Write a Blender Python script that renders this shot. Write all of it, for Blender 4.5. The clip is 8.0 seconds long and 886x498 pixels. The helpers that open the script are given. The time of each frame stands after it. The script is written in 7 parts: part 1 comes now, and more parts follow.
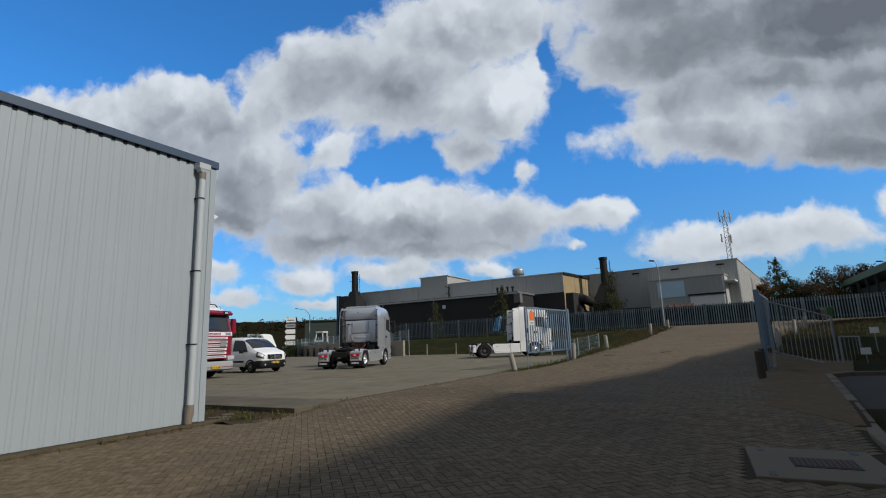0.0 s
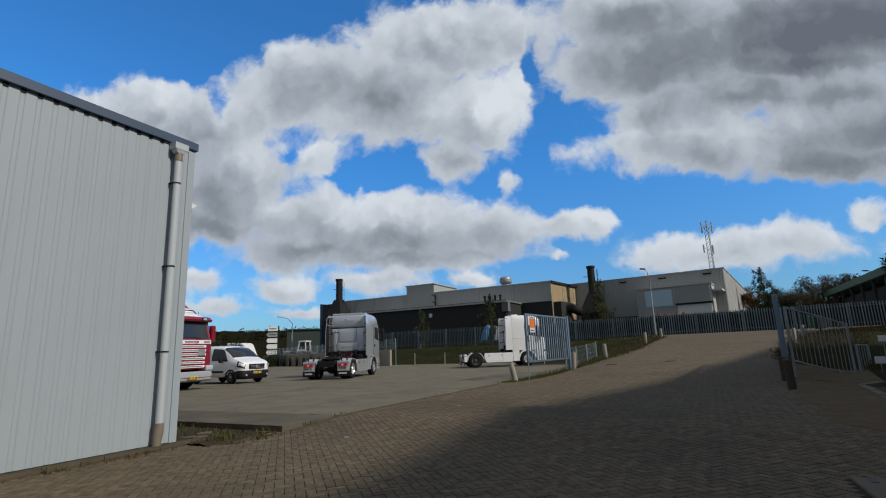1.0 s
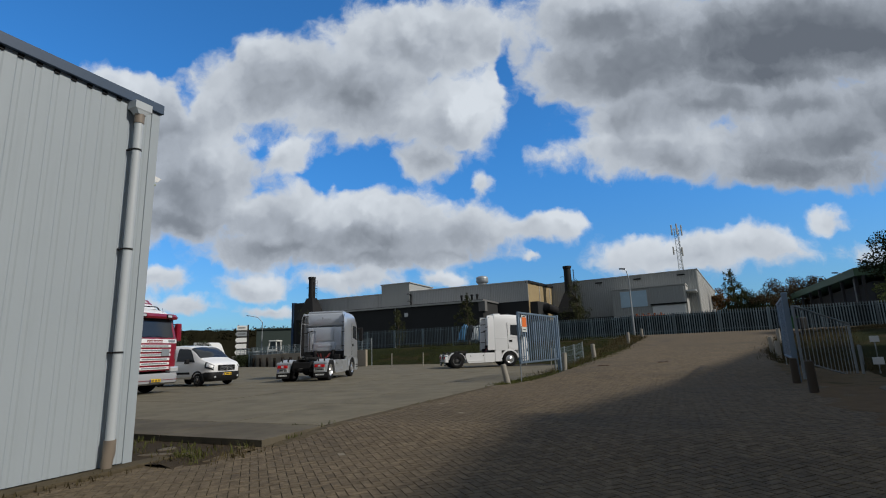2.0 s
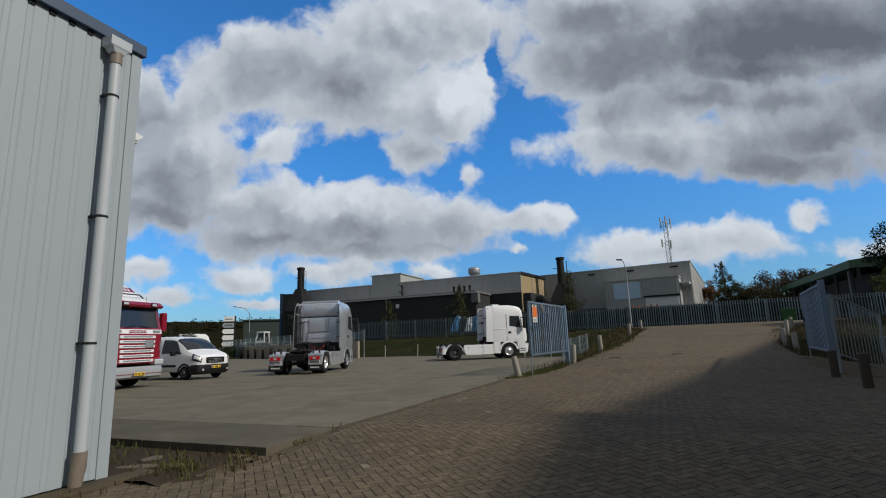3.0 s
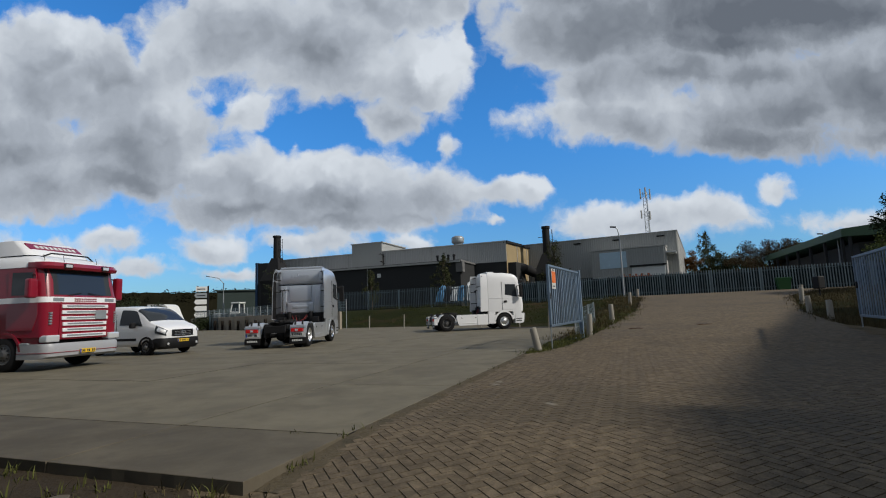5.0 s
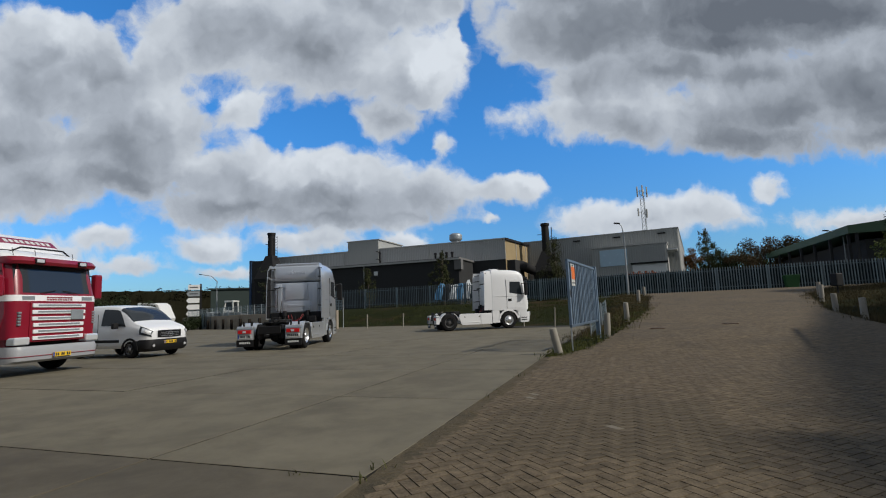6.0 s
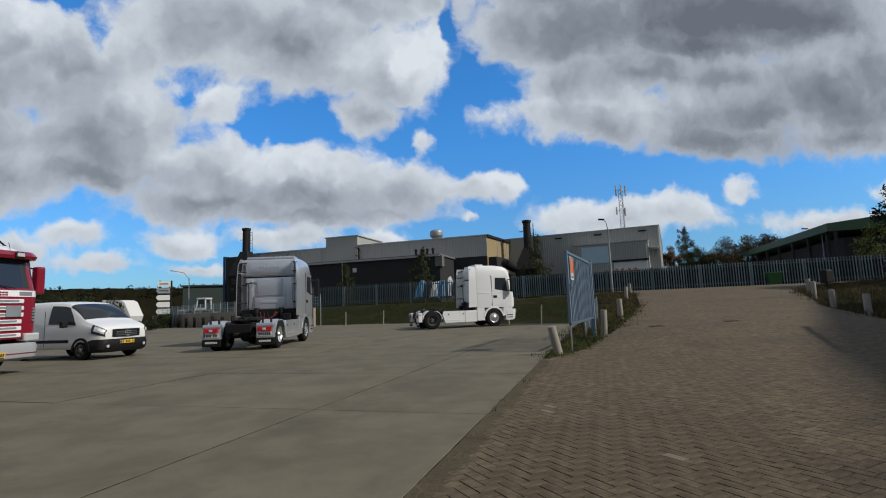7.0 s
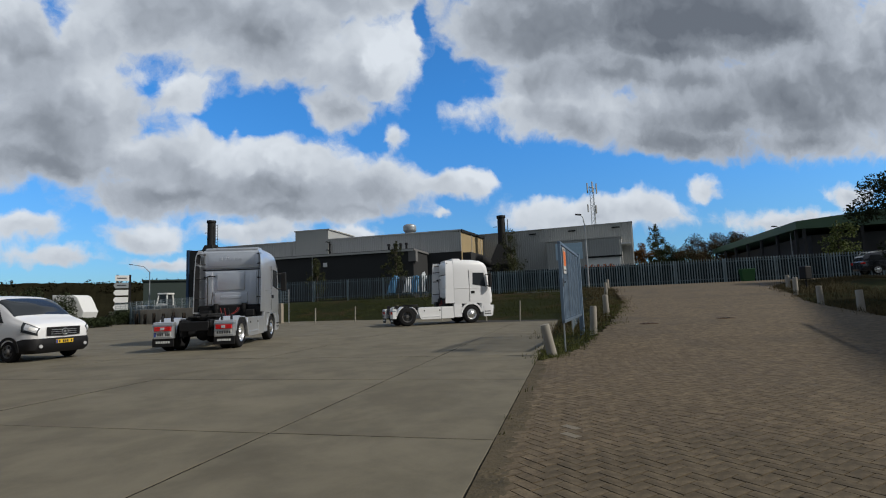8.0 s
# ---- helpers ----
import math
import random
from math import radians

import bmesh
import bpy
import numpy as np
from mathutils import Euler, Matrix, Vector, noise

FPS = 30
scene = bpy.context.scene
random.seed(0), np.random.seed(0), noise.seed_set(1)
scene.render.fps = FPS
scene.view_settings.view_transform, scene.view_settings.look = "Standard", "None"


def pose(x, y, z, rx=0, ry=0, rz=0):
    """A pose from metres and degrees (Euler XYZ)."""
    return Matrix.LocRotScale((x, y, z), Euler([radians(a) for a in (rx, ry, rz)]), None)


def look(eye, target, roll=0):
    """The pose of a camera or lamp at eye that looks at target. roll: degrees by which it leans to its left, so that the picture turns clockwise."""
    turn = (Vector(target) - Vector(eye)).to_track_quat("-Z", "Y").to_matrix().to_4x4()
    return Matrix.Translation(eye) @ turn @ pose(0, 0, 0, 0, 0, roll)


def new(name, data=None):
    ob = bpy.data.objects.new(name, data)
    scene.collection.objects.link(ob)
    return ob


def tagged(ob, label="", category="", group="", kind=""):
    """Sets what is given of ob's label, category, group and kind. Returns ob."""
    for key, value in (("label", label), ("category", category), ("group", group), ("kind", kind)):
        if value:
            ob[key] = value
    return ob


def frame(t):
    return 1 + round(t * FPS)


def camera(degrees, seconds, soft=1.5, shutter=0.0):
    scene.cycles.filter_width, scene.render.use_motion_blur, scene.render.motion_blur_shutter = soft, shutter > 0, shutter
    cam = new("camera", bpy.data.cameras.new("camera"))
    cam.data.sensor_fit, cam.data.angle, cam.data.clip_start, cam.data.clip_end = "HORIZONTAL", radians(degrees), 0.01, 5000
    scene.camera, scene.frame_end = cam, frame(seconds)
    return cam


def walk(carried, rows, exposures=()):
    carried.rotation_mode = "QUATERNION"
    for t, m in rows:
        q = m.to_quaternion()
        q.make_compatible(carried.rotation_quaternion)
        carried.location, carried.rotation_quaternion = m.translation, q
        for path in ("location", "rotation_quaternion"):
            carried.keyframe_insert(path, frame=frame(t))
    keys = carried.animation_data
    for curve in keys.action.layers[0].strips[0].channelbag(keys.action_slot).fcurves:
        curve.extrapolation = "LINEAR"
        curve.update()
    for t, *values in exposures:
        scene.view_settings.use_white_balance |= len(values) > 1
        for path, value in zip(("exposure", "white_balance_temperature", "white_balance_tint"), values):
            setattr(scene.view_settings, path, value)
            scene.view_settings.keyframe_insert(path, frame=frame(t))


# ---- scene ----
# ---------------------------------------------------------------- camera
cam = camera(83.3, 8.0, soft=1.1, shutter=0.0)
PATH = [
    (0, (1.701, -0.806, 1.195), (1.727, 1.159, 1.566), -2.2),
    (0.5, (1.488, -0.201, 1.191), (1.547, 1.758, 1.589), -2.3),
    (1, (1.22, 0.41, 1.175), (1.312, 2.366, 1.58), -2.2),
    (1.5, (0.971, 1.039, 1.193), (1.128, 2.99, 1.6), -2.2),
    (3, (0.151, 2.955, 1.223), (0.399, 4.905, 1.591), -2.1),
    (3.5, (-0.034, 3.592, 1.218), (0.247, 5.542, 1.564), -2.2),
    (4, (-0.189, 4.286, 1.203), (0.103, 6.241, 1.513), -2.2),
    (4.5, (-0.304, 4.964, 1.205), (0.018, 6.919, 1.472), -2.2),
    (6, (-0.632, 7.003, 1.266), (-0.276, 8.956, 1.509), -2.3),
    (6.5, (-0.658, 7.681, 1.255), (-0.262, 9.626, 1.499), -2.3),
    (7, (-0.626, 8.345, 1.238), (-0.188, 10.282, 1.469), -2.3),
    (7.5, (-0.587, 8.992, 1.245), (-0.081, 10.915, 1.464), -2.2),
    (8, (-0.554, 9.679, 1.24), (-0.007, 11.591, 1.451), -2.2),
]
EXPOSURES = [(0, -0.67), (1.5, -0.76), (4.5, -0.74), (6.5, -0.69), (8, -0.67)]
walk(cam, [(t, look(e, g, r)) for t, e, g, r in PATH], EXPOSURES)

# The estate is laid out on a grid turned 30 degrees: u runs up the ramp, v across it.
SA, CA = 0.5, math.sqrt(0.75)


def at(v, u, z=0.0):
    return Vector((CA * v + SA * u, -SA * v + CA * u, z))


def grid_pose(v, u, z=0.0, turn=0.0):
    """Pose whose x axis runs along v and whose y axis runs along u."""
    return Matrix.Translation(at(v, u, z)) @ pose(0, 0, 0, 0, 0, -30 + turn)


def ground_z(v, u):
    """Height of the ground: level yard, ramp up to the road, bank behind the yard."""
    def smooth(a):
        a = min(1.0, max(0.0, a))
        return a * a * (3 - 2 * a)
    ramp = 2.0 * (lambda a: a if a > 0 else 0.0)(min(1.0, (u - 18.5) / 32.0))
    ramp = min(ramp, 2.0)
    if 17.0 < u < 20.0:
        ramp = 2.0 / 32.0 * (u - 17.0) ** 2 / 6.0
    if u > 46:
        ramp = 1.72 + 0.28 * smooth((u - 46) / 7.0)
    edge = 44.0 + (-14.0 - v) * 0.18 if v < -14.0 else 44.0 - (v + 14.0) * 0.9
    edge = max(24.0, edge)
    bank = 1.9 * smooth((u - edge) / max(3.0, 55.0 - edge))
    side = smooth((v + 6.0) / 2.2)
    west = smooth((v + 50.0) / 14.0)
    if v > 3.0 and 17.0 < u < 36.0:      # bank falling away below the railing
        ramp *= 1 - smooth((v - 3.0) / 2.2) * (1 - smooth((u - 23.0) / 12.0))
    dip = -0.13 * smooth((9.9 - u) / 2.8)
    return ramp * side + bank * west * (1 - side) + dip
# ---------------------------------------------------------------- light
SUN_AZ, SUN_EL = 122.0, 38.0          # bearing clockwise from +y, height
world = bpy.data.worlds.new("sky")
scene.world = world
world.use_nodes = True


class Nodes:
    """Short way to write node trees."""

    def __init__(self, tree):
        self.t = tree

    def n(self, kind):
        return self.t.nodes.new(kind)

    def put(self, sock, val):
        if isinstance(val, bpy.types.NodeSocket):
            self.t.links.new(val, sock)
        elif val is not None:
            sock.default_value = val

    def m(self, op, a, b=None, c=None, clamp=False):
        node = self.n("ShaderNodeMath")
        node.operation, node.use_clamp = op, clamp
        for i, val in enumerate((a, b, c)):
            self.put(node.inputs[i], val)
        return node.outputs[0]

    def vm(self, op, a, b=None, scale=None):
        node = self.n("ShaderNodeVectorMath")
        node.operation = op
        self.put(node.inputs[0], a)
        self.put(node.inputs[1], b)
        if scale is not None:
            self.put(node.inputs["Scale"], scale)
        return node.outputs["Value"] if op in ("LENGTH", "DOT_PRODUCT", "DISTANCE") else node.outputs[0]

    def noise(self, vec, scale, detail=4.0, rough=0.55, dist=0.0):
        node = self.n("ShaderNodeTexNoise")
        self.put(node.inputs["Vector"], vec)
        node.inputs["Scale"].default_value = scale
        node.inputs["Detail"].default_value = detail
        node.inputs["Roughness"].default_value = rough
        node.inputs["Distortion"].default_value = dist
        return node.outputs["Fac"], node.outputs["Color"]

    def ramp(self, fac, *stops):
        node = self.n("ShaderNodeValToRGB")
        self.put(node.inputs[0], fac)
        el = node.color_ramp.elements
        while len(el) < len(stops):
            el.new(0.5)
        for e, (p, col) in zip(el, stops):
            e.position = p
            e.color = (*col, 1) if len(col) == 3 else col
        return node.outputs[0]

    def step(self, val, a, b):
        node = self.n("ShaderNodeMapRange")
        node.interpolation_type = "SMOOTHSTEP"
        self.put(node.inputs[0], val)
        node.inputs[1].default_value, node.inputs[2].default_value = a, b
        return node.outputs[0]

    def mix(self, fac, a, b, blend="MIX"):
        node = self.n("ShaderNodeMix")
        node.data_type, node.blend_type = "RGBA", blend
        self.put(node.inputs[0], fac)
        for i, val in ((6, a), (7, b)):
            if isinstance(val, tuple) and len(val) == 3:
                val = (*val, 1)
            self.put(node.inputs[i], val)
        return node.outputs[2]


W = Nodes(world.node_tree)
world.node_tree.nodes.clear()
sky = W.n("ShaderNodeTexSky")
sky.sky_type, sky.sun_disc = "NISHITA", False
sky.sun_elevation, sky.sun_rotation = radians(SUN_EL), radians(SUN_AZ)
sky.altitude, sky.air_density, sky.dust_density, sky.ozone_density = 100, 1.0, 1.0, 3.0
# Clouds: heaps of vapour laid on a plane in front of the estate, each (across, up, half width, half height, greyness).
CLOUD_VIEW = look((0, 0, 0), (0.322, 1.955, 0.267), -2.2).to_3x3()
CLOUDS_NEAR = [
    (-0.662, 0.329, 0.164, 0.122, 0.45), (-0.576, 0.205, 0.188, 0.114, 0.55), (-0.615, 0.125, 0.167, 0.052, 0.75),
    (-0.387, 0.133, 0.198, 0.085, 0.35), (-0.407, 0.079, 0.208, 0.048, 0.65), (-0.2, 0.117, 0.196, 0.079, 0.35),
    (-0.22, 0.056, 0.151, 0.031, 0.6), (-0.037, 0.105, 0.135, 0.065, 0.35), (-0.047, 0.06, 0.123, 0.025, 0.55),
    (0.098, 0.105, 0.098, 0.036, 0.2), (0.176, 0.119, 0.04, 0.034, 0.1), (-0.387, 0.266, 0.059, 0.036, 0.05),
    (-0.274, 0.207, 0.031, 0.024, 0.05), (-0.527, 0.368, 0.059, 0.073, 0.2), (-0.88, 0.21, 0.18, 0.1, 0.35),
    (-0.8, 0.12, 0.16, 0.07, 0.55),
]
CLOUDS_FAR = [
    (-0.408, 0.428, 0.206, 0.094, 0.35), (-0.223, 0.387, 0.205, 0.113, 0.4), (-0.05, 0.343, 0.139, 0.093, 0.15),
    (-0.093, 0.252, 0.077, 0.046, 0.35), (0.043, 0.392, 0.045, 0.078, 0.1), (0.015, 0.194, 0.022, 0.022, 0.0),
    (0.107, 0.046, 0.023, 0.011, 0.1), (0.314, 0.432, 0.245, 0.103, 0.5), (0.672, 0.49, 0.488, 0.13, 0.85),
    (0.585, 0.407, 0.3, 0.053, 0.75), (0.317, 0.317, 0.146, 0.069, 0.4), (0.378, 0.256, 0.236, 0.064, 0.25),
    (0.653, 0.274, 0.292, 0.072, 0.42), (0.654, 0.22, 0.238, 0.046, 0.72), (0.944, 0.324, 0.296, 0.135, 0.58),
    (0.92, 0.224, 0.238, 0.047, 0.6), (1.179, 0.398, 0.235, 0.188, 0.6), (0.235, 0.261, 0.101, 0.03, 0.05),
]
CLOUDS_FAR += [(-0.10, 0.50, 0.22, 0.10, 0.35), (-0.80, 0.34, 0.17, 0.13, 0.35), (-0.98, 0.38, 0.16, 0.09, 0.25), (-1.12, 0.42, 0.10, 0.05, 0.15), (0.30, 0.53, 0.25, 0.10, 0.5), (0.46, 0.345, 0.22, 0.06, 0.5), (0.62, 0.34, 0.16, 0.05, 0.55)]
CLOUDS_LOW = [
    (0.419, 0.047, 0.207, 0.047, 0.15), (0.544, 0.065, 0.102, 0.041, 0.1), (0.675, 0.118, 0.034, 0.024, 0.0),
    (0.851, 0.052, 0.151, 0.03, 0.15), (-0.658, 0.002, 0.067, 0.029, 0.2),
    (-0.458, -0.004, 0.086, 0.028, 0.15), (-0.262, 0.008, 0.117, 0.028, 0.2), (-0.615, -0.047, 0.093, 0.017, 0.3),
    (-0.047, 0.015, 0.05, 0.016, 0.1), (-0.407, -0.052, 0.124, 0.011, 0.3), (1.035, 0.109, 0.056, 0.028, 0.15),
    (-0.757, -0.023, 0.056, 0.041, 0.3), (-1.0, -0.01, 0.2, 0.05, 0.3),
]
# thick grey (+) and sunlit (-) reaches of the clouds, and gaps torn into them
CLOUD_TONES = [(-0.765, 0.211, 0.170, 0.085, 0.30), (-0.549, 0.120, 0.216, 0.057, 0.18), (-0.209, 0.071, 0.374, 0.043, 0.32), (-0.719, 0.410, 0.113, 0.068, -0.06), (-0.515, 0.262, 0.068, 0.091, -0.14), (-0.299, 0.154, 0.250, 0.045, -0.10), (0.166, 0.115, 0.079, 0.051, -0.06), (-0.345, 0.398, 0.238, 0.102, 0.14), (-0.107, 0.268, 0.125, 0.062, 0.24), (0.018, 0.376, 0.085, 0.102, -0.20), (0.529, 0.455, 0.522, 0.119, 0.30), (0.642, 0.307, 0.488, 0.193, 0.20), (0.188, 0.376, 0.102, 0.068, -0.04), (0.347, 0.273, 0.216, 0.045, -0.14), (0.608, 0.298, 0.125, 0.040, -0.16), (0.858, 0.376, 0.091, 0.045, -0.16), (0.744, 0.205, 0.340, 0.062, 0.26), (0.619, 0.353, 0.488, 0.238, 0.11)]
CLOUD_GAPS = [(0.069, 0.432, 0.020, 0.102, 0.30), (0.109, 0.330, 0.039, 0.052, 0.50), (-0.674, 0.483, 0.102, 0.041, 0.60), (-0.430, 0.279, 0.057, 0.025, 0.20), (0.489, 0.268, 0.045, 0.011, 0.10), (-0.254, 0.222, 0.102, 0.034, 0.40), (-0.606, 0.381, 0.027, 0.057, 0.35)]
way = W.n("ShaderNodeTexCoord").outputs["Generated"]
axis = [W.vm("DOT_PRODUCT", way, tuple(CLOUD_VIEW.col[i])) for i in range(3)]
depth = W.m("MAXIMUM", W.m("MULTIPLY", axis[2], -1.0), 0.06)
gx, gz = W.m("DIVIDE", axis[0], depth), W.m("DIVIDE", axis[1], depth)
plane = W.n("ShaderNodeCombineXYZ")
W.put(plane.inputs[0], gx)
W.put(plane.inputs[1], gz)
flat = plane.outputs[0]


def stirred(vec, scale, amount, detail=2.0):
    """Coordinates carried about by eddies of that size."""
    eddy = W.noise(flat, scale, detail, 0.55)[1]
    return W.vm("ADD", vec, W.vm("SCALE", W.vm("SUBTRACT", eddy, (0.5, 0.5, 0.5)), scale=amount))


warped = stirred(stirred(stirred(flat, 3.2, 0.06), 10.0, 0.055, 3.0), 30.0, 0.030, 5.0)
cover, grey = None, None
for cx, cy, rx, ry, g in CLOUDS_NEAR + CLOUDS_FAR + CLOUDS_LOW:
    off = W.vm("MULTIPLY", W.vm("SUBTRACT", warped, (cx, cy, 0)), (1 / rx, 1 / ry, 0))
    d = W.m("MULTIPLY", W.m("SUBTRACT", 1.0, W.vm("LENGTH", off)), 2.7 * math.sqrt(min(rx, ry)))
    up = W.vm("DOT_PRODUCT", off, (-0.12, -1.0, 0))
    shade = W.m("MULTIPLY_ADD", up, 0.20, 0.15 + 0.58 * g)
    if cover is None:
        cover, grey = d, shade
    else:
        w = W.step(W.m("SUBTRACT", d, cover), -0.45, 0.45)
        grey = W.m("ADD", grey, W.m("MULTIPLY", w, W.m("SUBTRACT", shade, grey)))
        cover = W.m("SMOOTH_MAX", cover, d, 0.22)


for cx, cy, rx, ry, g in CLOUD_TONES:
    d = W.vm("LENGTH", W.vm("MULTIPLY", W.vm("SUBTRACT", warped, (cx, cy, 0)), (1 / rx, 1 / ry, 0)))
    grey = W.m("MULTIPLY_ADD", W.step(W.m("SUBTRACT", 1.25, d), 0.0, 1.1), g, grey)
for cx, cy, rx, ry, g in CLOUD_GAPS:
    d = W.vm("LENGTH", W.vm("MULTIPLY", W.vm("SUBTRACT", warped, (cx, cy, 0)), (1 / rx, 1 / ry, 0)))
    cover = W.m("MULTIPLY_ADD", W.step(W.m("SUBTRACT", 1.2, d), 0.0, 1.0), -g, cover)


def billows(vec, scale, detail):
    """Rounded heads of a heap cloud, 0 between them and 1 on top."""
    node = W.n("ShaderNodeTexVoronoi")
    node.feature, node.voronoi_dimensions, node.normalize = "SMOOTH_F1", "2D", True
    W.put(node.inputs["Vector"], vec)
    node.inputs["Scale"].default_value = scale
    node.inputs["Detail"].default_value = detail
    node.inputs["Roughness"].default_value = 0.5
    node.inputs["Lacunarity"].default_value = 2.2
    node.inputs["Smoothness"].default_value = 0.8
    return W.m("SUBTRACT", 1.0, node.outputs["Distance"])


def heap(vec, detail):
    """Lumpy thickness: broad swells, rounded heads."""
    swell, _ = W.noise(vec, 5.5, detail, 0.52)
    return W.m("ADD", W.m("MULTIPLY", W.m("SUBTRACT", swell, 0.5), 1.0), W.m("MULTIPLY", W.m("SUBTRACT", billows(vec, 11.0, 2.0), 0.72), 0.55))


# the thickness a little nearer the sun, less the thickness here: lit and shaded sides of each lump
body_here, body_sun = heap(warped, 4.0), heap(W.vm("ADD", warped, (0.020, 0.030, 0)), 4.0)
relief = W.m("SUBTRACT", body_sun, body_here)
wisps, _ = W.noise(stirred(warped, 7.0, 0.06), 12.0, 9.0, 0.62)
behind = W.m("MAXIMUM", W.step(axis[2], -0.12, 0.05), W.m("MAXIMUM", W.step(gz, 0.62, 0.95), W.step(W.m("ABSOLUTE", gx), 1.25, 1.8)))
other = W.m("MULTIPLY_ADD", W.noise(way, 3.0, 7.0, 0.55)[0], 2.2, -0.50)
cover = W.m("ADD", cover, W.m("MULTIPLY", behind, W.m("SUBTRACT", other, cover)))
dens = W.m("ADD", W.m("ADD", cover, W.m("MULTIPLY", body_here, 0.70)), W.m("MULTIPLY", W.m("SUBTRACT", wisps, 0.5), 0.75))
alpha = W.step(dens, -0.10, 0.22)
rim = W.m("MULTIPLY_ADD", W.step(dens, 0.0, 0.80), 0.70, 0.30)
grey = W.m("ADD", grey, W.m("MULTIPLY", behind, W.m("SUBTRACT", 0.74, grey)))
tone = W.m("MULTIPLY", W.m("ADD", W.m("ADD", grey, W.m("MULTIPLY", relief, 0.95)), W.m("MULTIPLY", W.m("SUBTRACT", wisps, 0.5), -0.20)), rim)
cloud_col = W.ramp(tone, (0.0, (1.28, 1.26, 1.22)), (0.14, (1.02, 1.015, 1.00)), (0.32, (0.74, 0.75, 0.765)), (0.62, (0.44, 0.455, 0.475)), (1.0, (0.25, 0.265, 0.29)))
height = W.n("ShaderNodeSeparateXYZ")
W.put(height.inputs[0], way)
alpha = W.m("MULTIPLY", alpha, W.step(height.outputs[2], 0.0, 0.05))
SKY_GAIN, CLOUD_GAIN = 0.101, 0.975
filtered = W.mix(W.step(height.outputs[2], 0.0, 0.42), (0.92 * SKY_GAIN, 1.52 * SKY_GAIN, 2.05 * SKY_GAIN), (0.70 * SKY_GAIN, 2.02 * SKY_GAIN, 3.08 * SKY_GAIN))
clear = W.mix(1.0, sky.outputs[0], filtered, "MULTIPLY")
vapour = W.mix(1.0, cloud_col, (0.90 * CLOUD_GAIN, 0.985 * CLOUD_GAIN, 1.105 * CLOUD_GAIN), "MULTIPLY")
back = W.n("ShaderNodeBackground")
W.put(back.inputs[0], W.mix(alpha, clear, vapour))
W.put(back.inputs[1], 1.0)
W.t.links.new(back.outputs[0], W.n("ShaderNodeOutputWorld").inputs[0])

sun = new("sun", bpy.data.lights.new("sun", "SUN"))
sun.data.energy, sun.data.angle, sun.data.color = 5.0, radians(2.2), (1.0, 0.94, 0.85)
az, el = radians(SUN_AZ), radians(SUN_EL)
sun.matrix_world = look((0, 0, 30), (-math.sin(az) * math.cos(el), -math.cos(az) * math.cos(el), 30 - math.sin(el)))
# ---------------------------------------------------------------- materials


def material(name, base, rough=0.6, metal=0.0, vary=0.12, grain=0.05, scale=2.0, fine=40.0, bump=0.15, dist=0.01,
             stain=None, stain_amount=0.35, coat=0.0, random_tint=0.0, streaks=0.0, island=0.0, spec=0.5, mid=0.0, mid_scale=9.0, gloss_vary=0.2):
    """Surface with broad mottling, fine grain, stains and relief, at real-world size."""
    mat = bpy.data.materials.new(name)
    mat.use_nodes = True
    N = Nodes(mat.node_tree)
    b = mat.node_tree.nodes["Principled BSDF"]
    where = N.n("ShaderNodeTexCoord").outputs["Object"]
    broad, _ = N.noise(where, scale, 5.0, 0.6)
    small, _ = N.noise(where, fine, 3.0, 0.6)
    k = N.m("ADD", N.m("MULTIPLY_ADD", broad, 2 * vary, 1.0 - vary), N.m("MULTIPLY_ADD", small, 2 * grain, -grain))
    if random_tint:
        k = N.m("MULTIPLY", k, N.m("MULTIPLY_ADD", N.n("ShaderNodeObjectInfo").outputs["Random"], 2 * random_tint, 1 - random_tint))
    if island:
        k = N.m("MULTIPLY", k, N.m("MULTIPLY_ADD", N.n("ShaderNodeNewGeometry").outputs["Random Per Island"], 2 * island, 1 - island))
    if mid:
        blot, _ = N.noise(where, mid_scale, 6.0, 0.68, 0.3)
        k = N.m("MULTIPLY", k, N.m("MULTIPLY_ADD", N.step(blot, 0.30, 0.70), 2 * mid, 1 - mid))
    col = N.vm("SCALE", (*base, ), scale=k)
    if stain:
        f, _ = N.noise(where, scale * 0.6, 7.0, 0.65, 0.4)
        col = N.mix(N.m("MULTIPLY", N.step(f, 0.50, 0.68), stain_amount), col, stain)
    if streaks:
        mp = N.n("ShaderNodeMapping")
        N.put(mp.inputs[0], where)
        mp.inputs["Scale"].default_value = (5.0, 5.0, 0.25)
        f, _ = N.noise(mp.outputs[0], 1.6, 4.0, 0.6)
        col = N.mix(N.m("MULTIPLY", N.step(f, 0.5, 0.75), streaks), col, tuple(c * 0.55 for c in base))
    N.put(b.inputs["Base Color"], col)
    N.put(b.inputs["Roughness"], N.m("MULTIPLY_ADD", broad, gloss_vary, rough - gloss_vary / 2, clamp=True))
    b.inputs["Metallic"].default_value = metal
    b.inputs["Specular IOR Level"].default_value = spec
    b.inputs["Coat Weight"].default_value = coat
    b.inputs["Coat Roughness"].default_value = 0.05
    if bump:
        bp = N.n("ShaderNodeBump")
        bp.inputs["Strength"].default_value, bp.inputs["Distance"].default_value = bump, dist
        N.put(bp.inputs["Height"], N.m("ADD", small, N.m("MULTIPLY", broad, 0.5)))
        N.t.links.new(bp.outputs[0], b.inputs["Normal"])
    return mat


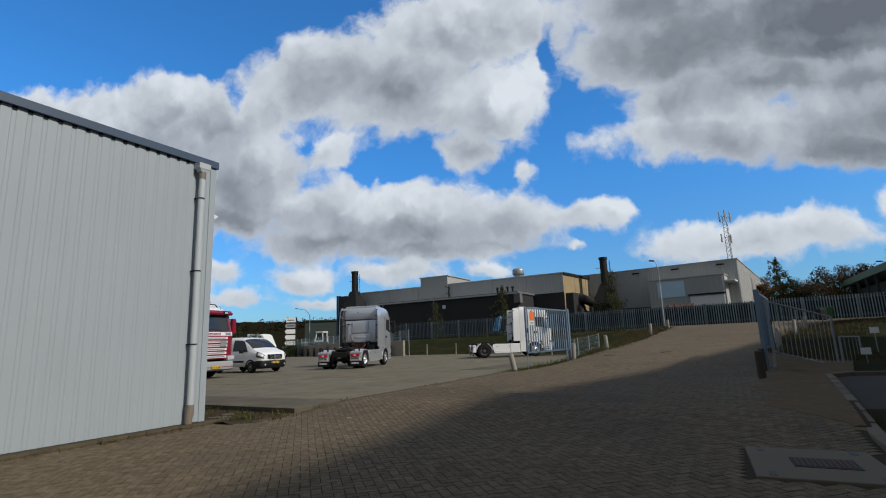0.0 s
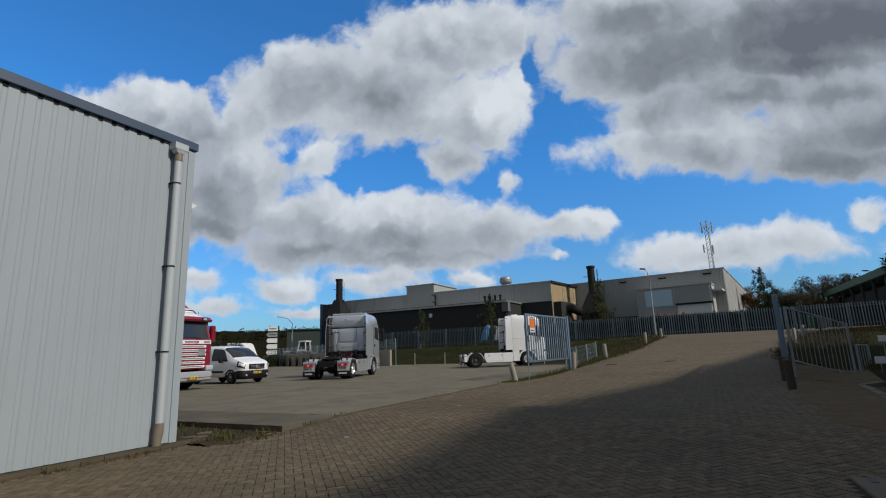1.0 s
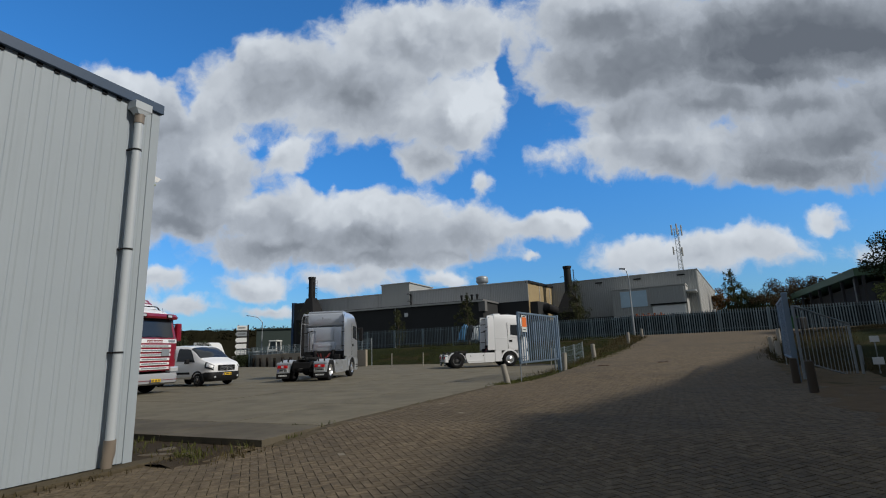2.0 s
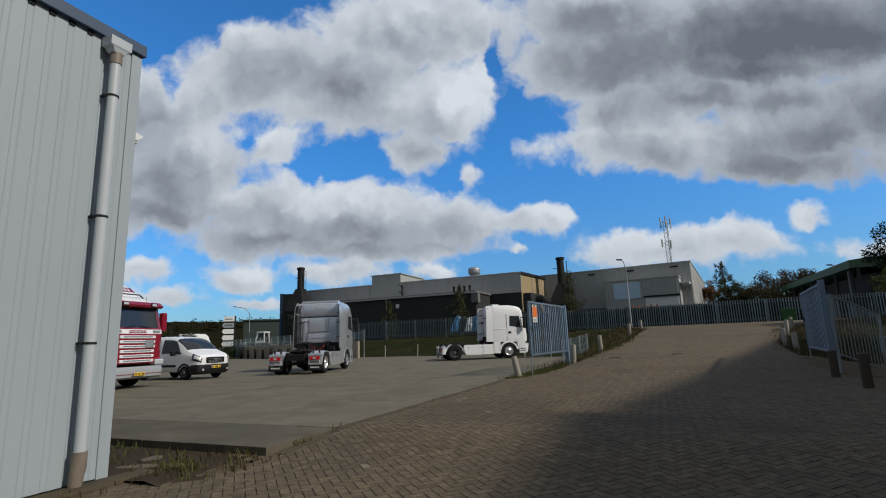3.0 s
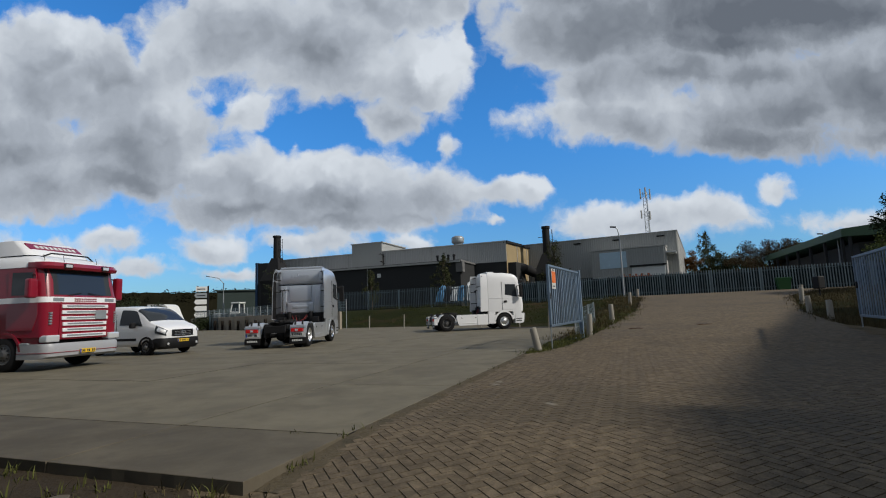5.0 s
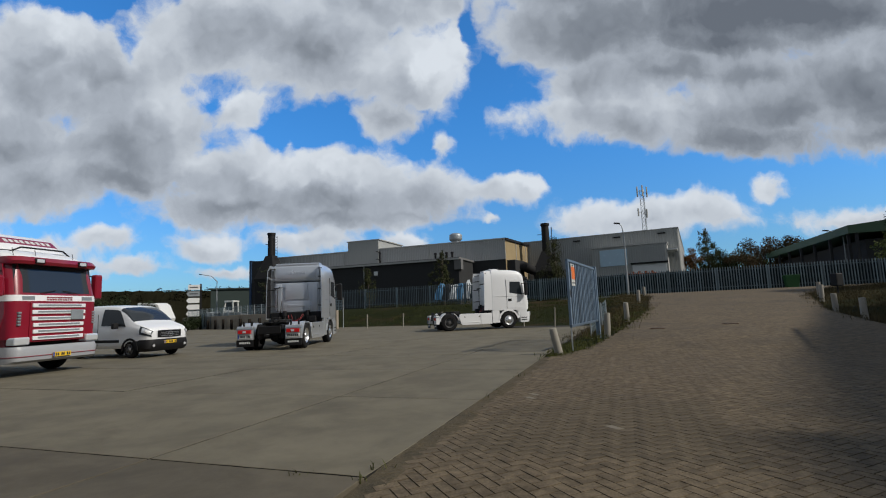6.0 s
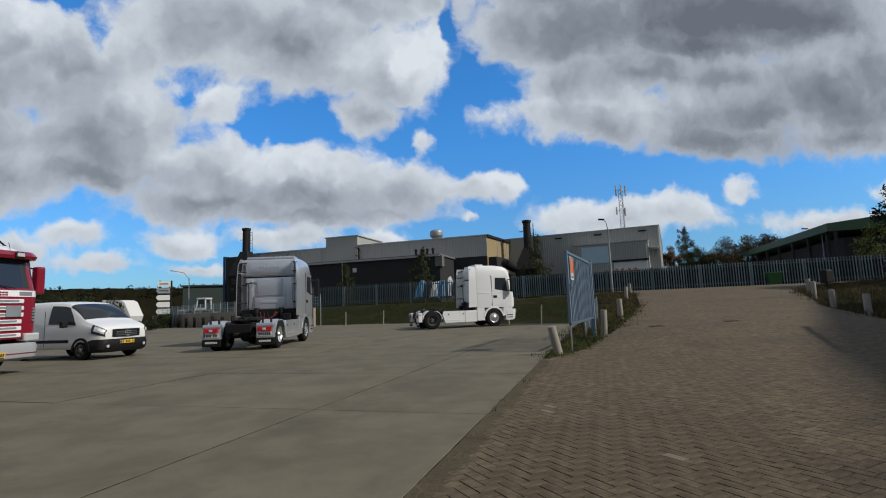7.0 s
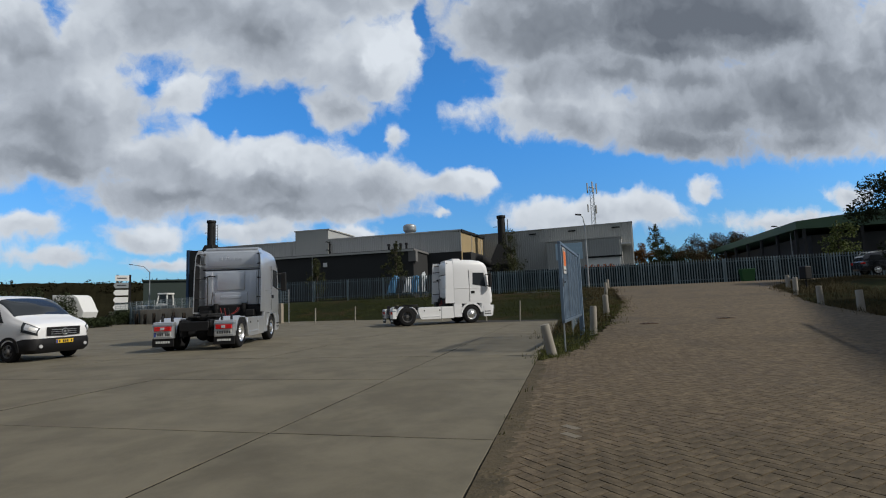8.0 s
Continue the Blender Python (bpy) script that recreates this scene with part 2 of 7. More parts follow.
M = dict(
    cladding=material("pale_cladding", (0.335, 0.380, 0.412), 0.55, vary=0.05, grain=0.015, scale=0.7, bump=0.03, streaks=0.12),
    plinth=material("plinth_concrete", (0.22, 0.21, 0.19), 0.9, stain=(0.10, 0.10, 0.07), scale=3),
    trim_blue=material("blue_grey_trim", (0.045, 0.075, 0.125), 0.5, vary=0.06, bump=0.02),
    pvc=material("grey_pvc", (0.46, 0.50, 0.525), 0.45, vary=0.05, bump=0.02, streaks=0.12),
    pvc_brown=material("brown_pvc", (0.20, 0.165, 0.13), 0.55),
    bumper_grey=material("grey_white_bumper", (0.33, 0.34, 0.36), 0.45, vary=0.1, stain=(0.2, 0.19, 0.17)),
    dark_wood=material("dark_timber", (0.060, 0.047, 0.034), 0.9, scale=4),
    rust=material("rust", (0.09, 0.045, 0.025), 0.9, scale=8, vary=0.3),
    concrete=material("yard_concrete", (0.1470, 0.1304, 0.0930), 0.88, spec=0.22, mid=0.16, mid_scale=1.1, vary=0.17, grain=0.08, scale=0.8, fine=60, stain=(0.095, 0.082, 0.058), stain_amount=0.6, random_tint=0.03, dist=0.004),
    # front row of yard panels, darker than the other rows
    concrete_front=material("front_row_concrete", (0.104, 0.089, 0.064), 0.88, spec=0.22, mid=0.2, mid_scale=1.2, vary=0.2, grain=0.08, scale=0.8, fine=60, stain=(0.07, 0.062, 0.048), stain_amount=0.6, dist=0.004),
    screen=material("dark_screen", (0.010, 0.019, 0.022), 0.9, spec=0.20, vary=0.25, scale=0.8),
    rim_dark=material("dark_and_shaded_rim", (0.13, 0.13, 0.13), 0.5, metal=0.5),
    joint=material("joint_dirt", (0.045, 0.037, 0.025), 1.0, spec=0.10, scale=4),
    paver=material("paver", (0.1099, 0.0847, 0.0546), 0.9, spec=0.20, vary=0.24, grain=0.55, mid=0.30, mid_scale=8.0, scale=0.55, fine=60, stain=(0.070, 0.060, 0.045), stain_amount=0.6, random_tint=0.11, island=0.13, dist=0.004),
    far_paver=material("far_paver", (0.1105, 0.0836, 0.0525), 0.92, spec=0.20, vary=0.14, grain=0.16, scale=0.35, fine=9, stain=(0.08, 0.066, 0.048), stain_amount=0.55, bump=0.5, dist=0.012),
    kerb=material("kerb_concrete", (0.115, 0.093, 0.064), 0.9, scale=2, stain=(0.09, 0.09, 0.06), random_tint=0.15),
    rubble=material("crumbled_mortar", (0.086, 0.070, 0.045), 0.95, spec=0.15, scale=2.5, fine=35, vary=0.3, grain=0.2, stain=(0.045, 0.04, 0.028), stain_amount=0.8, bump=0.7, dist=0.015),
    soil_dry=material("dry_earth", (0.120, 0.090, 0.054), 1.0, spec=0.10, scale=2, fine=22, vary=0.3, grain=0.15, stain=(0.045, 0.046, 0.020), stain_amount=0.7, bump=0.6, dist=0.03),
    soil_dark=material("damp_soil", (0.048, 0.037, 0.025), 1.0, spec=0.10, scale=3, fine=25, vary=0.4, grain=0.2, bump=0.7, dist=0.03),
    tar=material("joint_tar", (0.016, 0.014, 0.011), 1.0, scale=4),
    soil=material("soil", (0.125, 0.090, 0.055), 1.0, spec=0.10, scale=3, fine=25, vary=0.3, bump=0.6, dist=0.03),
    verge=material("verge_grass", (0.021, 0.025, 0.009), 1.0, spec=0.05, scale=0.5, fine=18, vary=0.35, grain=0.25, stain=(0.055, 0.036, 0.020), stain_amount=0.8, bump=0.9, dist=0.06),
    asphalt=material("asphalt", (0.052, 0.046, 0.040), 0.97, spec=0.2, scale=1, fine=90),
    grass=material("grass_blades", (0.075, 0.082, 0.022), 0.8, spec=0.15, island=0.4, bump=0),
    bank=material("bank_grass_blades", (0.044, 0.050, 0.016), 0.85, spec=0.1, island=0.4, bump=0),
    dry=material("dry_grass", (0.075, 0.060, 0.028), 0.85, spec=0.15, island=0.35, bump=0),
    bollard=material("bollard_concrete", (0.30, 0.28, 0.24), 0.9, scale=5, stain=(0.13, 0.13, 0.09), random_tint=0.1),
    fac_clad=material("factory_cladding", (0.47, 0.47, 0.46), 0.7, vary=0.08, scale=0.3, bump=0.02, streaks=0.25),
    fac_dark=material("dark_factory_wall", (0.035, 0.036, 0.037), 0.8, spec=0.25, vary=0.2, scale=0.4),
    fac_yellow=material("ochre_panels", (0.34, 0.26, 0.14), 0.85, vary=0.2, scale=0.5, stain=(0.12, 0.09, 0.06), stain_amount=0.7, streaks=0.4),
    fac_roof=material("grey_roofing", (0.15, 0.15, 0.15), 0.9),
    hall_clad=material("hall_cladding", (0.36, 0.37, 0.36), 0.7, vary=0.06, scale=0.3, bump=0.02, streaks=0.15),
    # paler than hall_clad; on the hall's side walls this paints in the sunlight
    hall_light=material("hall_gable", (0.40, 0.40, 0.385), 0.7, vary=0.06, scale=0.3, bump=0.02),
    white=material("white_paint", (0.72, 0.73, 0.72), 0.5, vary=0.06),
    black=material("black_plastic", (0.009, 0.009, 0.010), 0.6, vary=0.2, spec=0.3),
    dark_steel=material("sooty_steel", (0.014, 0.014, 0.015), 0.75, metal=0.3, vary=0.25, scale=1),
    galv=material("galvanised_steel", (0.33, 0.36, 0.38), 0.5, metal=0.5, vary=0.15, scale=3),
    fence=material("fence_steel", (0.115, 0.160, 0.185), 0.6, metal=0.2, vary=0.2, random_tint=0.4, island=0.4),
    gate=material("gate_steel", (0.16, 0.225, 0.30), 0.5, metal=0.3, vary=0.15, random_tint=0.3),
    orange=material("orange_sign", (0.75, 0.17, 0.03), 0.5, bump=0),
    chrome=material("alloy", (0.80, 0.81, 0.82), 0.3, metal=0.9, vary=0.05, bump=0.03),
    tyre=material("tyre_rubber", (0.013, 0.013, 0.014), 0.9, scale=6, fine=50, spec=0.22),
    paint_silver=material("silver_paint", (0.66, 0.69, 0.73), 0.28, metal=0.65, vary=0.02, grain=0.0, bump=0, coat=0.6, gloss_vary=0.03),
    paint_white=material("white_lacquer", (0.80, 0.81, 0.82), 0.32, vary=0.03, grain=0.01, bump=0.01, coat=0.5, gloss_vary=0.03),
    paint_red=material("red_lacquer", (0.235, 0.007, 0.022), 0.3, vary=0.05, grain=0.01, bump=0.01, coat=0.6, gloss_vary=0.03),
    paint_dark=material("anthracite_lacquer", (0.03, 0.033, 0.042), 0.25, metal=0.4, vary=0.03, grain=0.01, bump=0.01, coat=0.8, gloss_vary=0.03),
    lamp_red=material("red_lens", (0.55, 0.012, 0.012), 0.2, bump=0.02, coat=0.6),
    lamp_clear=material("clear_lens", (0.72, 0.74, 0.76), 0.15, metal=0.35, bump=0.02, coat=0.8),
    plate_white=material("white_plate", (0.62, 0.64, 0.62), 0.4, bump=0),
    plate_yellow=material("yellow_plate", (0.72, 0.46, 0.03), 0.4, bump=0),
    ink=material("ink", (0.02, 0.02, 0.025), 0.6, bump=0),
    euro_blue=material("plate_blue", (0.01, 0.05, 0.32), 0.5, bump=0),
    bark=material("bark", (0.07, 0.055, 0.04), 0.95, scale=6, fine=30, bump=0.8, dist=0.03),
    leaf_green=material("green_leaves", (0.1092, 0.1323, 0.0403), 0.7, spec=0.12, island=0.45, bump=0),
    leaf_dark=material("dark_leaves", (0.0253, 0.0345, 0.0149), 0.75, spec=0.12, island=0.45, bump=0),
    leaf_birch=material("birch_leaves", (0.0517, 0.0575, 0.0230), 0.7, spec=0.12, island=0.5, bump=0),
    leaf_rust=material("autumn_leaves", (0.1725, 0.0862, 0.0322), 0.7, spec=0.12, island=0.45, bump=0),
    leaf_oak=material("brown_oak_leaves", (0.0690, 0.0460, 0.0230), 0.75, spec=0.12, island=0.5, bump=0),
    hill=material("far_woods", (0.017, 0.016, 0.009), 1.0, spec=0.00, scale=0.05, fine=0.8, vary=0.4, grain=0.35, bump=0),
    green_roof=material("green_roof_edge", (0.035, 0.085, 0.045), 0.6),
    green_wall=material("dark_green_wall", (0.028, 0.045, 0.040), 0.7),
    blue_wall=material("blue_wall", (0.02, 0.06, 0.14), 0.6),
    sky_glass=material("sky_reflection_blue", (0.42, 0.58, 0.70), 0.25, vary=0.05, bump=0.02),
    hose_red=material("red_hose", (0.20, 0.012, 0.012), 0.5, bump=0),
)


def glass(name, tint, rough=0.03):
    mat = bpy.data.materials.new(name)
    mat.use_nodes = True
    b = mat.node_tree.nodes["Principled BSDF"]
    b.inputs["Base Color"].default_value = (*tint, 1)
    b.inputs["Roughness"].default_value = rough
    b.inputs["Transmission Weight"].default_value = 0.7
    b.inputs["IOR"].default_value = 1.45
    return mat


M["bin_green"] = material("green_plastic", (0.02, 0.10, 0.03), 0.5)
M["tarp_blue"] = material("blue_tarpaulin", (0.04, 0.16, 0.30), 0.6, vary=0.3, scale=3)

# ---------------------------------------------------------------- mesh helpers


def finish(name, bm, mat, parent=None, label="", smooth=False, local=None):
    me = bpy.data.meshes.new(name)
    bmesh.ops.recalc_face_normals(bm, faces=bm.faces)
    bm.to_mesh(me)
    bm.free()
    for m in (mat if isinstance(mat, (list, tuple)) else [mat]):
        me.materials.append(m)
    if smooth:
        for p in me.polygons:
            p.use_smooth = True
        me.set_sharp_from_angle(angle=radians(38))
    ob = new(name, me)
    if parent is not None:
        ob.parent = parent
    if local is not None:
        ob.matrix_local = local
    if label:
        tagged(ob, label=label)
    return ob


def part(name, bm, mat, parent, label="", smooth=False, local=None):
    """One mesh object under a thing or under a part."""
    return finish(name, bm, mat, parent, label, smooth, local)


def thing(name, m, label, category, group="", kind=""):
    """An Empty at a thing's base, which carries its parts."""
    ob = new(name)
    ob.empty_display_size = 0.2
    ob.matrix_world = m
    return tagged(ob, label, category, group, kind)


def box(bm, x0, x1, y0, y1, z0, z1, bevel=0.0, seg=2, m=None):
    r = bmesh.ops.create_cube(bm, size=1.0)
    vs = r["verts"]
    for v in vs:
        v.co = Vector(((x0 + x1) / 2 + v.co.x * (x1 - x0), (y0 + y1) / 2 + v.co.y * (y1 - y0), (z0 + z1) / 2 + v.co.z * (z1 - z0)))
    if bevel:
        es = list({e for v in vs for e in v.link_edges})
        out = bmesh.ops.bevel(bm, geom=es, offset=bevel, segments=seg, affect="EDGES", profile=0.6)
        vs = list({v for f in out["faces"] for v in f.verts} | {v for v in vs if v.is_valid})
    if m is not None:
        bmesh.ops.transform(bm, matrix=m, verts=vs)
    return bm


def cyl(bm, a, b, r0, r1=None, seg=16, caps=True):
    a, b = Vector(a), Vector(b)
    r1 = r0 if r1 is None else r1
    d = b - a
    q = d.to_track_quat("Z", "Y").to_matrix().to_4x4()
    bmesh.ops.create_cone(bm, cap_ends=caps, segments=seg, radius1=r0, radius2=max(r1, 1e-4), depth=d.length,
                          matrix=Matrix.Translation((a + b) / 2) @ q)
    return bm


def tube(bm, pts, r, seg=8):
    """A round tube through points."""
    pts = [Vector(p) for p in pts]
    rings = []
    for i, p in enumerate(pts):
        d = (pts[min(i + 1, len(pts) - 1)] - pts[max(i - 1, 0)]).normalized()
        side = d.cross(Vector((0, 0, 1)))
        side = side.normalized() if side.length > 1e-3 else Vector((1, 0, 0))
        up = side.cross(d)
        rr = r[i] if isinstance(r, (list, tuple)) else r
        rings.append([bm.verts.new(p + (side * math.cos(k) + up * math.sin(k)) * rr) for k in [2 * math.pi * j / seg for j in range(seg)]])
    for a, b in zip(rings, rings[1:]):
        for j in range(seg):
            bm.faces.new((a[j], a[(j + 1) % seg], b[(j + 1) % seg], b[j]))
    bm.faces.new(rings[0])
    bm.faces.new(rings[-1][::-1])
    return bm


def loft(bm, rings, closed=True, caps=True):
    """Skin between rings of points."""
    vs = [[bm.verts.new(p) for p in ring] for ring in rings]
    n = len(vs[0])
    for a, b in zip(vs, vs[1:]):
        for j in range(n if closed else n - 1):
            bm.faces.new((a[j], a[(j + 1) % n], b[(j + 1) % n], b[j]))
    if caps and closed:
        bm.faces.new(vs[0][::-1])
        bm.faces.new(vs[-1])
    return bm


def extrude_profile(bm, pts, x0, x1, bevel=0.0):
    """A closed outline in the yz plane, given thickness along x."""
    a = [bm.verts.new((x0, y, z)) for y, z in pts]
    b = [bm.verts.new((x1, y, z)) for y, z in pts]
    n = len(pts)
    fs = [bm.faces.new(a[::-1]), bm.faces.new(b)]
    for j in range(n):
        fs.append(bm.faces.new((a[j], a[(j + 1) % n], b[(j + 1) % n], b[j])))
    if bevel:
        es = [e for f in fs[:2] for e in f.edges]
        bmesh.ops.bevel(bm, geom=es, offset=bevel, segments=3, affect="EDGES", profile=0.6)
    return bm


def trapezoid_sheet(bm, length, z0, z1, pitch, depth, axis_m, top_width=0.45):
    """Trapezoid-profiled steel sheet standing along local x, ribs proud towards local -y."""
    xs, x = [], 0.0
    while x < length:
        for f, d in ((0.0, 0), (0.5 - top_width / 2 - 0.08, 0), (0.5 - top_width / 2, 1), (0.5 + top_width / 2, 1), (0.5 + top_width / 2 + 0.08, 0)):
            xx = x + f * pitch
            if xx <= length:
                xs.append((xx, -depth * d))
        x += pitch
    xs.append((length, 0))
    lo = [bm.verts.new(axis_m @ Vector((a, d, z0))) for a, d in xs]
    hi = [bm.verts.new(axis_m @ Vector((a, d, z1))) for a, d in xs]
    for i in range(len(xs) - 1):
        bm.faces.new((lo[i], lo[i + 1], hi[i + 1], hi[i]))
    return bm
# ---------------------------------------------------------------- ground and buildings


def terrain():
    bm = bmesh.new()
    us = sorted(set([-900, -300, -100, -40, -20] + [x * 2.0 for x in range(-5, 10)] + [18 + x * 1.0 for x in range(0, 42)] + [62, 66, 72, 80, 100, 140, 220, 400, 900, 2500]))
    vs = sorted(set([-2500, -900, -400, -200, -120, -90] + [-80 + 4 * k for k in range(0, 12)] + [-34 + 1.5 * k for k in range(0, 18)] + [-8 + 0.5 * k for k in range(0, 30)] + [8, 10, 14, 20, 30, 45, 70, 120, 300, 900, 2500]))
    rows = [[bm.verts.new(at(v, u, ground_z(v, u) - 0.13)) for v in vs] for u in us]
    for a, b in zip(rows, rows[1:]):
        for j in range(len(vs) - 1):
            bm.faces.new((a[j], a[j + 1], b[j + 1], b[j]))
    ob = finish("ground", bm, M["verge"], smooth=True)
    return tagged(ob, "rough grassy ground with bare soil, rising to a road", "ground", kind="structure")


terrain()


def left_hall():
    """Pale profiled-steel warehouse beside the entrance."""
    L, H, D = 40.0, 5.07, 18.0
    t = thing("warehouse", grid_pose(-7.09, 6.5, 0), "pale grey profiled steel warehouse with blue-grey roof trim", "warehouse", kind="structure")
    # local x along v, y along u; the long wall faces +x
    bm = bmesh.new()
    trapezoid_sheet(bm, L, -0.085, H - 0.12, 0.2, 0.010, Matrix.Translation((0, -L, 0)) @ pose(0, 0, 0, 0, 0, 90), 0.62)
    part("long_wall", bm, M["cladding"], t)
    # black boxes stand in for the shade inside the open rib gaps
    bm = bmesh.new()
    for k in range(120, 201):
        y = -L + 0.2 * k
        box(bm, -0.004, 0.021, y - 0.032, min(-0.11, y + 0.032), H - 0.165, H - 0.121)
    tagged(part("profile_filler", bm, M["black"], t, "black boxes for the shaded rib gaps under the fascia"), kind="stuff")
    bm = bmesh.new()
    box(bm, 0.03, 0.33, -L, 0.42, -0.45, -0.088, 0.02, 2)
    part("kerb_strip", bm, M["rubble"], t, "dark dirty kerb strip along the wall foot")
    bm = bmesh.new()
    trapezoid_sheet(bm, D, -0.15, H - 0.12, 0.2, 0.010, Matrix.Translation((0, 0, 0)) @ pose(0, 0, 0, 0, 0, 180), 0.62)
    part("end_wall", bm, M["cladding"], t)
    bm = bmesh.new()
    box(bm, -D, -0.05, -L, -0.05, 0.0, H - 0.14)
    part("core", bm, M["cladding"], t)
    bm = bmesh.new()
    box(bm, -0.012, 0.028, -0.10, 0.030, -0.15, H - 0.12, 0.004, 1)
    part("corner_trim", bm, M["cladding"], t)
    bm = bmesh.new()
    box(bm, -0.03, 0.07, -L, 0.06, H - 0.12, H + 0.03, 0.006, 1)
    part("fascia", bm, M["trim_blue"], t, "blue-grey steel fascia")
    bm = bmesh.new()
    box(bm, -D, -0.034, -0.02, 0.06, H - 0.12, H + 0.03, 0.006, 1)
    part("fascia", bm, M["trim_blue"], t)
    bm = bmesh.new()
    box(bm, -D, -0.035, -L, -0.025, H - 0.13, H + 0.01)
    part("roof", bm, M["fac_roof"], t)
    bm = bmesh.new()
    box(bm, -D, 0.06, -L, 0.06, -0.45, -0.155, 0.01, 1)
    part("plinth", bm, M["plinth"], t, "stained concrete plinth")
    return t


left_hall()
def factory():
    """Grey works building behind the fence: banded steel upper storey, dark lower front, ochre end wall."""
    U0 = 77.5
    t = thing("factory", grid_pose(-20.0, U0, 2.0), "long grey factory with profiled steel band and ochre end wall", "factory")
    top = 9.35
    bm = bmesh.new()
    box(bm, -38.2, -0.05, 0.05, 16.0, -2.0, top - 0.1)
    part("core", bm, M["fac_dark"], t, "dark lower factory wall")
    # upper band, in bays between light uprights
    edges = [-40.3, -33.5, -27.0, -20.5, -12.0, -6.0, 0.0]
    for a, b in zip(edges, edges[1:]):
        bm = bmesh.new()
        low = 5.9 if a < -26 else 6.35
        trapezoid_sheet(bm, b - a - 0.06, low, top, 0.30, 0.05, Matrix.Translation((a + 0.03, 0, 0)))
        part("wall_panel", bm, M["fac_clad"], t)
        bm = bmesh.new()
        box(bm, b - 0.10, b + 0.06, -0.11, 0.04, low, top)
        part("upright", bm, M["hall_light"], t)
    bm = bmesh.new()
    box(bm, -40.4, 0.1, -0.16, 0.3, top, top + 0.16)
    part("roof_edge", bm, M["fac_clad"], t)
    bm = bmesh.new()
    box(bm, -40.3, -0.1, 0.31, 16.2, top - 0.05, top + 0.1)
    part("roof", bm, M["fac_roof"], t)
    # roof block
    bm = bmesh.new()
    box(bm, -26.3, -20.7, -0.17, 9.0, 6.3, 10.95)
    part("roof_block", bm, M["hall_clad"], t)
    bm = bmesh.new()
    box(bm, -26.5, -20.5, -0.25, 9.2, 10.95, 11.1)
    part("block_roof", bm, M["hall_light"], t)
    # low dark front building
    bm = bmesh.new()
    box(bm, -30.5, -5.0, -7.0, -0.2, -2.0, 6.15)
    part("low_front", bm, M["fac_dark"], t, "dark lean-to front")
    bm = bmesh.new()
    box(bm, -30.8, -4.8, -7.3, -0.12, 6.15, 6.4)
    part("low_roof", bm, M["fac_roof"], t)
    bm = bmesh.new()
    box(bm, -5.6, -4.6, -7.2, -6.2, 4.7, 6.1)
    part("hopper", bm, M["fac_roof"], t)
    for k in range(4):
        bm = bmesh.new()
        cyl(bm, (-9.1 + 0.85 * k, -5.0, 6.4), (-9.1 + 0.85 * k, -5.0, 7.3), 0.16, 0.16, 8)
        cyl(bm, (-9.1 + 0.85 * k, -5.0, 7.2), (-9.1 + 0.85 * k, -5.0, 7.45), 0.26, 0.2, 8)
        part("vent_pipe", bm, M["black"], t)
    bm = bmesh.new()
    box(bm, -18.0, -17.4, -7.08, -6.99, 4.6, 5.2, 0.03, 1)
    part("wall_lamp", bm, M["white"], t)
    # ball-shaped roof fan
    bm = bmesh.new()
    cyl(bm, (-9.2, 5.0, top), (-9.2, 5.0, top + 1.0), 0.75, 0.75, 16)
    rings = []
    for k in range(9):
        a = math.pi * (k + 0.3) / 9.6
        rr, zz = 1.05 * min(1.0, 1.25 * math.sin(a)), 0.75 * -math.cos(a)
        rings.append([Vector((-9.2 + rr * math.cos(q), 5.0 + rr * math.sin(q), top + 1.6 + zz)) for q in [2 * math.pi * j / 16 for j in range(16)]])
    loft(bm, rings)
    part("roof_fan", bm, M["galv"], t, "round galvanised roof fan", smooth=True)
    # end wall along u
    skew = pose(0, 0, 0, 0, 0, -9)
    for k in range(4):
        bm = bmesh.new()
        box(bm, -0.3, 0.03, 0.1 + 4.4 * k, 4.4 + 4.4 * k, 3.6, top - 0.2, 0.01, 1)
        part("end_panel", bm, M["fac_yellow"], t, "stained ochre panel", local=skew)
        bm = bmesh.new()
        box(bm, -0.04, 0.10, 4.4 + 4.4 * k, 4.5 + 4.4 * k, 3.6, top - 0.2)
        part("upright", bm, M["fac_clad"], t, local=skew)
    bm = bmesh.new()
    box(bm, -0.3, 0.05, 0.1, 17.6, -2.0, 3.5)
    part("end_base", bm, M["fac_yellow"], t, local=skew)
    bm = bmesh.new()
    box(bm, -4.5, 0.25, -0.05, 17.8, top - 0.2, top + 0.16)
    part("end_roof_edge", bm, M["dark_steel"], t, local=skew)
    bm = bmesh.new()
    box(bm, -0.4, 1.3, 0.5, 4.2, -1.0, 6.2, 0.05, 1)
    part("end_recess", bm, M["fac_dark"], t, local=skew)
    bm = bmesh.new()
    tube(bm, [(0.2, 2.5, 5.2), (1.6, 3.2, 5.3), (2.2, 6.0, 4.8), (2.4, 11.0, 4.3), (4.0, 12.5, 4.0)], 0.75, 14)
    part("duct", bm, M["dark_steel"], t, "thick sooty exhaust duct", smooth=True, local=skew)
    bm = bmesh.new()
    box(bm, 0.06, 1.6, 1.0, 14.0, 2.4, 2.7)
    box(bm, 0.06, 1.8, 0.6, 14.0, 0.9, 1.1)
    part("ledge", bm, M["rust"], t, local=skew)
    # pole and downpipe on the facade
    bm = bmesh.new()
    tube(bm, [(-20.4, -0.3, 9.0), (-20.4, -0.35, 5.0)], 0.12, 6)
    part("downpipe", bm, M["dark_steel"], t)
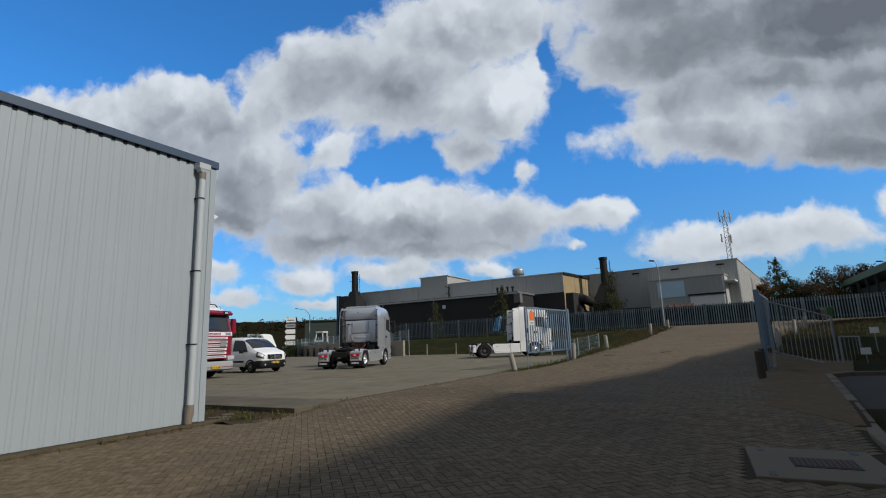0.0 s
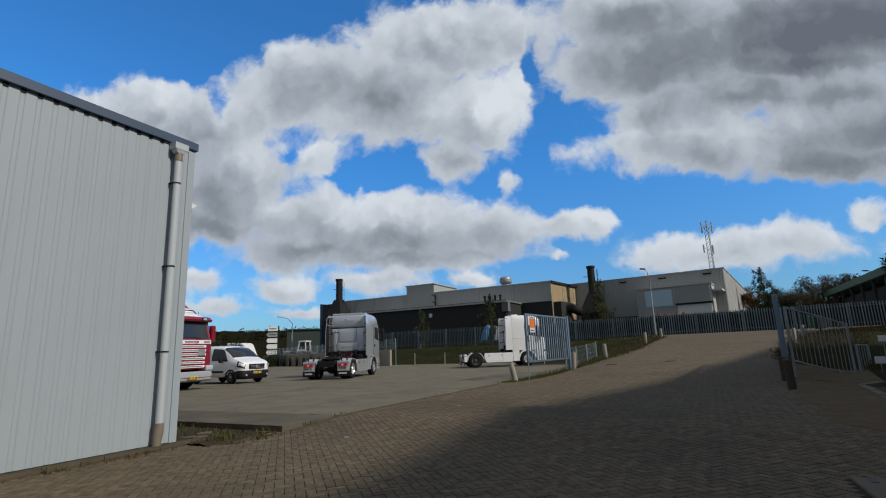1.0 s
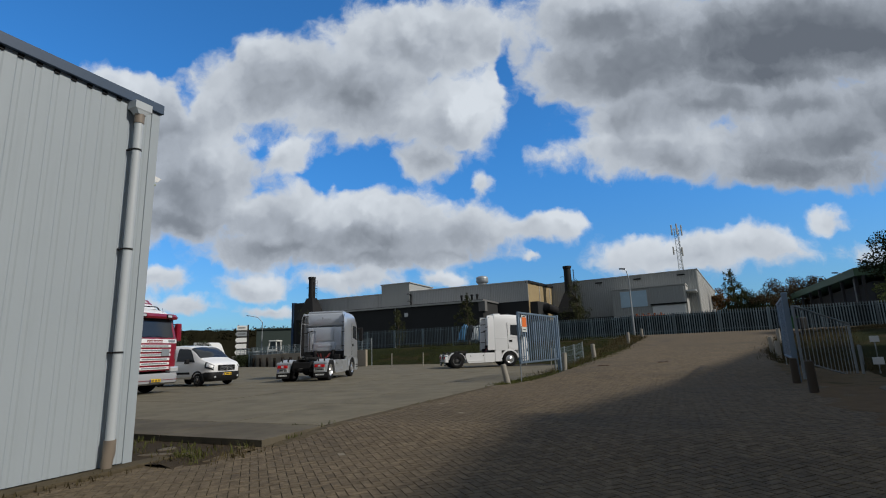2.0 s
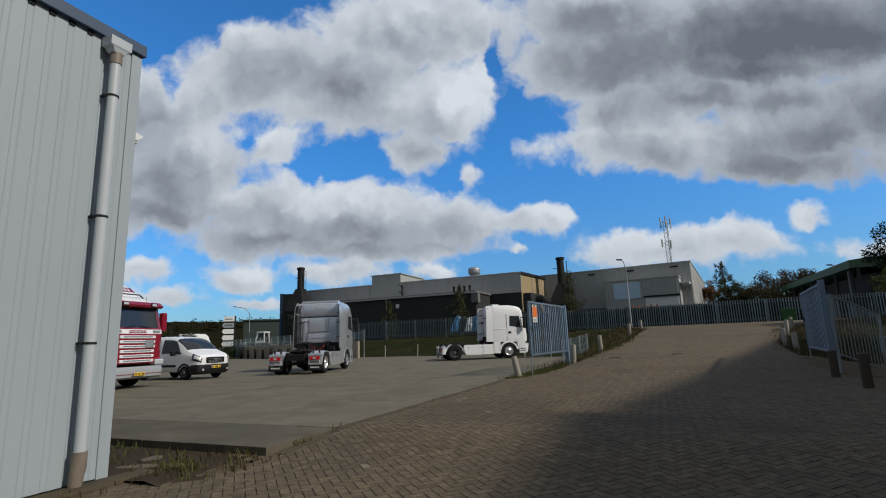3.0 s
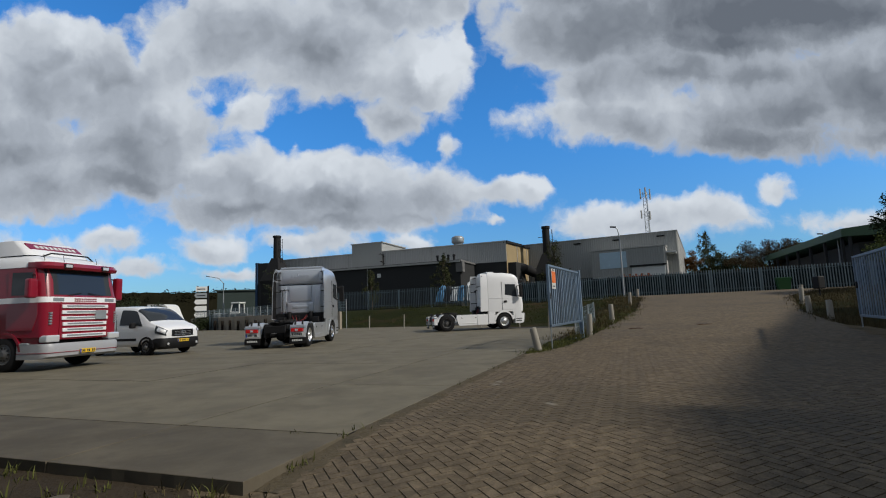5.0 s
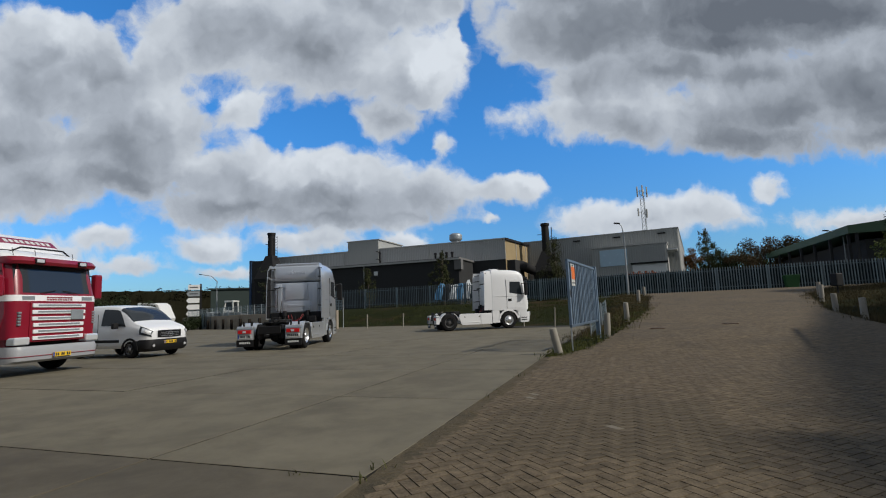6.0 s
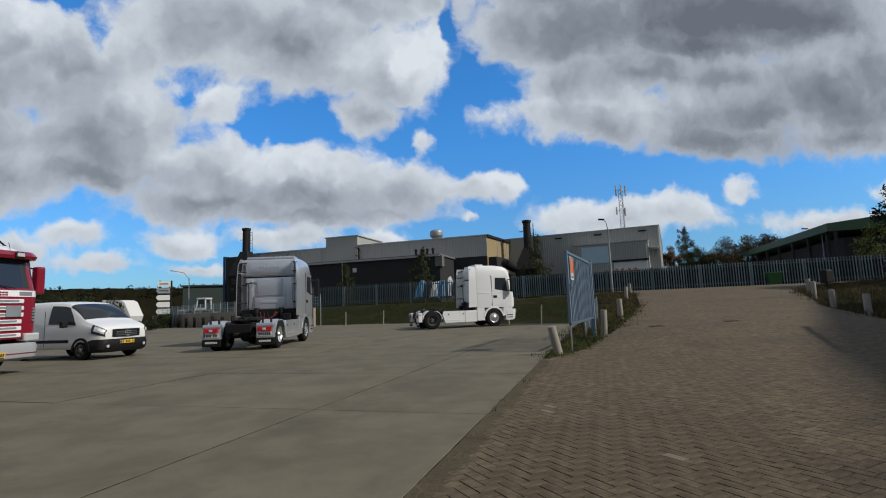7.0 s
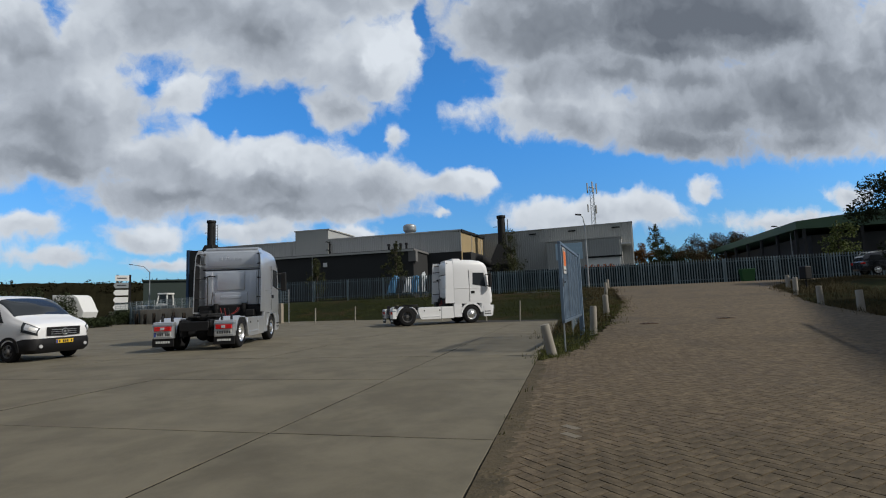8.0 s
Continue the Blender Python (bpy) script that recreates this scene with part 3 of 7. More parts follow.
    for x in (-19.6, -29.8):
        bm = bmesh.new()
        tube(bm, [(x, -7.1, 6.3), (x, -7.12, -1.5)], 0.09, 6)
        part("downpipe", bm, M["hall_clad"], t, "pale downpipe on the lean-to")
    for z, reach in ((8.6, 1.6), (7.4, 1.5)):
        bm = bmesh.new()
        tube(bm, [(-20.2, -0.3, z), (-20.2, -reach, z + 0.3), (-20.2, -reach - 0.3, z + 0.2)], 0.07, 6)
        part("lamp_arm", bm, M["dark_steel"], t)
    bm = bmesh.new()
    box(bm, -30.6, -4.9, -7.36, -7.28, 6.05, 6.30)
    part("gutter", bm, M["hall_clad"], t, "pale gutter along the lean-to")
    # left end: blue cabinet wall
    bm = bmesh.new()
    box(bm, -45.0, -40.45, -1.5, 9.0, -2.0, 9.0)
    part("end_block", bm, M["fac_dark"], t)
    bm = bmesh.new()
    box(bm, -45.15, -44.7, -1.62, 9.0, -1.9, 9.15)
    part("blue_corner", bm, M["blue_wall"], t, "dark blue corner panel")
    return t


factory()


def chimney(v, u, base, top, r, label, funnel):
    t = thing("chimney", grid_pose(v, u, base), label, "chimney")
    h = top - base
    bm = bmesh.new()
    cyl(bm, (0, 0, funnel), (0, 0, h), r, r * 0.92, 20)
    cyl(bm, (0, 0, h - 0.35), (0, 0, h), r * 1.12, r * 1.12, 20)
    part("flue", bm, M["dark_steel"], t, smooth=True)
    bm = bmesh.new()
    w = r * 3.0
    rings = []
    for z, k in ((0, 0.95), (funnel * 0.55, 1.0), (funnel * 0.62, 1.05), (funnel + 0.5, 0.36)):
        rings.append([Vector((sx * w * k, sy * w * k, z)) for sx, sy in ((-1, -1), (1, -1), (1, 1), (-1, 1))])
    loft(bm, rings)
    part("hopper", bm, M["dark_steel"], t, "sooty steel hopper")
    bm = bmesh.new()
    for dx in (-0.25, 0.25):
        tube(bm, [(r + 0.35, dx, funnel * 0.8), (r + 0.35, dx, h - 0.6)], 0.035, 5)
    z = funnel
    while z < h - 0.8:
        tube(bm, [(r + 0.35, -0.25, z), (r + 0.35, 0.25, z)], 0.025, 4)
        z += 0.45
    part("ladder", bm, M["dark_steel"], t)
    bm = bmesh.new()
    tube(bm, [(-r * 2.0, 0, h * 0.86), (-r, 0, h * 0.86)], 0.05, 5)
    part("bracket", bm, M["dark_steel"], t)
    return t


chimney(-59.6, 74.8, 2.0, 15.4, 0.62, "black steel chimney on a sooty hopper beside the factory", 9.0)
chimney(-14.9, 84.0, 2.0, 14.1, 0.62, "black steel chimney with hopper beside the ochre wall", 7.2)


def big_hall():
    t = thing("storage_hall", grid_pose(4.0, 84.7, 2.0, -7.0), "large grey profiled steel hall with lower annex and roller door", "hall")
    top = 9.75
    bm = bmesh.new()
    box(bm, -32.0, -0.06, 0.06, 42.0, -2.0, top - 0.05)
    part("core", bm, M["hall_clad"], t)
    bm = bmesh.new()
    trapezoid_sheet(bm, 30.0, -1.5, top, 0.33, 0.05, Matrix.Translation((-30.0, 0, 0)))
    part("front_wall", bm, M["hall_clad"], t)
    # sunlight on this side is put into the paler cladding colour
    bm = bmesh.new()
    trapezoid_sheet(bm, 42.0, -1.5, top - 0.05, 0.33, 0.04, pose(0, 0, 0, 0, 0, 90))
    part("gable_wall", bm, M["hall_light"], t, "side wall, its sunlight put into a paler colour")
    bm = bmesh.new()
    box(bm, -32.0, 0.12, -0.12, 42.0, top, top + 0.14)
    part("roof_edge", bm, M["hall_clad"], t)
    for x in (-14.5, -8.5, -2.2):
        bm = bmesh.new()
        box(bm, x - 0.55, x + 0.55, -0.22, -0.06, top - 0.66, top - 0.46)
        part("wall_vent", bm, M["dark_steel"], t)
    # annex
    bm = bmesh.new()
    box(bm, -11.8, -1.55, -3.45, -0.07, -2.0, 7.3)
    part("annex_core", bm, M["hall_clad"], t)
    bm = bmesh.new()
    trapezoid_sheet(bm, 10.3, -1.5, 7.35, 0.33, 0.05, Matrix.Translation((-11.85, -3.5, 0)))
    part("annex_wall", bm, M["hall_clad"], t)
    bm = bmesh.new()
    box(bm, -11.95, -1.4, -3.62, -0.05, 7.36, 7.48)
    part("annex_roof", bm, M["hall_light"], t)
    bm = bmesh.new()
    box(bm, -1.53, -1.48, -3.45, -0.1, -1.5, 7.2)
    part("annex_side", bm, M["hall_light"], t)
    # opaque panel; the bright sky reflection is put into its pale blue
    bm = bmesh.new()
    box(bm, -10.6, -6.8, -3.60, -3.55, 4.6, 7.0, 0.02, 1)
    part("window", bm, M["sky_glass"], t, "wide window, sky reflection put into its pale blue")
    bm = bmesh.new()
    box(bm, -6.2, -1.7, -3.62, -3.55, -1.5, 4.6, 0.02, 1)
    door = part("roller_door", bm, M["white"], t, "white sectional roller door")
    for k in range(12):
        bm = bmesh.new()
        box(bm, -6.15, -1.75, -3.64, -3.615, -1.4 + 0.5 * k, -0.95 + 0.5 * k)
        part("door_section", bm, M["white"], door)
    bm = bmesh.new()
    box(bm, -6.4, -1.5, -3.9, -3.56, 4.65, 4.85)
    part("door_canopy", bm, M["dark_steel"], t)
    bm = bmesh.new()
    box(bm, -1.5, -0.2, -3.4, -0.2, 6.35, 6.55)
    part("side_canopy", bm, M["white"], t, "white canopy")
    bm = bmesh.new()
    box(bm, -17.0, -12.0, -1.2, -0.08, 1.5, 3.6)
    part("dock_canopy", bm, M["fac_dark"], t)
    bm = bmesh.new()
    box(bm, -24.0, -12.0, -3.6, -1.3, -1.8, 2.3)
    part("low_shed", bm, M["hall_clad"], t)
    return t


big_hall()


def palisade():
    """Dark green palisade fence along the road behind the bank."""
    t = thing("palisade_fence", grid_pose(0, 56.7, 0), "long dark blue-green steel palisade fence along the road", "fence")
    random.seed(5)

    def base(v):
        return ground_z(v, 56.7) - 0.05
    for k in range(-14, 12):
        v = k * 4.0
        bm = bmesh.new()
        z = base(v)
        box(bm, v - 0.09, v + 0.09, 0.02, 0.14, z - 0.2, z + 2.10, 0.01, 1)
        part("post", bm, M["fence"], t)
        if k < 11:
            z1 = base(v + 4.0)
            for hgt in (0.35, 1.85):
                bm = bmesh.new()
                bx = [bm.verts.new(p) for p in ((v + 0.06, 0.03, z + hgt), (v + 3.94, 0.03, z1 + hgt), (v + 3.94, 0.03, z1 + hgt + 0.06), (v + 0.06, 0.03, z + hgt + 0.06))]
                f = bm.faces.new(bx)
                ex = bmesh.ops.extrude_face_region(bm, geom=[f])
                bmesh.ops.translate(bm, vec=(0, 0.05, 0), verts=[g for g in ex["geom"] if isinstance(g, bmesh.types.BMVert)])
                part("rail", bm, M["fence"], t)
            if v >= -16.0:
                bm = bmesh.new()
                lo = [(v + 0.06, z + 0.06), (v + 3.94, z1 + 0.06), (v + 3.94, z1 + 2.0), (v + 0.06, z + 2.0)]
                a, b = [bm.verts.new((x, 0.09, zz)) for x, zz in lo], [bm.verts.new((x, 0.10, zz)) for x, zz in lo]
                bm.faces.new(a)
                bm.faces.new(b[::-1])
                for q in range(4):
                    bm.faces.new((a[q], a[(q + 1) % 4], b[(q + 1) % 4], b[q]))
                part("screen_sheet", bm, M["screen"], t, "dark screening behind the pales")
    return t


palisade_fence = palisade()
SLAB_EDGE, SLAB_FRONT = -6.05, 7.85


def yard():
    """Concrete yard: separate panels with recessed dirty joints."""
    base = tagged(finish("yard_base", bmesh.new(), M["tar"]), "dark joint bed under the concrete yard", "ground", kind="structure")
    bm = bmesh.new()
    rows = [at(-75, 8.0, -0.022), at(SLAB_EDGE - 0.02, 8.0, -0.022), at(SLAB_EDGE - 0.02, 38.0, -0.022), at(-75, 62.0, -0.022)]
    bm.faces.new([bm.verts.new(p) for p in rows])
    bm.to_mesh(base.data)
    bm.free()
    yardt = thing("yard", Matrix(), "worn grey concrete yard of large cast panels", "yard", kind="structure")
    random.seed(3)
    v_lines = [SLAB_EDGE, -8.33] + [-8.33 - 4.6 * k for k in range(1, 15)]
    u_lines = [SLAB_FRONT, 9.35, 12.67] + [12.67 + 3.35 * k for k in range(1, 16)]
    for i in range(len(v_lines) - 1):
        for j in range(len(u_lines) - 1):
            v1, v0 = v_lines[i] - 0.008, v_lines[i + 1] + 0.008
            u0, u1 = u_lines[j] + 0.008, u_lines[j + 1] - 0.008
            vm, um = (v0 + v1) / 2, (u0 + u1) / 2
            limit = 44.5 + (-14 - vm) * 0.35 if vm < -14 else 37.5
            if um > limit:
                continue
            bm = bmesh.new()
            # edge chipped a little along its length
            near = um < 24 and vm > -20
            n = 16 if near else 1
            side = lambda a, b: [a + (b - a) * q / n for q in range(n)]
            chip = lambda: random.uniform(0.0, 0.007) if near else 0.0
            ring = [(v, u0 + chip()) for v in side(v0, v1)] + [(v1 - chip(), u) for u in side(u0, u1)]
            ring += [(v, u1 - chip()) for v in side(v1, v0)] + [(v0 + chip(), u) for u in side(u1, u0)]
            tz, tv, tu = random.uniform(-0.002, 0.002), random.uniform(-0.0008, 0.0008), random.uniform(-0.0008, 0.0008)
            tilt = [tz + tv * (v - vm) + tu * (u - um) for v, u in ring]
            shrink = lambda v, u: (v + (0.005 if v < vm else -0.005), u + (0.005 if u < um else -0.005))
            outer = [bm.verts.new(at(v, u, -0.004 + k)) for (v, u), k in zip(ring, tilt)]
            inner = [bm.verts.new(at(*shrink(v, u), k)) for (v, u), k in zip(ring, tilt)]
            low = [bm.verts.new(at(v, u, -0.3)) for v, u in ring]
            for q in range(len(ring)):
                r = (q + 1) % len(ring)
                bm.faces.new((outer[q], outer[r], inner[r], inner[q]))
                bm.faces.new((low[q], low[r], outer[r], outer[q])).material_index = 1 if j else 0
            bm.faces.new(inner)
            part("concrete_panel", bm, [M["concrete_front"] if j == 0 else M["concrete"], M["tar"]], yardt)


yard()


def interp(table, x):
    for (a, ya), (b, yb) in zip(table, table[1:]):
        if x <= b:
            return ya + (yb - ya) * max(0.0, (x - a) / (b - a))
    return table[-1][1]


RAMP_LEFT = [(-14, SLAB_EDGE), (18.3, SLAB_EDGE), (20, -5.35), (24, -4.35), (28, -3.6), (34, -2.9), (45, -2.4), (49, -2.6), (51, -4.5), (56.3, -5.5)]
RAMP_RIGHT = [(-14, 3.2), (8, 3.25), (14, 3.75), (17, 3.9), (19, 3.0), (23, 3.1), (27, 3.4), (30, 3.7), (35, 4.8), (41, 6.2), (46, 9.0), (49, 13.0), (56.3, 14.0)]


def strip(name, u0, u1, du, lift, mat, label, across=12):
    """Sheet between the two edges of the ramp."""
    bm = bmesh.new()
    n = round((u1 - u0) / du)
    rows = []
    for j in range(n + 1):
        u = u0 + (u1 - u0) * j / n
        a, b = interp(RAMP_LEFT, u), interp(RAMP_RIGHT, u)
        rows.append([bm.verts.new(at(a + (b - a) * i / across, u, ground_z(a + (b - a) * i / across, u) + (lift if u < 12.5 else min(lift, lift - 0.03 * min(1.0, (u - 12.5) / 3.0))))) for i in range(across + 1)])
    for a, b in zip(rows, rows[1:]):
        for j in range(across):
            bm.faces.new((a[j], a[j + 1], b[j + 1], b[j]))
    return tagged(finish(name, bm, mat, smooth=True), label, "pavement", kind="structure")


strip("paving_bed", -14, 50.5, 0.4, -0.007, M["joint"], "dark sandy joints under the brick paving", 40)
strip("upper_ramp", 49.9, 56.3, 0.8, 0.0, M["far_paver"], "worn brick-paved ramp rising to the road")
bm = bmesh.new()
rows = []
for j in range(15):
    u = 6.5 + 0.1 * j
    row = []
    for i in range(70):
        v = -5.75 - 0.10 * i - 0.0005 * i * i
        fall = 0.06 * max(0.0, min(1.0, (v + 6.45 + 0.25 * noise.noise(Vector((u * 3, 0, 2)))) / 0.4))
        row.append(bm.verts.new(at(v, u, -0.104 - fall + 0.014 * noise.noise(Vector((v * 3, u * 3, 6))) + 0.008 * noise.noise(Vector((v * 9, u * 9, 7))))))
    rows.append(row)
for a, b in zip(rows, rows[1:]):
    for i in range(69):
        bm.faces.new((a[i], a[i + 1], b[i + 1], b[i]))
tagged(finish("side_path_bed", bm, M["soil_dark"], smooth=True), "dark soil strip between warehouse and yard slab", "ground", kind="structure")
bm = bmesh.new()
bm.faces.new([bm.verts.new(at(v, u, -0.15)) for v, u in ((-7.2, -14), (-6.02, -14), (-6.02, 6.8), (-7.2, 6.8))])
tagged(finish("wall_side_bed", bm, M["joint"]), "dark sandy joints beside the warehouse", "ground", kind="structure")
rng_path = random.Random(31)
for k in range(9):
    bm = bmesh.new()
    a, b = rng_path.uniform(0.10, 0.26), rng_path.uniform(0.07, 0.15)
    ring = [(a * math.cos(q) * rng_path.uniform(0.85, 1.1), b * math.sin(q) * rng_path.uniform(0.85, 1.1)) for q in [2 * math.pi * j / 9 for j in range(9)]]
    loft(bm, [[Vector((x * f, y * f, z)) for x, y in ring] for z, f in ((-0.05, 1.0), (0.004, 1.0), (0.012, 0.94))])
    ob = finish("flat_stone", bm, M["kerb"])
    ob.matrix_world = grid_pose(-6.7 - 0.42 * k + rng_path.uniform(-0.12, 0.12), 7.25 + rng_path.uniform(-0.3, 0.3), -0.098, rng_path.uniform(0, 90))
    tagged(ob, "flat worn stone trodden into the dark soil", "stone", group="stones on the side path")
# ---------------------------------------------------------------- vehicles


def rounded_plan(w, y0, y1, r, z, n=5, rr=None):
    """Ring of a rounded rectangle: half width w, from y0 to y1; r: front corner radius, rr: rear corner radius."""
    rr = 0.05 if rr is None else rr
    pts = []
    for cx, cy, rad, a0 in ((w - r, y1 - r, r, 0), (-w + r, y1 - r, r, 90), (-w + rr, y0 + rr, rr, 180), (w - rr, y0 + rr, rr, 270)):
        for k in range(n + 1):
            a = radians(a0 + 90 * k / n)
            pts.append(Vector((cx + rad * math.cos(a), cy + rad * math.sin(a), z)))
    return pts


def wheel(parent, x, y, z, R, width, rim_r, side, dish, rim_mat, truck=True):
    """A wheel: tyre with shoulders, rim with hub, nuts and hand holes as sub-parts. side: +1 faces +x."""
    tyre = bmesh.new()
    prof = [(-width / 2, rim_r), (-width / 2 - 0.0, R * 0.86), (-width / 2 + 0.025, R * 0.955), (-width / 2 + 0.06, R), (width / 2 - 0.06, R),
            (width / 2 - 0.025, R * 0.955), (width / 2, R * 0.86), (width / 2, rim_r)]
    n = 36
    rings = [[Vector((px, pr * math.cos(2 * math.pi * j / n), pr * math.sin(2 * math.pi * j / n))) for j in range(n)] for px, pr in prof]
    loft(tyre, rings, caps=False)
    w = part("wheel", tyre, M["tyre"], parent, "black rubber tyre", smooth=True, local=Matrix.Translation((x, y, z)))
    rim = bmesh.new()
    s = side
    prof = [(s * width / 2 * 0.98, rim_r), (s * (width / 2 - 0.02), rim_r * 0.94), (s * (width / 2 - dish * 0.5), rim_r * 0.86), (s * (width / 2 - dish), rim_r * 0.78),
            (s * (width / 2 - dish * (0.9 if dish > 0.1 else 0.1)), rim_r * 0.42), (s * (width / 2 - dish * 0.7 + (0.03 if dish < 0.1 else 0.06)), rim_r * 0.36),
            (s * (width / 2 - dish * 0.6 + (0.05 if dish < 0.1 else 0.09)), rim_r * 0.22)]
    rings = [[Vector((px, pr * math.cos(2 * math.pi * j / n), pr * math.sin(2 * math.pi * j / n))) for j in range(n)] for px, pr in prof]
    loft(rim, rings, caps=False)
    rim.faces.new([rim.verts.new(v) for v in rings[-1]])
    part("rim", rim, rim_mat, w, "pale steel rim" if truck else "", smooth=True)
    k = 10 if truck else 5
    px = s * (width / 2 - dish * 0.95 + 0.004) if dish > 0.1 else s * (width / 2 - 0.012)
    rad = rim_r * (0.085 if truck else 0.17)
    bm = bmesh.new()
    cyl(bm, (px - 0.02, 0, 0), (px + s * 0.012, 0, 0), rad, rad, 8)
    first = part("hand_hole", bm, M["black"], w)
    for j in range(k):
        a = 2 * math.pi * j / k
        o = first if j == 0 else new("hand_hole", first.data)
        o.parent = w
        o.location = (0, rim_r * 0.62 * math.cos(a), rim_r * 0.62 * math.sin(a))
    return w


def arch(bm, x0, x1, cy, cz, r0, r1, a0, a1, n=14):
    """A mudguard: an arc of a ring about the axle, r0 inside and r1 outside."""
    rings = []
    for k in range(n + 1):
        a = radians(a0 + (a1 - a0) * k / n)
        c, s = math.cos(a), math.sin(a)
        rings.append([Vector((x0, cy + r0 * c, cz + r0 * s)), Vector((x1, cy + r0 * c, cz + r0 * s)), Vector((x1, cy + r1 * c, cz + r1 * s)), Vector((x0, cy + r1 * c, cz + r1 * s))])
    loft(bm, rings)


def plate_bars(parent, m, w, h, mat, ink, chars, blue=True):
    """Registration plate: its unreadable characters are plain bars."""
    bm = bmesh.new()
    box(bm, -w / 2, w / 2, -0.008, 0.008, -h / 2, h / 2, 0.003, 1)
    p = part("number_plate", bm, mat, parent, local=m)
    x = -w / 2 + (0.075 if blue else 0.03)
    step = (w - (0.10 if blue else 0.06)) / len(chars)
    bm = bmesh.new()
    for c in chars:
        if c:
            box(bm, x + 0.006, x + step * 0.78, -0.013, -0.009, -h * 0.30, h * 0.30)
        x += step
    part("bars", bm, ink, p)
    if blue:
        bm = bmesh.new()
        box(bm, -w / 2 + 0.004, -w / 2 + 0.05, -0.012, -0.0085, -h / 2 + 0.004, h / 2 - 0.004)
        part("blue_band", bm, M["euro_blue"], p)
    return p


CAB_RINGS = [(1.10, 1.235, 3.66, 6.06, 0.26), (1.5, 1.25, 3.65, 6.09, 0.28), (2.0, 1.25, 3.65, 6.05, 0.32), (2.35, 1.245, 3.65, 5.98, 0.34),
             (2.8, 1.235, 3.65, 5.92, 0.36), (3.05, 1.225, 3.65, 5.88, 0.36), (3.25, 1.205, 3.66, 5.82, 0.36), (3.40, 1.18, 3.67, 5.70, 0.38),
             (3.51, 1.13, 3.69, 5.50, 0.40), (3.58, 1.05, 3.74, 5.05, 0.42)]


def cab_front_y(z):
    for a, b in zip(CAB_RINGS, CAB_RINGS[1:]):
        if a[0] <= z <= b[0]:
            f = (z - a[0]) / (b[0] - a[0])
            return a[3] + f * (b[3] - a[3]), a[1] + f * (b[1] - a[1])
    return CAB_RINGS[-1][3], CAB_RINGS[-1][1]


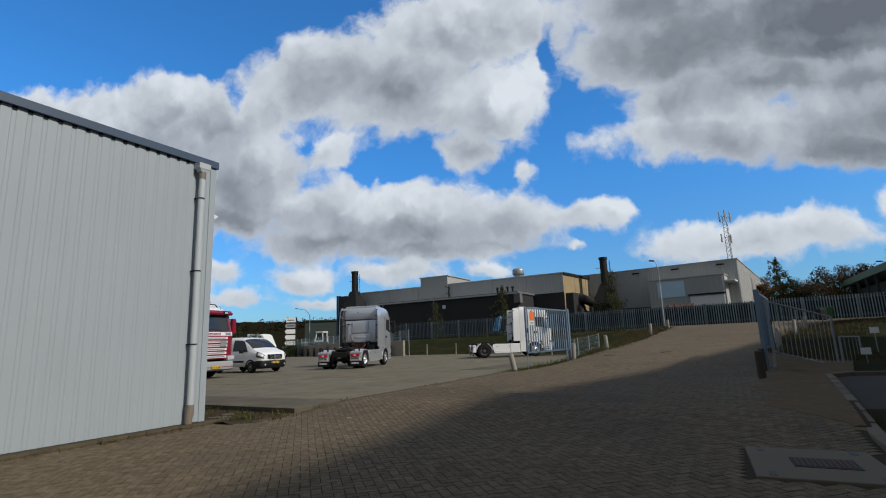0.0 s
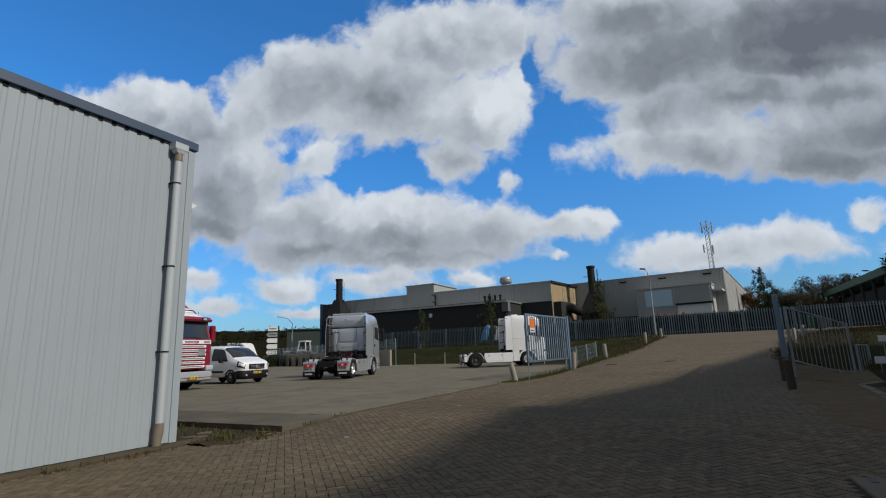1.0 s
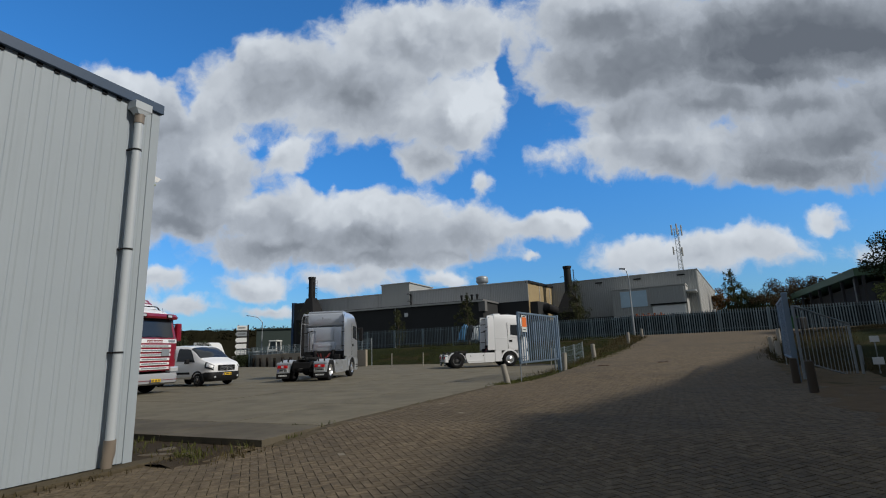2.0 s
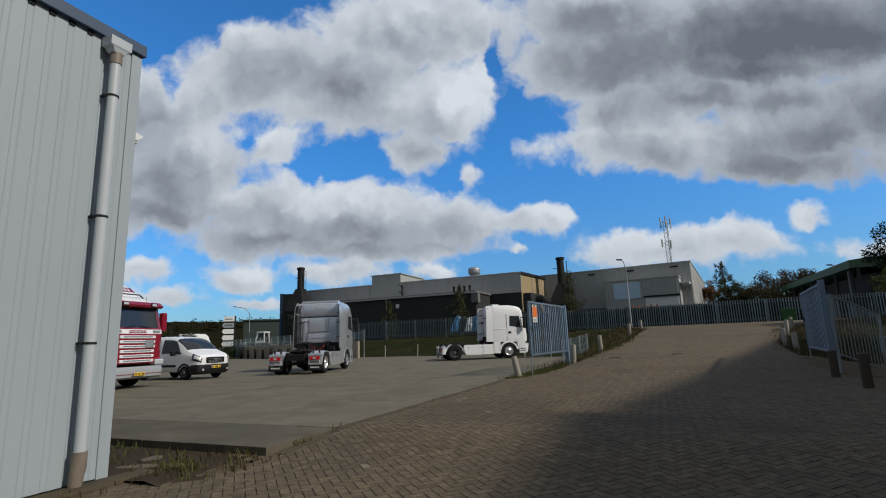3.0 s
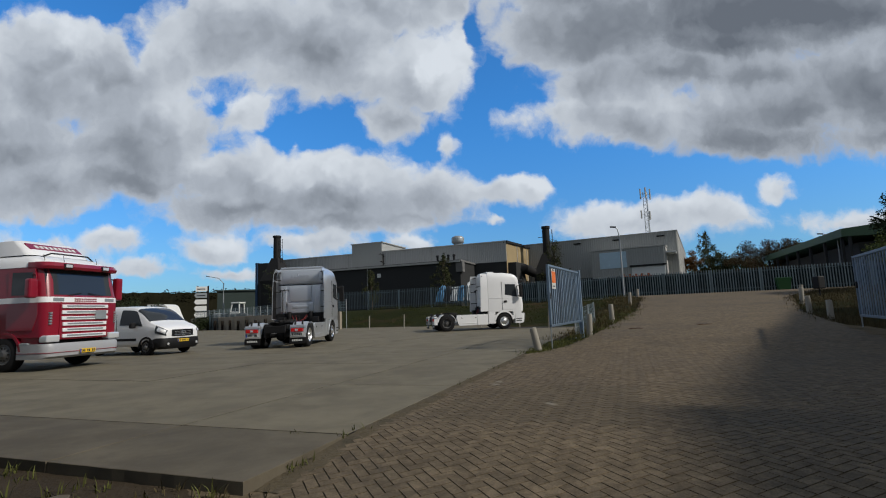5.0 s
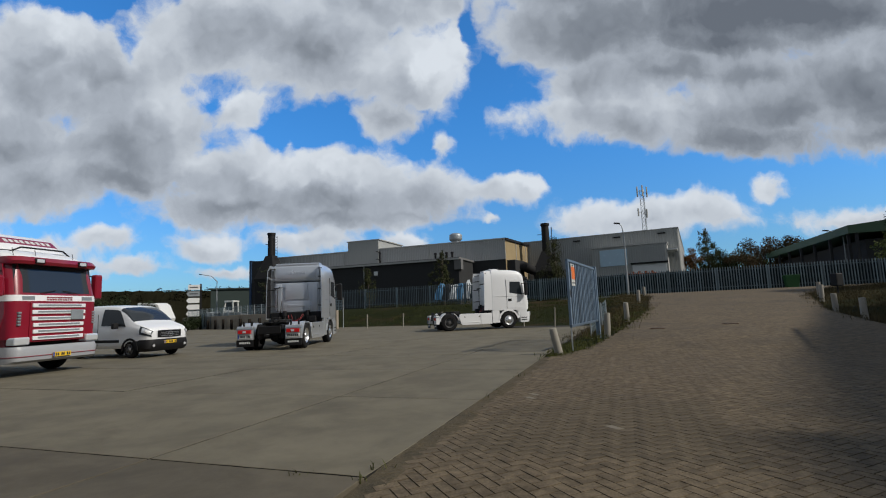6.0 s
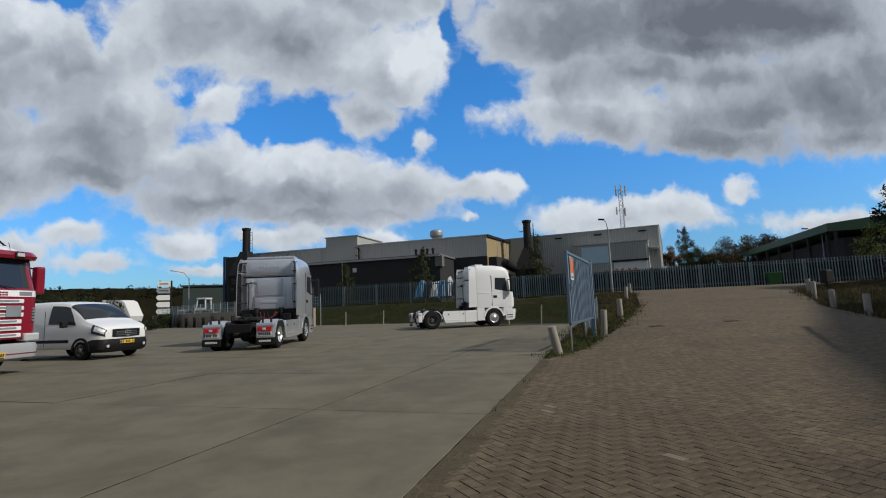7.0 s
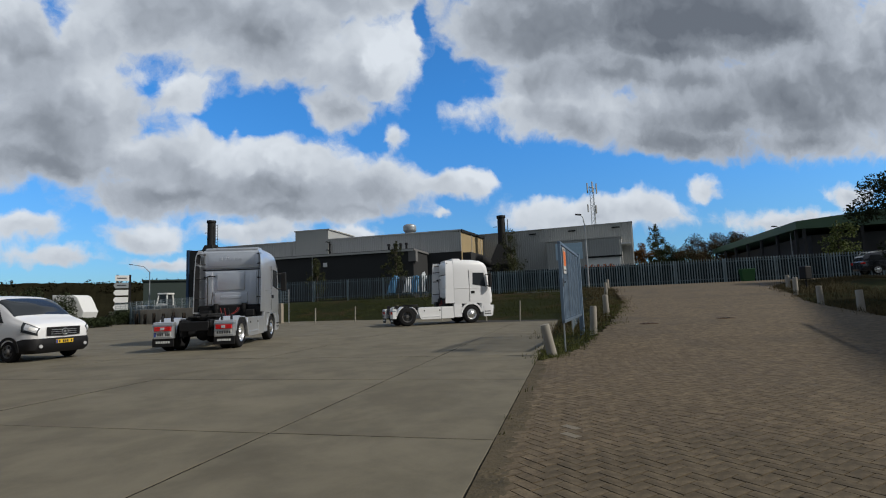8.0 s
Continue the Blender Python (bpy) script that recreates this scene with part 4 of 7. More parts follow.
def tractor(name, m, paint, label, rear_plate, front="modern"):
    """Two-axle articulated-lorry tractor, x right, y ahead, origin on the ground below its tail."""
    t = thing(name, m, label, "lorry", group="tractor units in the yard")
    P = M[paint]
    # cab shell
    bm = bmesh.new()
    loft(bm, [rounded_plan(w, y0, y1, r, z) for z, w, y0, y1, r in CAB_RINGS])
    cab = part("cab", bm, P, t, smooth=True)
    # windscreen: strip that follows the front
    bm = bmesh.new()
    rows = []
    for k in range(7):
        z = 2.08 + 0.92 * k / 6
        yf, w = cab_front_y(z)
        r = 0.33
        row = []
        for j in range(13):
            x = -(w - 0.10) + 2 * (w - 0.10) * j / 12
            over = max(0.0, abs(x) - (w - r))
            y = yf - r + math.sqrt(max(0.0, r * r - over * over)) + 0.006
            row.append(Vector((x, y, z)))
        rows.append(row)
    loft(bm, rows, closed=False, caps=False)
    part("windscreen", bm, M["glass_dark"], cab, "dark curved windscreen", smooth=True)
    bm = bmesh.new()
    yf, w = cab_front_y(3.03)
    box(bm, -1.15, 1.15, yf - 0.05, yf + 0.22, 2.93, 3.12, 0.05, 3)
    part("sun_visor", bm, M["black"] if front == "modern" else P, cab)
    for s in (-1, 1):
        x = s * 1.246
        # door, window
        bm = bmesh.new()
        extrude_profile(bm, [(4.62, 1.22), (5.50, 1.22), (5.72, 1.5), (5.76, 2.05), (5.62, 2.95), (4.62, 2.98)], x - 0.008 * s, x + 0.006 * s, 0.004)
        door = part("door", bm, P, cab)
        bm = bmesh.new()
        extrude_profile(bm, [(4.80, 2.16), (5.40, 2.06), (5.62, 2.02), (5.52, 2.82), (4.84, 2.84)], x + 0.004 * s, x + 0.011 * s, 0.003)
        part("side_window", bm, M["glass_dark"], door, "dark side window")
        bm = bmesh.new()
        box(bm, min(x, x + 0.03 * s), max(x, x + 0.03 * s), 4.70, 4.92, 1.66, 1.80, 0.012, 2)
        part("door_handle", bm, M["black"], door)
        bm = bmesh.new()
        box(bm, min(x, x + 0.012 * s), max(x, x + 0.012 * s), 4.60, 4.612, 1.2, 2.98)
        part("door_gap", bm, M["black"], cab)
        # waist line crease
        bm = bmesh.new()
        box(bm, min(x, x + 0.02 * s), max(x, x + 0.02 * s), 3.7, 5.75, 1.95, 1.975, 0.006, 1)
        part("waist_moulding", bm, P, cab)
        # mirror
        bm = bmesh.new()
        box(bm, min(x + 0.10 * s, x + 0.34 * s), max(x + 0.10 * s, x + 0.34 * s), 5.72, 5.90, 1.98, 2.78, 0.06, 3)
        mirror = part("mirror", bm, M["black"], cab)
        bm = bmesh.new()
        tube(bm, [(x, 5.62, 2.70), (x + 0.22 * s, 5.80, 2.72)], 0.025, 6)
        tube(bm, [(x, 5.66, 2.08), (x + 0.22 * s, 5.80, 2.06)], 0.025, 6)
        part("mirror_arm", bm, M["black"], mirror)
        # rear side deflector
        bm = bmesh.new()
        for_x = s * 1.22
        rings = []
        for z in (1.15, 1.8, 2.6, 3.3, 3.54):
            inn = max(0.0, 1.235 - cab_front_y(z)[1])
            rings.append([Vector((for_x - s * inn, 3.66, z)), Vector((for_x + s * (0.03 - inn), 3.66, z)), Vector((for_x + s * (0.02 - inn), 3.10 + 0.04 * z, z)), Vector((for_x - s * inn, 3.10 + 0.04 * z, z))])
        loft(bm, rings)
        part("side_deflector", bm, P, cab, "curved rear air deflector", smooth=True)
        bm = bmesh.new()
        rings = [[Vector((q - s * 0.012, 3.64, z)), Vector((q - s * 0.005, 3.64, z)), Vector((q - s * 0.005, 3.13 + 0.04 * z, z)), Vector((q - s * 0.012, 3.13 + 0.04 * z, z))] for z, q in [(z, for_x - s * max(0.0, 1.235 - cab_front_y(z)[1])) for z in (1.2, 2.0, 3.0, 3.3, 3.45)]]
        loft(bm, rings)
        part("deflector_lining", bm, M["black"] if rear_plate else P, cab)
        for z in (1.7, 2.45, 3.0, 3.38):
            bm = bmesh.new()
            tube(bm, [(for_x - s * 0.02, 3.16 + 0.04 * z, z), (for_x - s * 0.26, 3.63, z + 0.02)], 0.022, 5)
            part("deflector_stay", bm, M["black"], cab)
        # front mudguard, step, sill
        bm = bmesh.new()
        arch(bm, s * 0.86, s * 1.25, 4.70, 0.5, 0.56, 0.66, 8, 172)
        part("front_mudguard", bm, P, t, smooth=True)
        bm = bmesh.new()
        arch(bm, s * 0.80, s * 1.20, 4.70, 0.5, 0.535, 0.557, 0, 180)
        part("arch_liner", bm, M["black"], t)
        bm = bmesh.new()
        box(bm, min(s * 0.80, s * 1.23), max(s * 0.80, s * 1.23), 3.64, 4.12, 0.36, 1.12, 0.03, 2)
        part("step_panel", bm, P, t)
        bm = bmesh.new()
        box(bm, min(s * 0.80, s * 1.225), max(s * 0.80, s * 1.225), 5.32, 5.9, 0.62, 1.14, 0.04, 2)
        part("front_corner", bm, P, t)
        # chassis skirt in two panels
        bm = bmesh.new()
        box(bm, min(s * 1.06, s * 1.22), max(s * 1.06, s * 1.22), 2.90, 3.62, 0.32, 0.98, 0.03, 2)
        part("side_skirt", bm, P, t)
        bm = bmesh.new()
        extrude_profile(bm, [(1.62, 0.98), (1.56, 0.80), (1.66, 0.40), (1.74, 0.32), (2.88, 0.32), (2.88, 0.98)], min(s * 1.06, s * 1.22), max(s * 1.06, s * 1.22), 0.02)
        box(bm, min(s * 1.205, s * 1.235), max(s * 1.205, s * 1.235), 1.75, 2.86, 0.44, 0.50, 0.012, 2)
        skirt = part("side_skirt", bm, P, t)
        for y in (1.9, 2.8):
            bm = bmesh.new()
            cyl(bm, (s * 1.21, y, 0.80), (s * 1.235, y, 0.80), 0.035, 0.035, 10)
            part("marker_lamp", bm, M["black"], skirt)
        # rear mudguards: front leaf, top leaf, rear leaf
        bm = bmesh.new()
        arch(bm, s * 0.62, s * 1.23, 0.95, 0.5, 0.56, 0.595, 8, 62)
        part("mudguard_leaf", bm, P, t, smooth=True)
        bm = bmesh.new()
        arch(bm, s * 0.62, s * 1.23, 0.95, 0.5, 0.56, 0.60, 112, 172)
        part("mudguard_leaf", bm, P, t, smooth=True)
        for x0 in (0.74, 1.04):
            bm = bmesh.new()
            box(bm, min(s * x0, s * (x0 + 0.05)), max(s * x0, s * (x0 + 0.05)), 0.34, 0.46, 0.93, 1.12, 0.012, 1, m=Matrix.Translation((0, 0.0, 0)))
            part("guard_clip", bm, M["black"], t)
        # tail lamp carrier
        bm = bmesh.new()
        box(bm, min(s * 0.62, s * 1.23), max(s * 0.62, s * 1.23), 0.12, 0.34, 0.42, 0.94, 0.03, 2)
        carrier = part("lamp_carrier", bm, P, t)
        bm = bmesh.new()
        box(bm, min(s * 0.68, s * 1.17), max(s * 0.68, s * 1.17), 0.06, 0.14, 0.66, 0.80, 0.015, 2)
        lamp = part("tail_lamp", bm, M["lamp_red"], carrier, "red tail lamp")
        bm = bmesh.new()
        box(bm, min(s * 0.86, s * 0.98), max(s * 0.86, s * 0.98), 0.05, 0.09, 0.69, 0.77, 0.006, 1)
        part("clear_lens", bm, M["lamp_clear"], lamp)
        bm = bmesh.new()
        box(bm, min(s * 0.62, s * 1.24), max(s * 0.62, s * 1.24), 0.09, 0.30, 0.80, 0.87, 0.02, 2)
        part("lamp_hood", bm, M["steel_blue"], carrier)
        if s < 0 or rear_plate:
            plate_bars(carrier, Matrix.Translation((s * 0.925, 0.115, 0.555)), 0.50, 0.14, M["plate_white"], M["ink"], [1, 1, 1, 1, 0, 1, 1, 1] if s < 0 else [1, 1, 1, 1, 1, 1], s < 0)
        bm = bmesh.new()
        box(bm, min(s * 0.60, s * 1.25), max(s * 0.60, s * 1.25), 0.14, 0.17, 0.17, 0.43, 0.01, 1)
        flap = part("mud_flap", bm, M["black"], t, "black rubber mud flap with pale bar")
        bm = bmesh.new()
        for k in range(6):
            box(bm, s * 0.925 - 0.21 + 0.072 * k, s * 0.925 - 0.155 + 0.072 * k, 0.132, 0.138, 0.28, 0.35)
        part("bars", bm, M["plate_white"], flap)
        # wheels
        wheel(t, s * 1.08, 4.70, 0.5, 0.5, 0.30, 0.29, s, 0.03, M["chrome"])
        wheel(t, s * 1.06, 0.95, 0.5, 0.5, 0.30, 0.29, s, 0.16, M["chrome"] if rear_plate else M["rim_dark"])
        wheel(t, s * 0.73, 0.95, 0.5, 0.5, 0.28, 0.29, s, 0.16, M["black"])
        # chassis rail
        bm = bmesh.new()
        box(bm, s * 0.43 - 0.05, s * 0.43 + 0.05, 0.22, 5.6, 0.70, 0.97, 0.012, 1)
        part("chassis_rail", bm, M["black"], t)
        # air spring
        bm = bmesh.new()
        cyl(bm, (s * 0.43, 0.45, 0.45), (s * 0.43, 0.45, 0.70), 0.14, 0.14, 14)
        part("air_spring", bm, M["black"], t)
    # rear wall pressings of the cab
    bm = bmesh.new()
    box(bm, -1.02, 1.02, 3.60, 3.66, 1.20, 2.78, 0.04, 3)
    back = part("rear_wall", bm, P, cab, "pressed rear wall of the cab", smooth=True)
    for x0, x1, z0, z1, d in ((-0.52, 0.52, 2.0, 2.72, 0.05), (-0.34, 0.34, 2.14, 2.66, 0.03), (-0.62, 0.62, 1.45, 1.92, 0.04), (-0.95, -0.70, 1.5, 2.72, 0.03), (0.70, 0.95, 1.5, 2.72, 0.03), (-0.40, 0.40, 1.66, 1.80, 0.05)):
        bm = bmesh.new()
        box(bm, x0, x1, 3.60 - d, 3.61, z0, z1, d * 0.48, 3)
        part("pressing", bm, P, back, smooth=True)
    bm = bmesh.new()
    box(bm, -1.05, 1.05, 3.60, 3.70, 2.84, 3.50, 0.045, 3)
    part("roof_back", bm, P, cab, smooth=True)
    bm = bmesh.new()
    box(bm, -0.86, 0.86, 3.575, 3.62, 2.93, 3.42, 0.022, 2)
    pressed = part("roof_pressing", bm, P, cab, smooth=True)
    bm = bmesh.new()
    for k in range(6):
        box(bm, -0.44 + 0.148 * k, -0.33 + 0.148 * k, 3.565, 3.585, 3.16, 3.27, 0.006, 1)
    part("bars", bm, P, pressed)
    bm = bmesh.new()
    box(bm, -1.06, 1.06, 3.585, 3.64, 2.785, 2.815)
    part("seam", bm, M["black"], cab)
    # roof spoiler edge
    bm = bmesh.new()
    box(bm, -1.0, 1.0, 3.70, 4.2, 3.56, 3.66, 0.03, 2)
    part("roof_edge", bm, P, cab, smooth=True)
    # floor, engine block, between rails
    bm = bmesh.new()
    box(bm, -0.80, 0.80, 3.72, 5.8, 0.60, 1.12, 0.04, 1)
    part("engine_bay", bm, M["black"], t)
    bm = bmesh.new()
    box(bm, -1.16, 1.16, 3.50, 3.60, 0.95, 1.44, 0.03, 1)
    part("rear_beam", bm, M["black"], t)
    for s in (-1, 1):
        bm = bmesh.new()
        cyl(bm, (s * 0.52, 3.48, 0.95), (s * 0.52, 3.48, 1.45), 0.075, 0.075, 10)
        cyl(bm, (s * 0.52, 3.48, 1.28), (s * 0.52, 3.48, 1.50), 0.11, 0.09, 10)
        part("cab_damper", bm, M["black"], t)
        bm = bmesh.new()
        box(bm, s * 0.80 - 0.17, s * 0.80 + 0.17, 3.2, 3.5, 0.98, 1.25, 0.03, 1)
        part("air_tank", bm, M["black"], t)
    for k in range(3):
        bm = bmesh.new()
        tube(bm, [(-0.35 + 0.15 * k, 3.46, 1.32), (-0.25 + 0.15 * k, 3.30, 1.10 - 0.04 * k), (0.0 + 0.08 * k, 3.2, 1.02), (0.22 + 0.06 * k, 3.34, 1.16), (0.30 + 0.06 * k, 3.46, 1.34)], 0.013, 5)
        part("air_hose", bm, M["hose_red"] if k < 2 else M["black"], t, "coiled air hose")
    bm = bmesh.new()
    tube(bm, [(-0.86, 3.52, 1.2), (-0.86, 3.5, 2.55), (-0.72, 3.48, 2.58)], 0.016, 5)
    part("hose_mast", bm, M["black"], t)
    bm = bmesh.new()
    tube(bm, [(-0.95, 3.55, 2.50), (-0.95, 3.40, 2.52), (-0.60, 3.40, 2.55), (-0.60, 3.55, 2.55)], 0.022, 6)
    part("grab_rail", bm, M["black"], cab)
    bm = bmesh.new()
    tube(bm, [(-0.72, 3.5, 1.3), (-0.66, 3.45, 1.75), (-0.62, 3.42, 1.95)], 0.014, 5)
    part("hose_spring", bm, M["black"], t)
    # fifth wheel, deck, cross members
    bm = bmesh.new()
    rings = []
    for z, k in ((1.05, 0.98), (1.12, 1.0), (1.145, 0.96)):
        ring = []
        for j in range(28):
            a = 2 * math.pi * j / 28
            x, y = 0.47 * k * math.cos(a), 0.47 * k * math.sin(a)
            if -0.09 < x < 0.09 and y < 0:
                y = -0.12
            ring.append(Vector((x, 1.45 + y, z)))
        rings.append(ring)
    loft(bm, rings)
    box(bm, -0.45, -0.14, 0.78, 1.2, 1.02, 1.09, 0.02, 1, m=Matrix.Translation((0, 0, -0.01)))
    box(bm, 0.14, 0.45, 0.78, 1.2, 1.02, 1.09, 0.02, 1, m=Matrix.Translation((0, 0, -0.01)))
    part("fifth_wheel", bm, M["dark_steel"], t, "greasy steel coupling plate")
    bm = bmesh.new()
    box(bm, -0.62, 0.62, 1.05, 1.85, 0.95, 1.03, 0.01, 1)
    part("coupling_base", bm, M["black"], t)
    bm = bmesh.new()
    box(bm, -0.44, 0.44, 0.16, 0.30, 0.62, 0.92, 0.02, 1)
    part("rear_cross_member", bm, M["black"], t)
    bm = bmesh.new()
    box(bm, -0.42, 0.42, 1.95, 3.45, 0.86, 0.98, 0.01, 1)
    part("deck_plate", bm, M["dark_steel"], t)
    bm = bmesh.new()
    cyl(bm, (-0.9, 0.95, 0.5), (0.9, 0.95, 0.5), 0.09, 0.09, 12)
    bmesh.ops.create_icosphere(bm, subdivisions=2, radius=0.24, matrix=Matrix.Translation((0, 0.95, 0.5)))
    part("rear_axle", bm, M["black"], t)
    bm = bmesh.new()
    cyl(bm, (-0.9, 4.70, 0.5), (0.9, 4.70, 0.5), 0.07, 0.07, 10)
    part("front_axle", bm, M["black"], t)
    # bumper, head lamps, grille
    bm = bmesh.new()
    loft(bm, [rounded_plan(1.24, 5.42, yy, 0.22, z) for z, yy in ((0.34, 6.02), (0.42, 6.10), (0.80, 6.14), (0.95, 6.10))])
    bumper = part("bumper", bm, P, t, smooth=True)
    bm = bmesh.new()
    box(bm, -0.85, 0.85, 6.06, 6.12, 1.05, 1.95, 0.03, 2)
    part("grille", bm, M["black"], cab, "black front grille")
    for s in (-1, 1):
        bm = bmesh.new()
        box(bm, min(s * 0.86, s * 1.20), max(s * 0.86, s * 1.20), 6.00, 6.13, 0.72, 0.98, 0.05, 3, m=None)
        part("head_lamp", bm, M["lamp_clear"], bumper, "clear head lamp")
        bm = bmesh.new()
        for z in (0.47, 0.60):
            box(bm, min(s * 1.20, s * 1.252), max(s * 1.20, s * 1.252), 5.5, 5.88, z, z + 0.05, 0.01, 1)
        part("step_tread", bm, M["black"], bumper)
    return t


M["glass_dark"] = glass("dark_vehicle_glass", (0.03, 0.035, 0.04), 0.03)
M["glass_dark"].node_tree.nodes["Principled BSDF"].inputs["Transmission Weight"].default_value = 0.0
M["steel_blue"] = material("blue_grey_hood", (0.30, 0.36, 0.42), 0.4, metal=0.4, bump=0.02)
tractor("silver_lorry", Matrix.Translation((-3.86, 26.95, 0)) @ pose(0, 0, 0, 0, 0, -11), "paint_silver", "silver two-axle lorry tractor unit standing on the concrete yard", True)
tractor("white_lorry", Matrix.Translation((3.92, 37.5, 0)) @ pose(0, 0, 0, 0, 0, -86.5), "paint_white", "white two-axle lorry tractor unit parked near the grassy bank", False)


def red_lorry():
    """Older red and white tractor unit with slatted grille and roof sign, x right, y ahead, origin below the front bumper."""
    t = thing("red_lorry", Matrix.Translation((-8.65, 22.52, 0)) @ pose(0, 0, 0, 0, 0, -112), "dark red and white lorry tractor unit with pale slatted grille", "lorry", group="tractor units in the yard")
    R, Wt, G = M["paint_red"], M["paint_white"], M["black"]
    # y runs forward; the front is at y = 0
    rings = [(0.95, 1.22, -2.2, -0.02, 0.22), (1.5, 1.24, -2.2, -0.01, 0.24), (1.93, 1.245, -2.2, -0.02, 0.25)]
    bm = bmesh.new()
    loft(bm, [rounded_plan(w, y0, y1, r, z) for z, w, y0, y1, r in rings])
    cab = part("cab", bm, R, t, "dark red lower cab", smooth=True)
    bm = bmesh.new()
    loft(bm, [rounded_plan(w, y0, y1, r, z) for z, w, y0, y1, r in [(1.932, 1.25, -2.2, -0.015, 0.25), (2.09, 1.25, -2.2, -0.03, 0.26)]])
    part("white_band", bm, Wt, cab, "white band under the windscreen", smooth=True)
    bm = bmesh.new()
    loft(bm, [rounded_plan(w, y0, y1, r, z) for z, w, y0, y1, r in [(2.092, 1.24, -2.2, -0.05, 0.26), (2.5, 1.225, -2.2, -0.14, 0.28), (2.96, 1.20, -2.2, -0.26, 0.30)]])
    part("upper_cab", bm, R, cab, smooth=True)
    bm = bmesh.new()
    loft(bm, [rounded_plan(w, y0, y1, r, z) for z, w, y0, y1, r in [(2.962, 1.21, -2.2, -0.27, 0.32), (3.12, 1.19, -2.2, -0.38, 0.36), (3.28, 1.08, -2.2, -0.62, 0.4), (3.36, 0.9, -2.15, -0.95, 0.4)]])
    roof = part("roof", bm, Wt, t, "white cab roof", smooth=True)
    # windscreen
    bm = bmesh.new()
    rows = []
    for k in range(5):
        z = 2.15 + 0.76 * k / 4
        yf = -0.062 - (z - 2.092) * 0.24
        w, r = 1.232 - (z - 2.1) * 0.04, 0.26
        row = []
        for j in range(13):
            x = -(w - 0.10) + 2 * (w - 0.10) * j / 12
            over = max(0.0, abs(x) - (w - r))
            row.append(Vector((x, yf - r + math.sqrt(max(0.0, r * r - over * over)) + 0.02, z)))
        rows.append(row)
    loft(bm, rows, closed=False, caps=False)
    part("windscreen", bm, M["glass_dark"], cab, "dark windscreen", smooth=True)
    bm = bmesh.new()
    for s in (-1, 1):
        tube(bm, [(s * 0.55, 0.0, 2.14), (s * 0.1, -0.04, 2.22)], 0.012, 4)
    part("wiper", bm, G, cab)
    # visor with lamps
    bm = bmesh.new()
    loft(bm, [rounded_plan(w, -0.75, y1, 0.3, z) for z, w, y1 in [(2.90, 1.22, -0.02), (2.98, 1.235, 0.02), (3.10, 1.22, -0.10)]])
    visor = part("sun_visor", bm, R, t, "dark red sun visor", smooth=True)
    for s in (-0.62, 0.62):
        bm = bmesh.new()
        box(bm, s - 0.13, s + 0.13, -0.02, 0.04, 2.93, 3.06, 0.015, 2)
        lamp = part("visor_lamp", bm, G, visor)
        bm = bmesh.new()
        box(bm, s - 0.10, s + 0.10, 0.035, 0.048, 2.95, 3.04, 0.006, 1)
        part("lens", bm, M["lamp_clear"], lamp)
    # band marks
    bm = bmesh.new()
    for row_z in (2.015, 1.955):
        for k in range(10):
            box(bm, -0.38 + 0.075 * k, -0.325 + 0.075 * k, -0.02, -0.008, row_z, row_z + 0.035)
    part("bars", bm, M["paint_red"], cab)
    for s in (-1, 1):
        bm = bmesh.new()
        box(bm, min(s * 0.68, s * 1.0), max(s * 0.68, s * 1.0), -0.03, -0.006, 1.96, 2.06, 0.004, 1)
        part("corner_vent", bm, M["galv"], cab)
    # grille
    bm = bmesh.new()
    box(bm, -0.80, 0.80, -0.03, 0.012, 0.86, 1.90, 0.03, 2)
    grille = part("grille", bm, R, t, "dark red grille frame")
    for k, z in enumerate((1.76, 1.59, 1.42, 1.25, 1.08, 0.91)):
        w = 0.76 if k < 3 else 0.72
        bm = bmesh.new()
        box(bm, -w, w, 0.0, 0.05, z, z + 0.105, 0.02, 2)
        slat = part("grille_slat", bm, Wt, grille, "white grille slat")
        bm = bmesh.new()
        box(bm, -w * 0.82, w * 0.82, 0.046, 0.056, z + 0.035, z + 0.085, 0.003, 1)
        part("slat_mesh", bm, M["galv"], slat)
    bm = bmesh.new()
    box(bm, -0.68, -0.30, 0.05, 0.075, 1.42, 1.70, 0.01, 1)
    part("blank_plate", bm, M["galv"], grille, "grey blank plate")
    # bumper
    bm = bmesh.new()
    loft(bm, [rounded_plan(1.24, -0.95, yy, 0.28, z) for z, yy in ((0.34, 0.02), (0.40, 0.10), (0.66, 0.13), (0.76, 0.08))])
    bumper = part("bumper", bm, M["bumper_grey"], t, "pale grey-white bumper with red line", smooth=True)
    bm = bmesh.new()
    loft(bm, [rounded_plan(1.247, -0.95, 0.128, 0.28, z) for z in (0.50, 0.515)])
    part("red_line", bm, R, bumper, smooth=True)
    plate_bars(bumper, Matrix.Translation((-0.02, 0.142, 0.50)) @ pose(0, 0, 0, 0, 0, 180), 0.52, 0.12, M["plate_yellow"], M["ink"], [1, 1, 0, 1, 1, 0, 1, 1])
    for s in (-1, 1):
        bm = bmesh.new()
        box(bm, min(s * 0.80, s * 1.20), max(s * 0.80, s * 1.20), -0.22, 0.07, 0.80, 1.0, 0.05, 3)
        part("head_lamp", bm, M["lamp_clear"], bumper, "clear head lamp")
        bm = bmesh.new()
        for k in range(5):
            box(bm, min(s * 1.02, s * 1.10), max(s * 1.02, s * 1.10), -0.08, 0.02, 1.30 + 0.075 * k, 1.35 + 0.075 * k, 0.008, 1)
        part("air_slot", bm, M["galv"], cab)
        x = s * 1.24
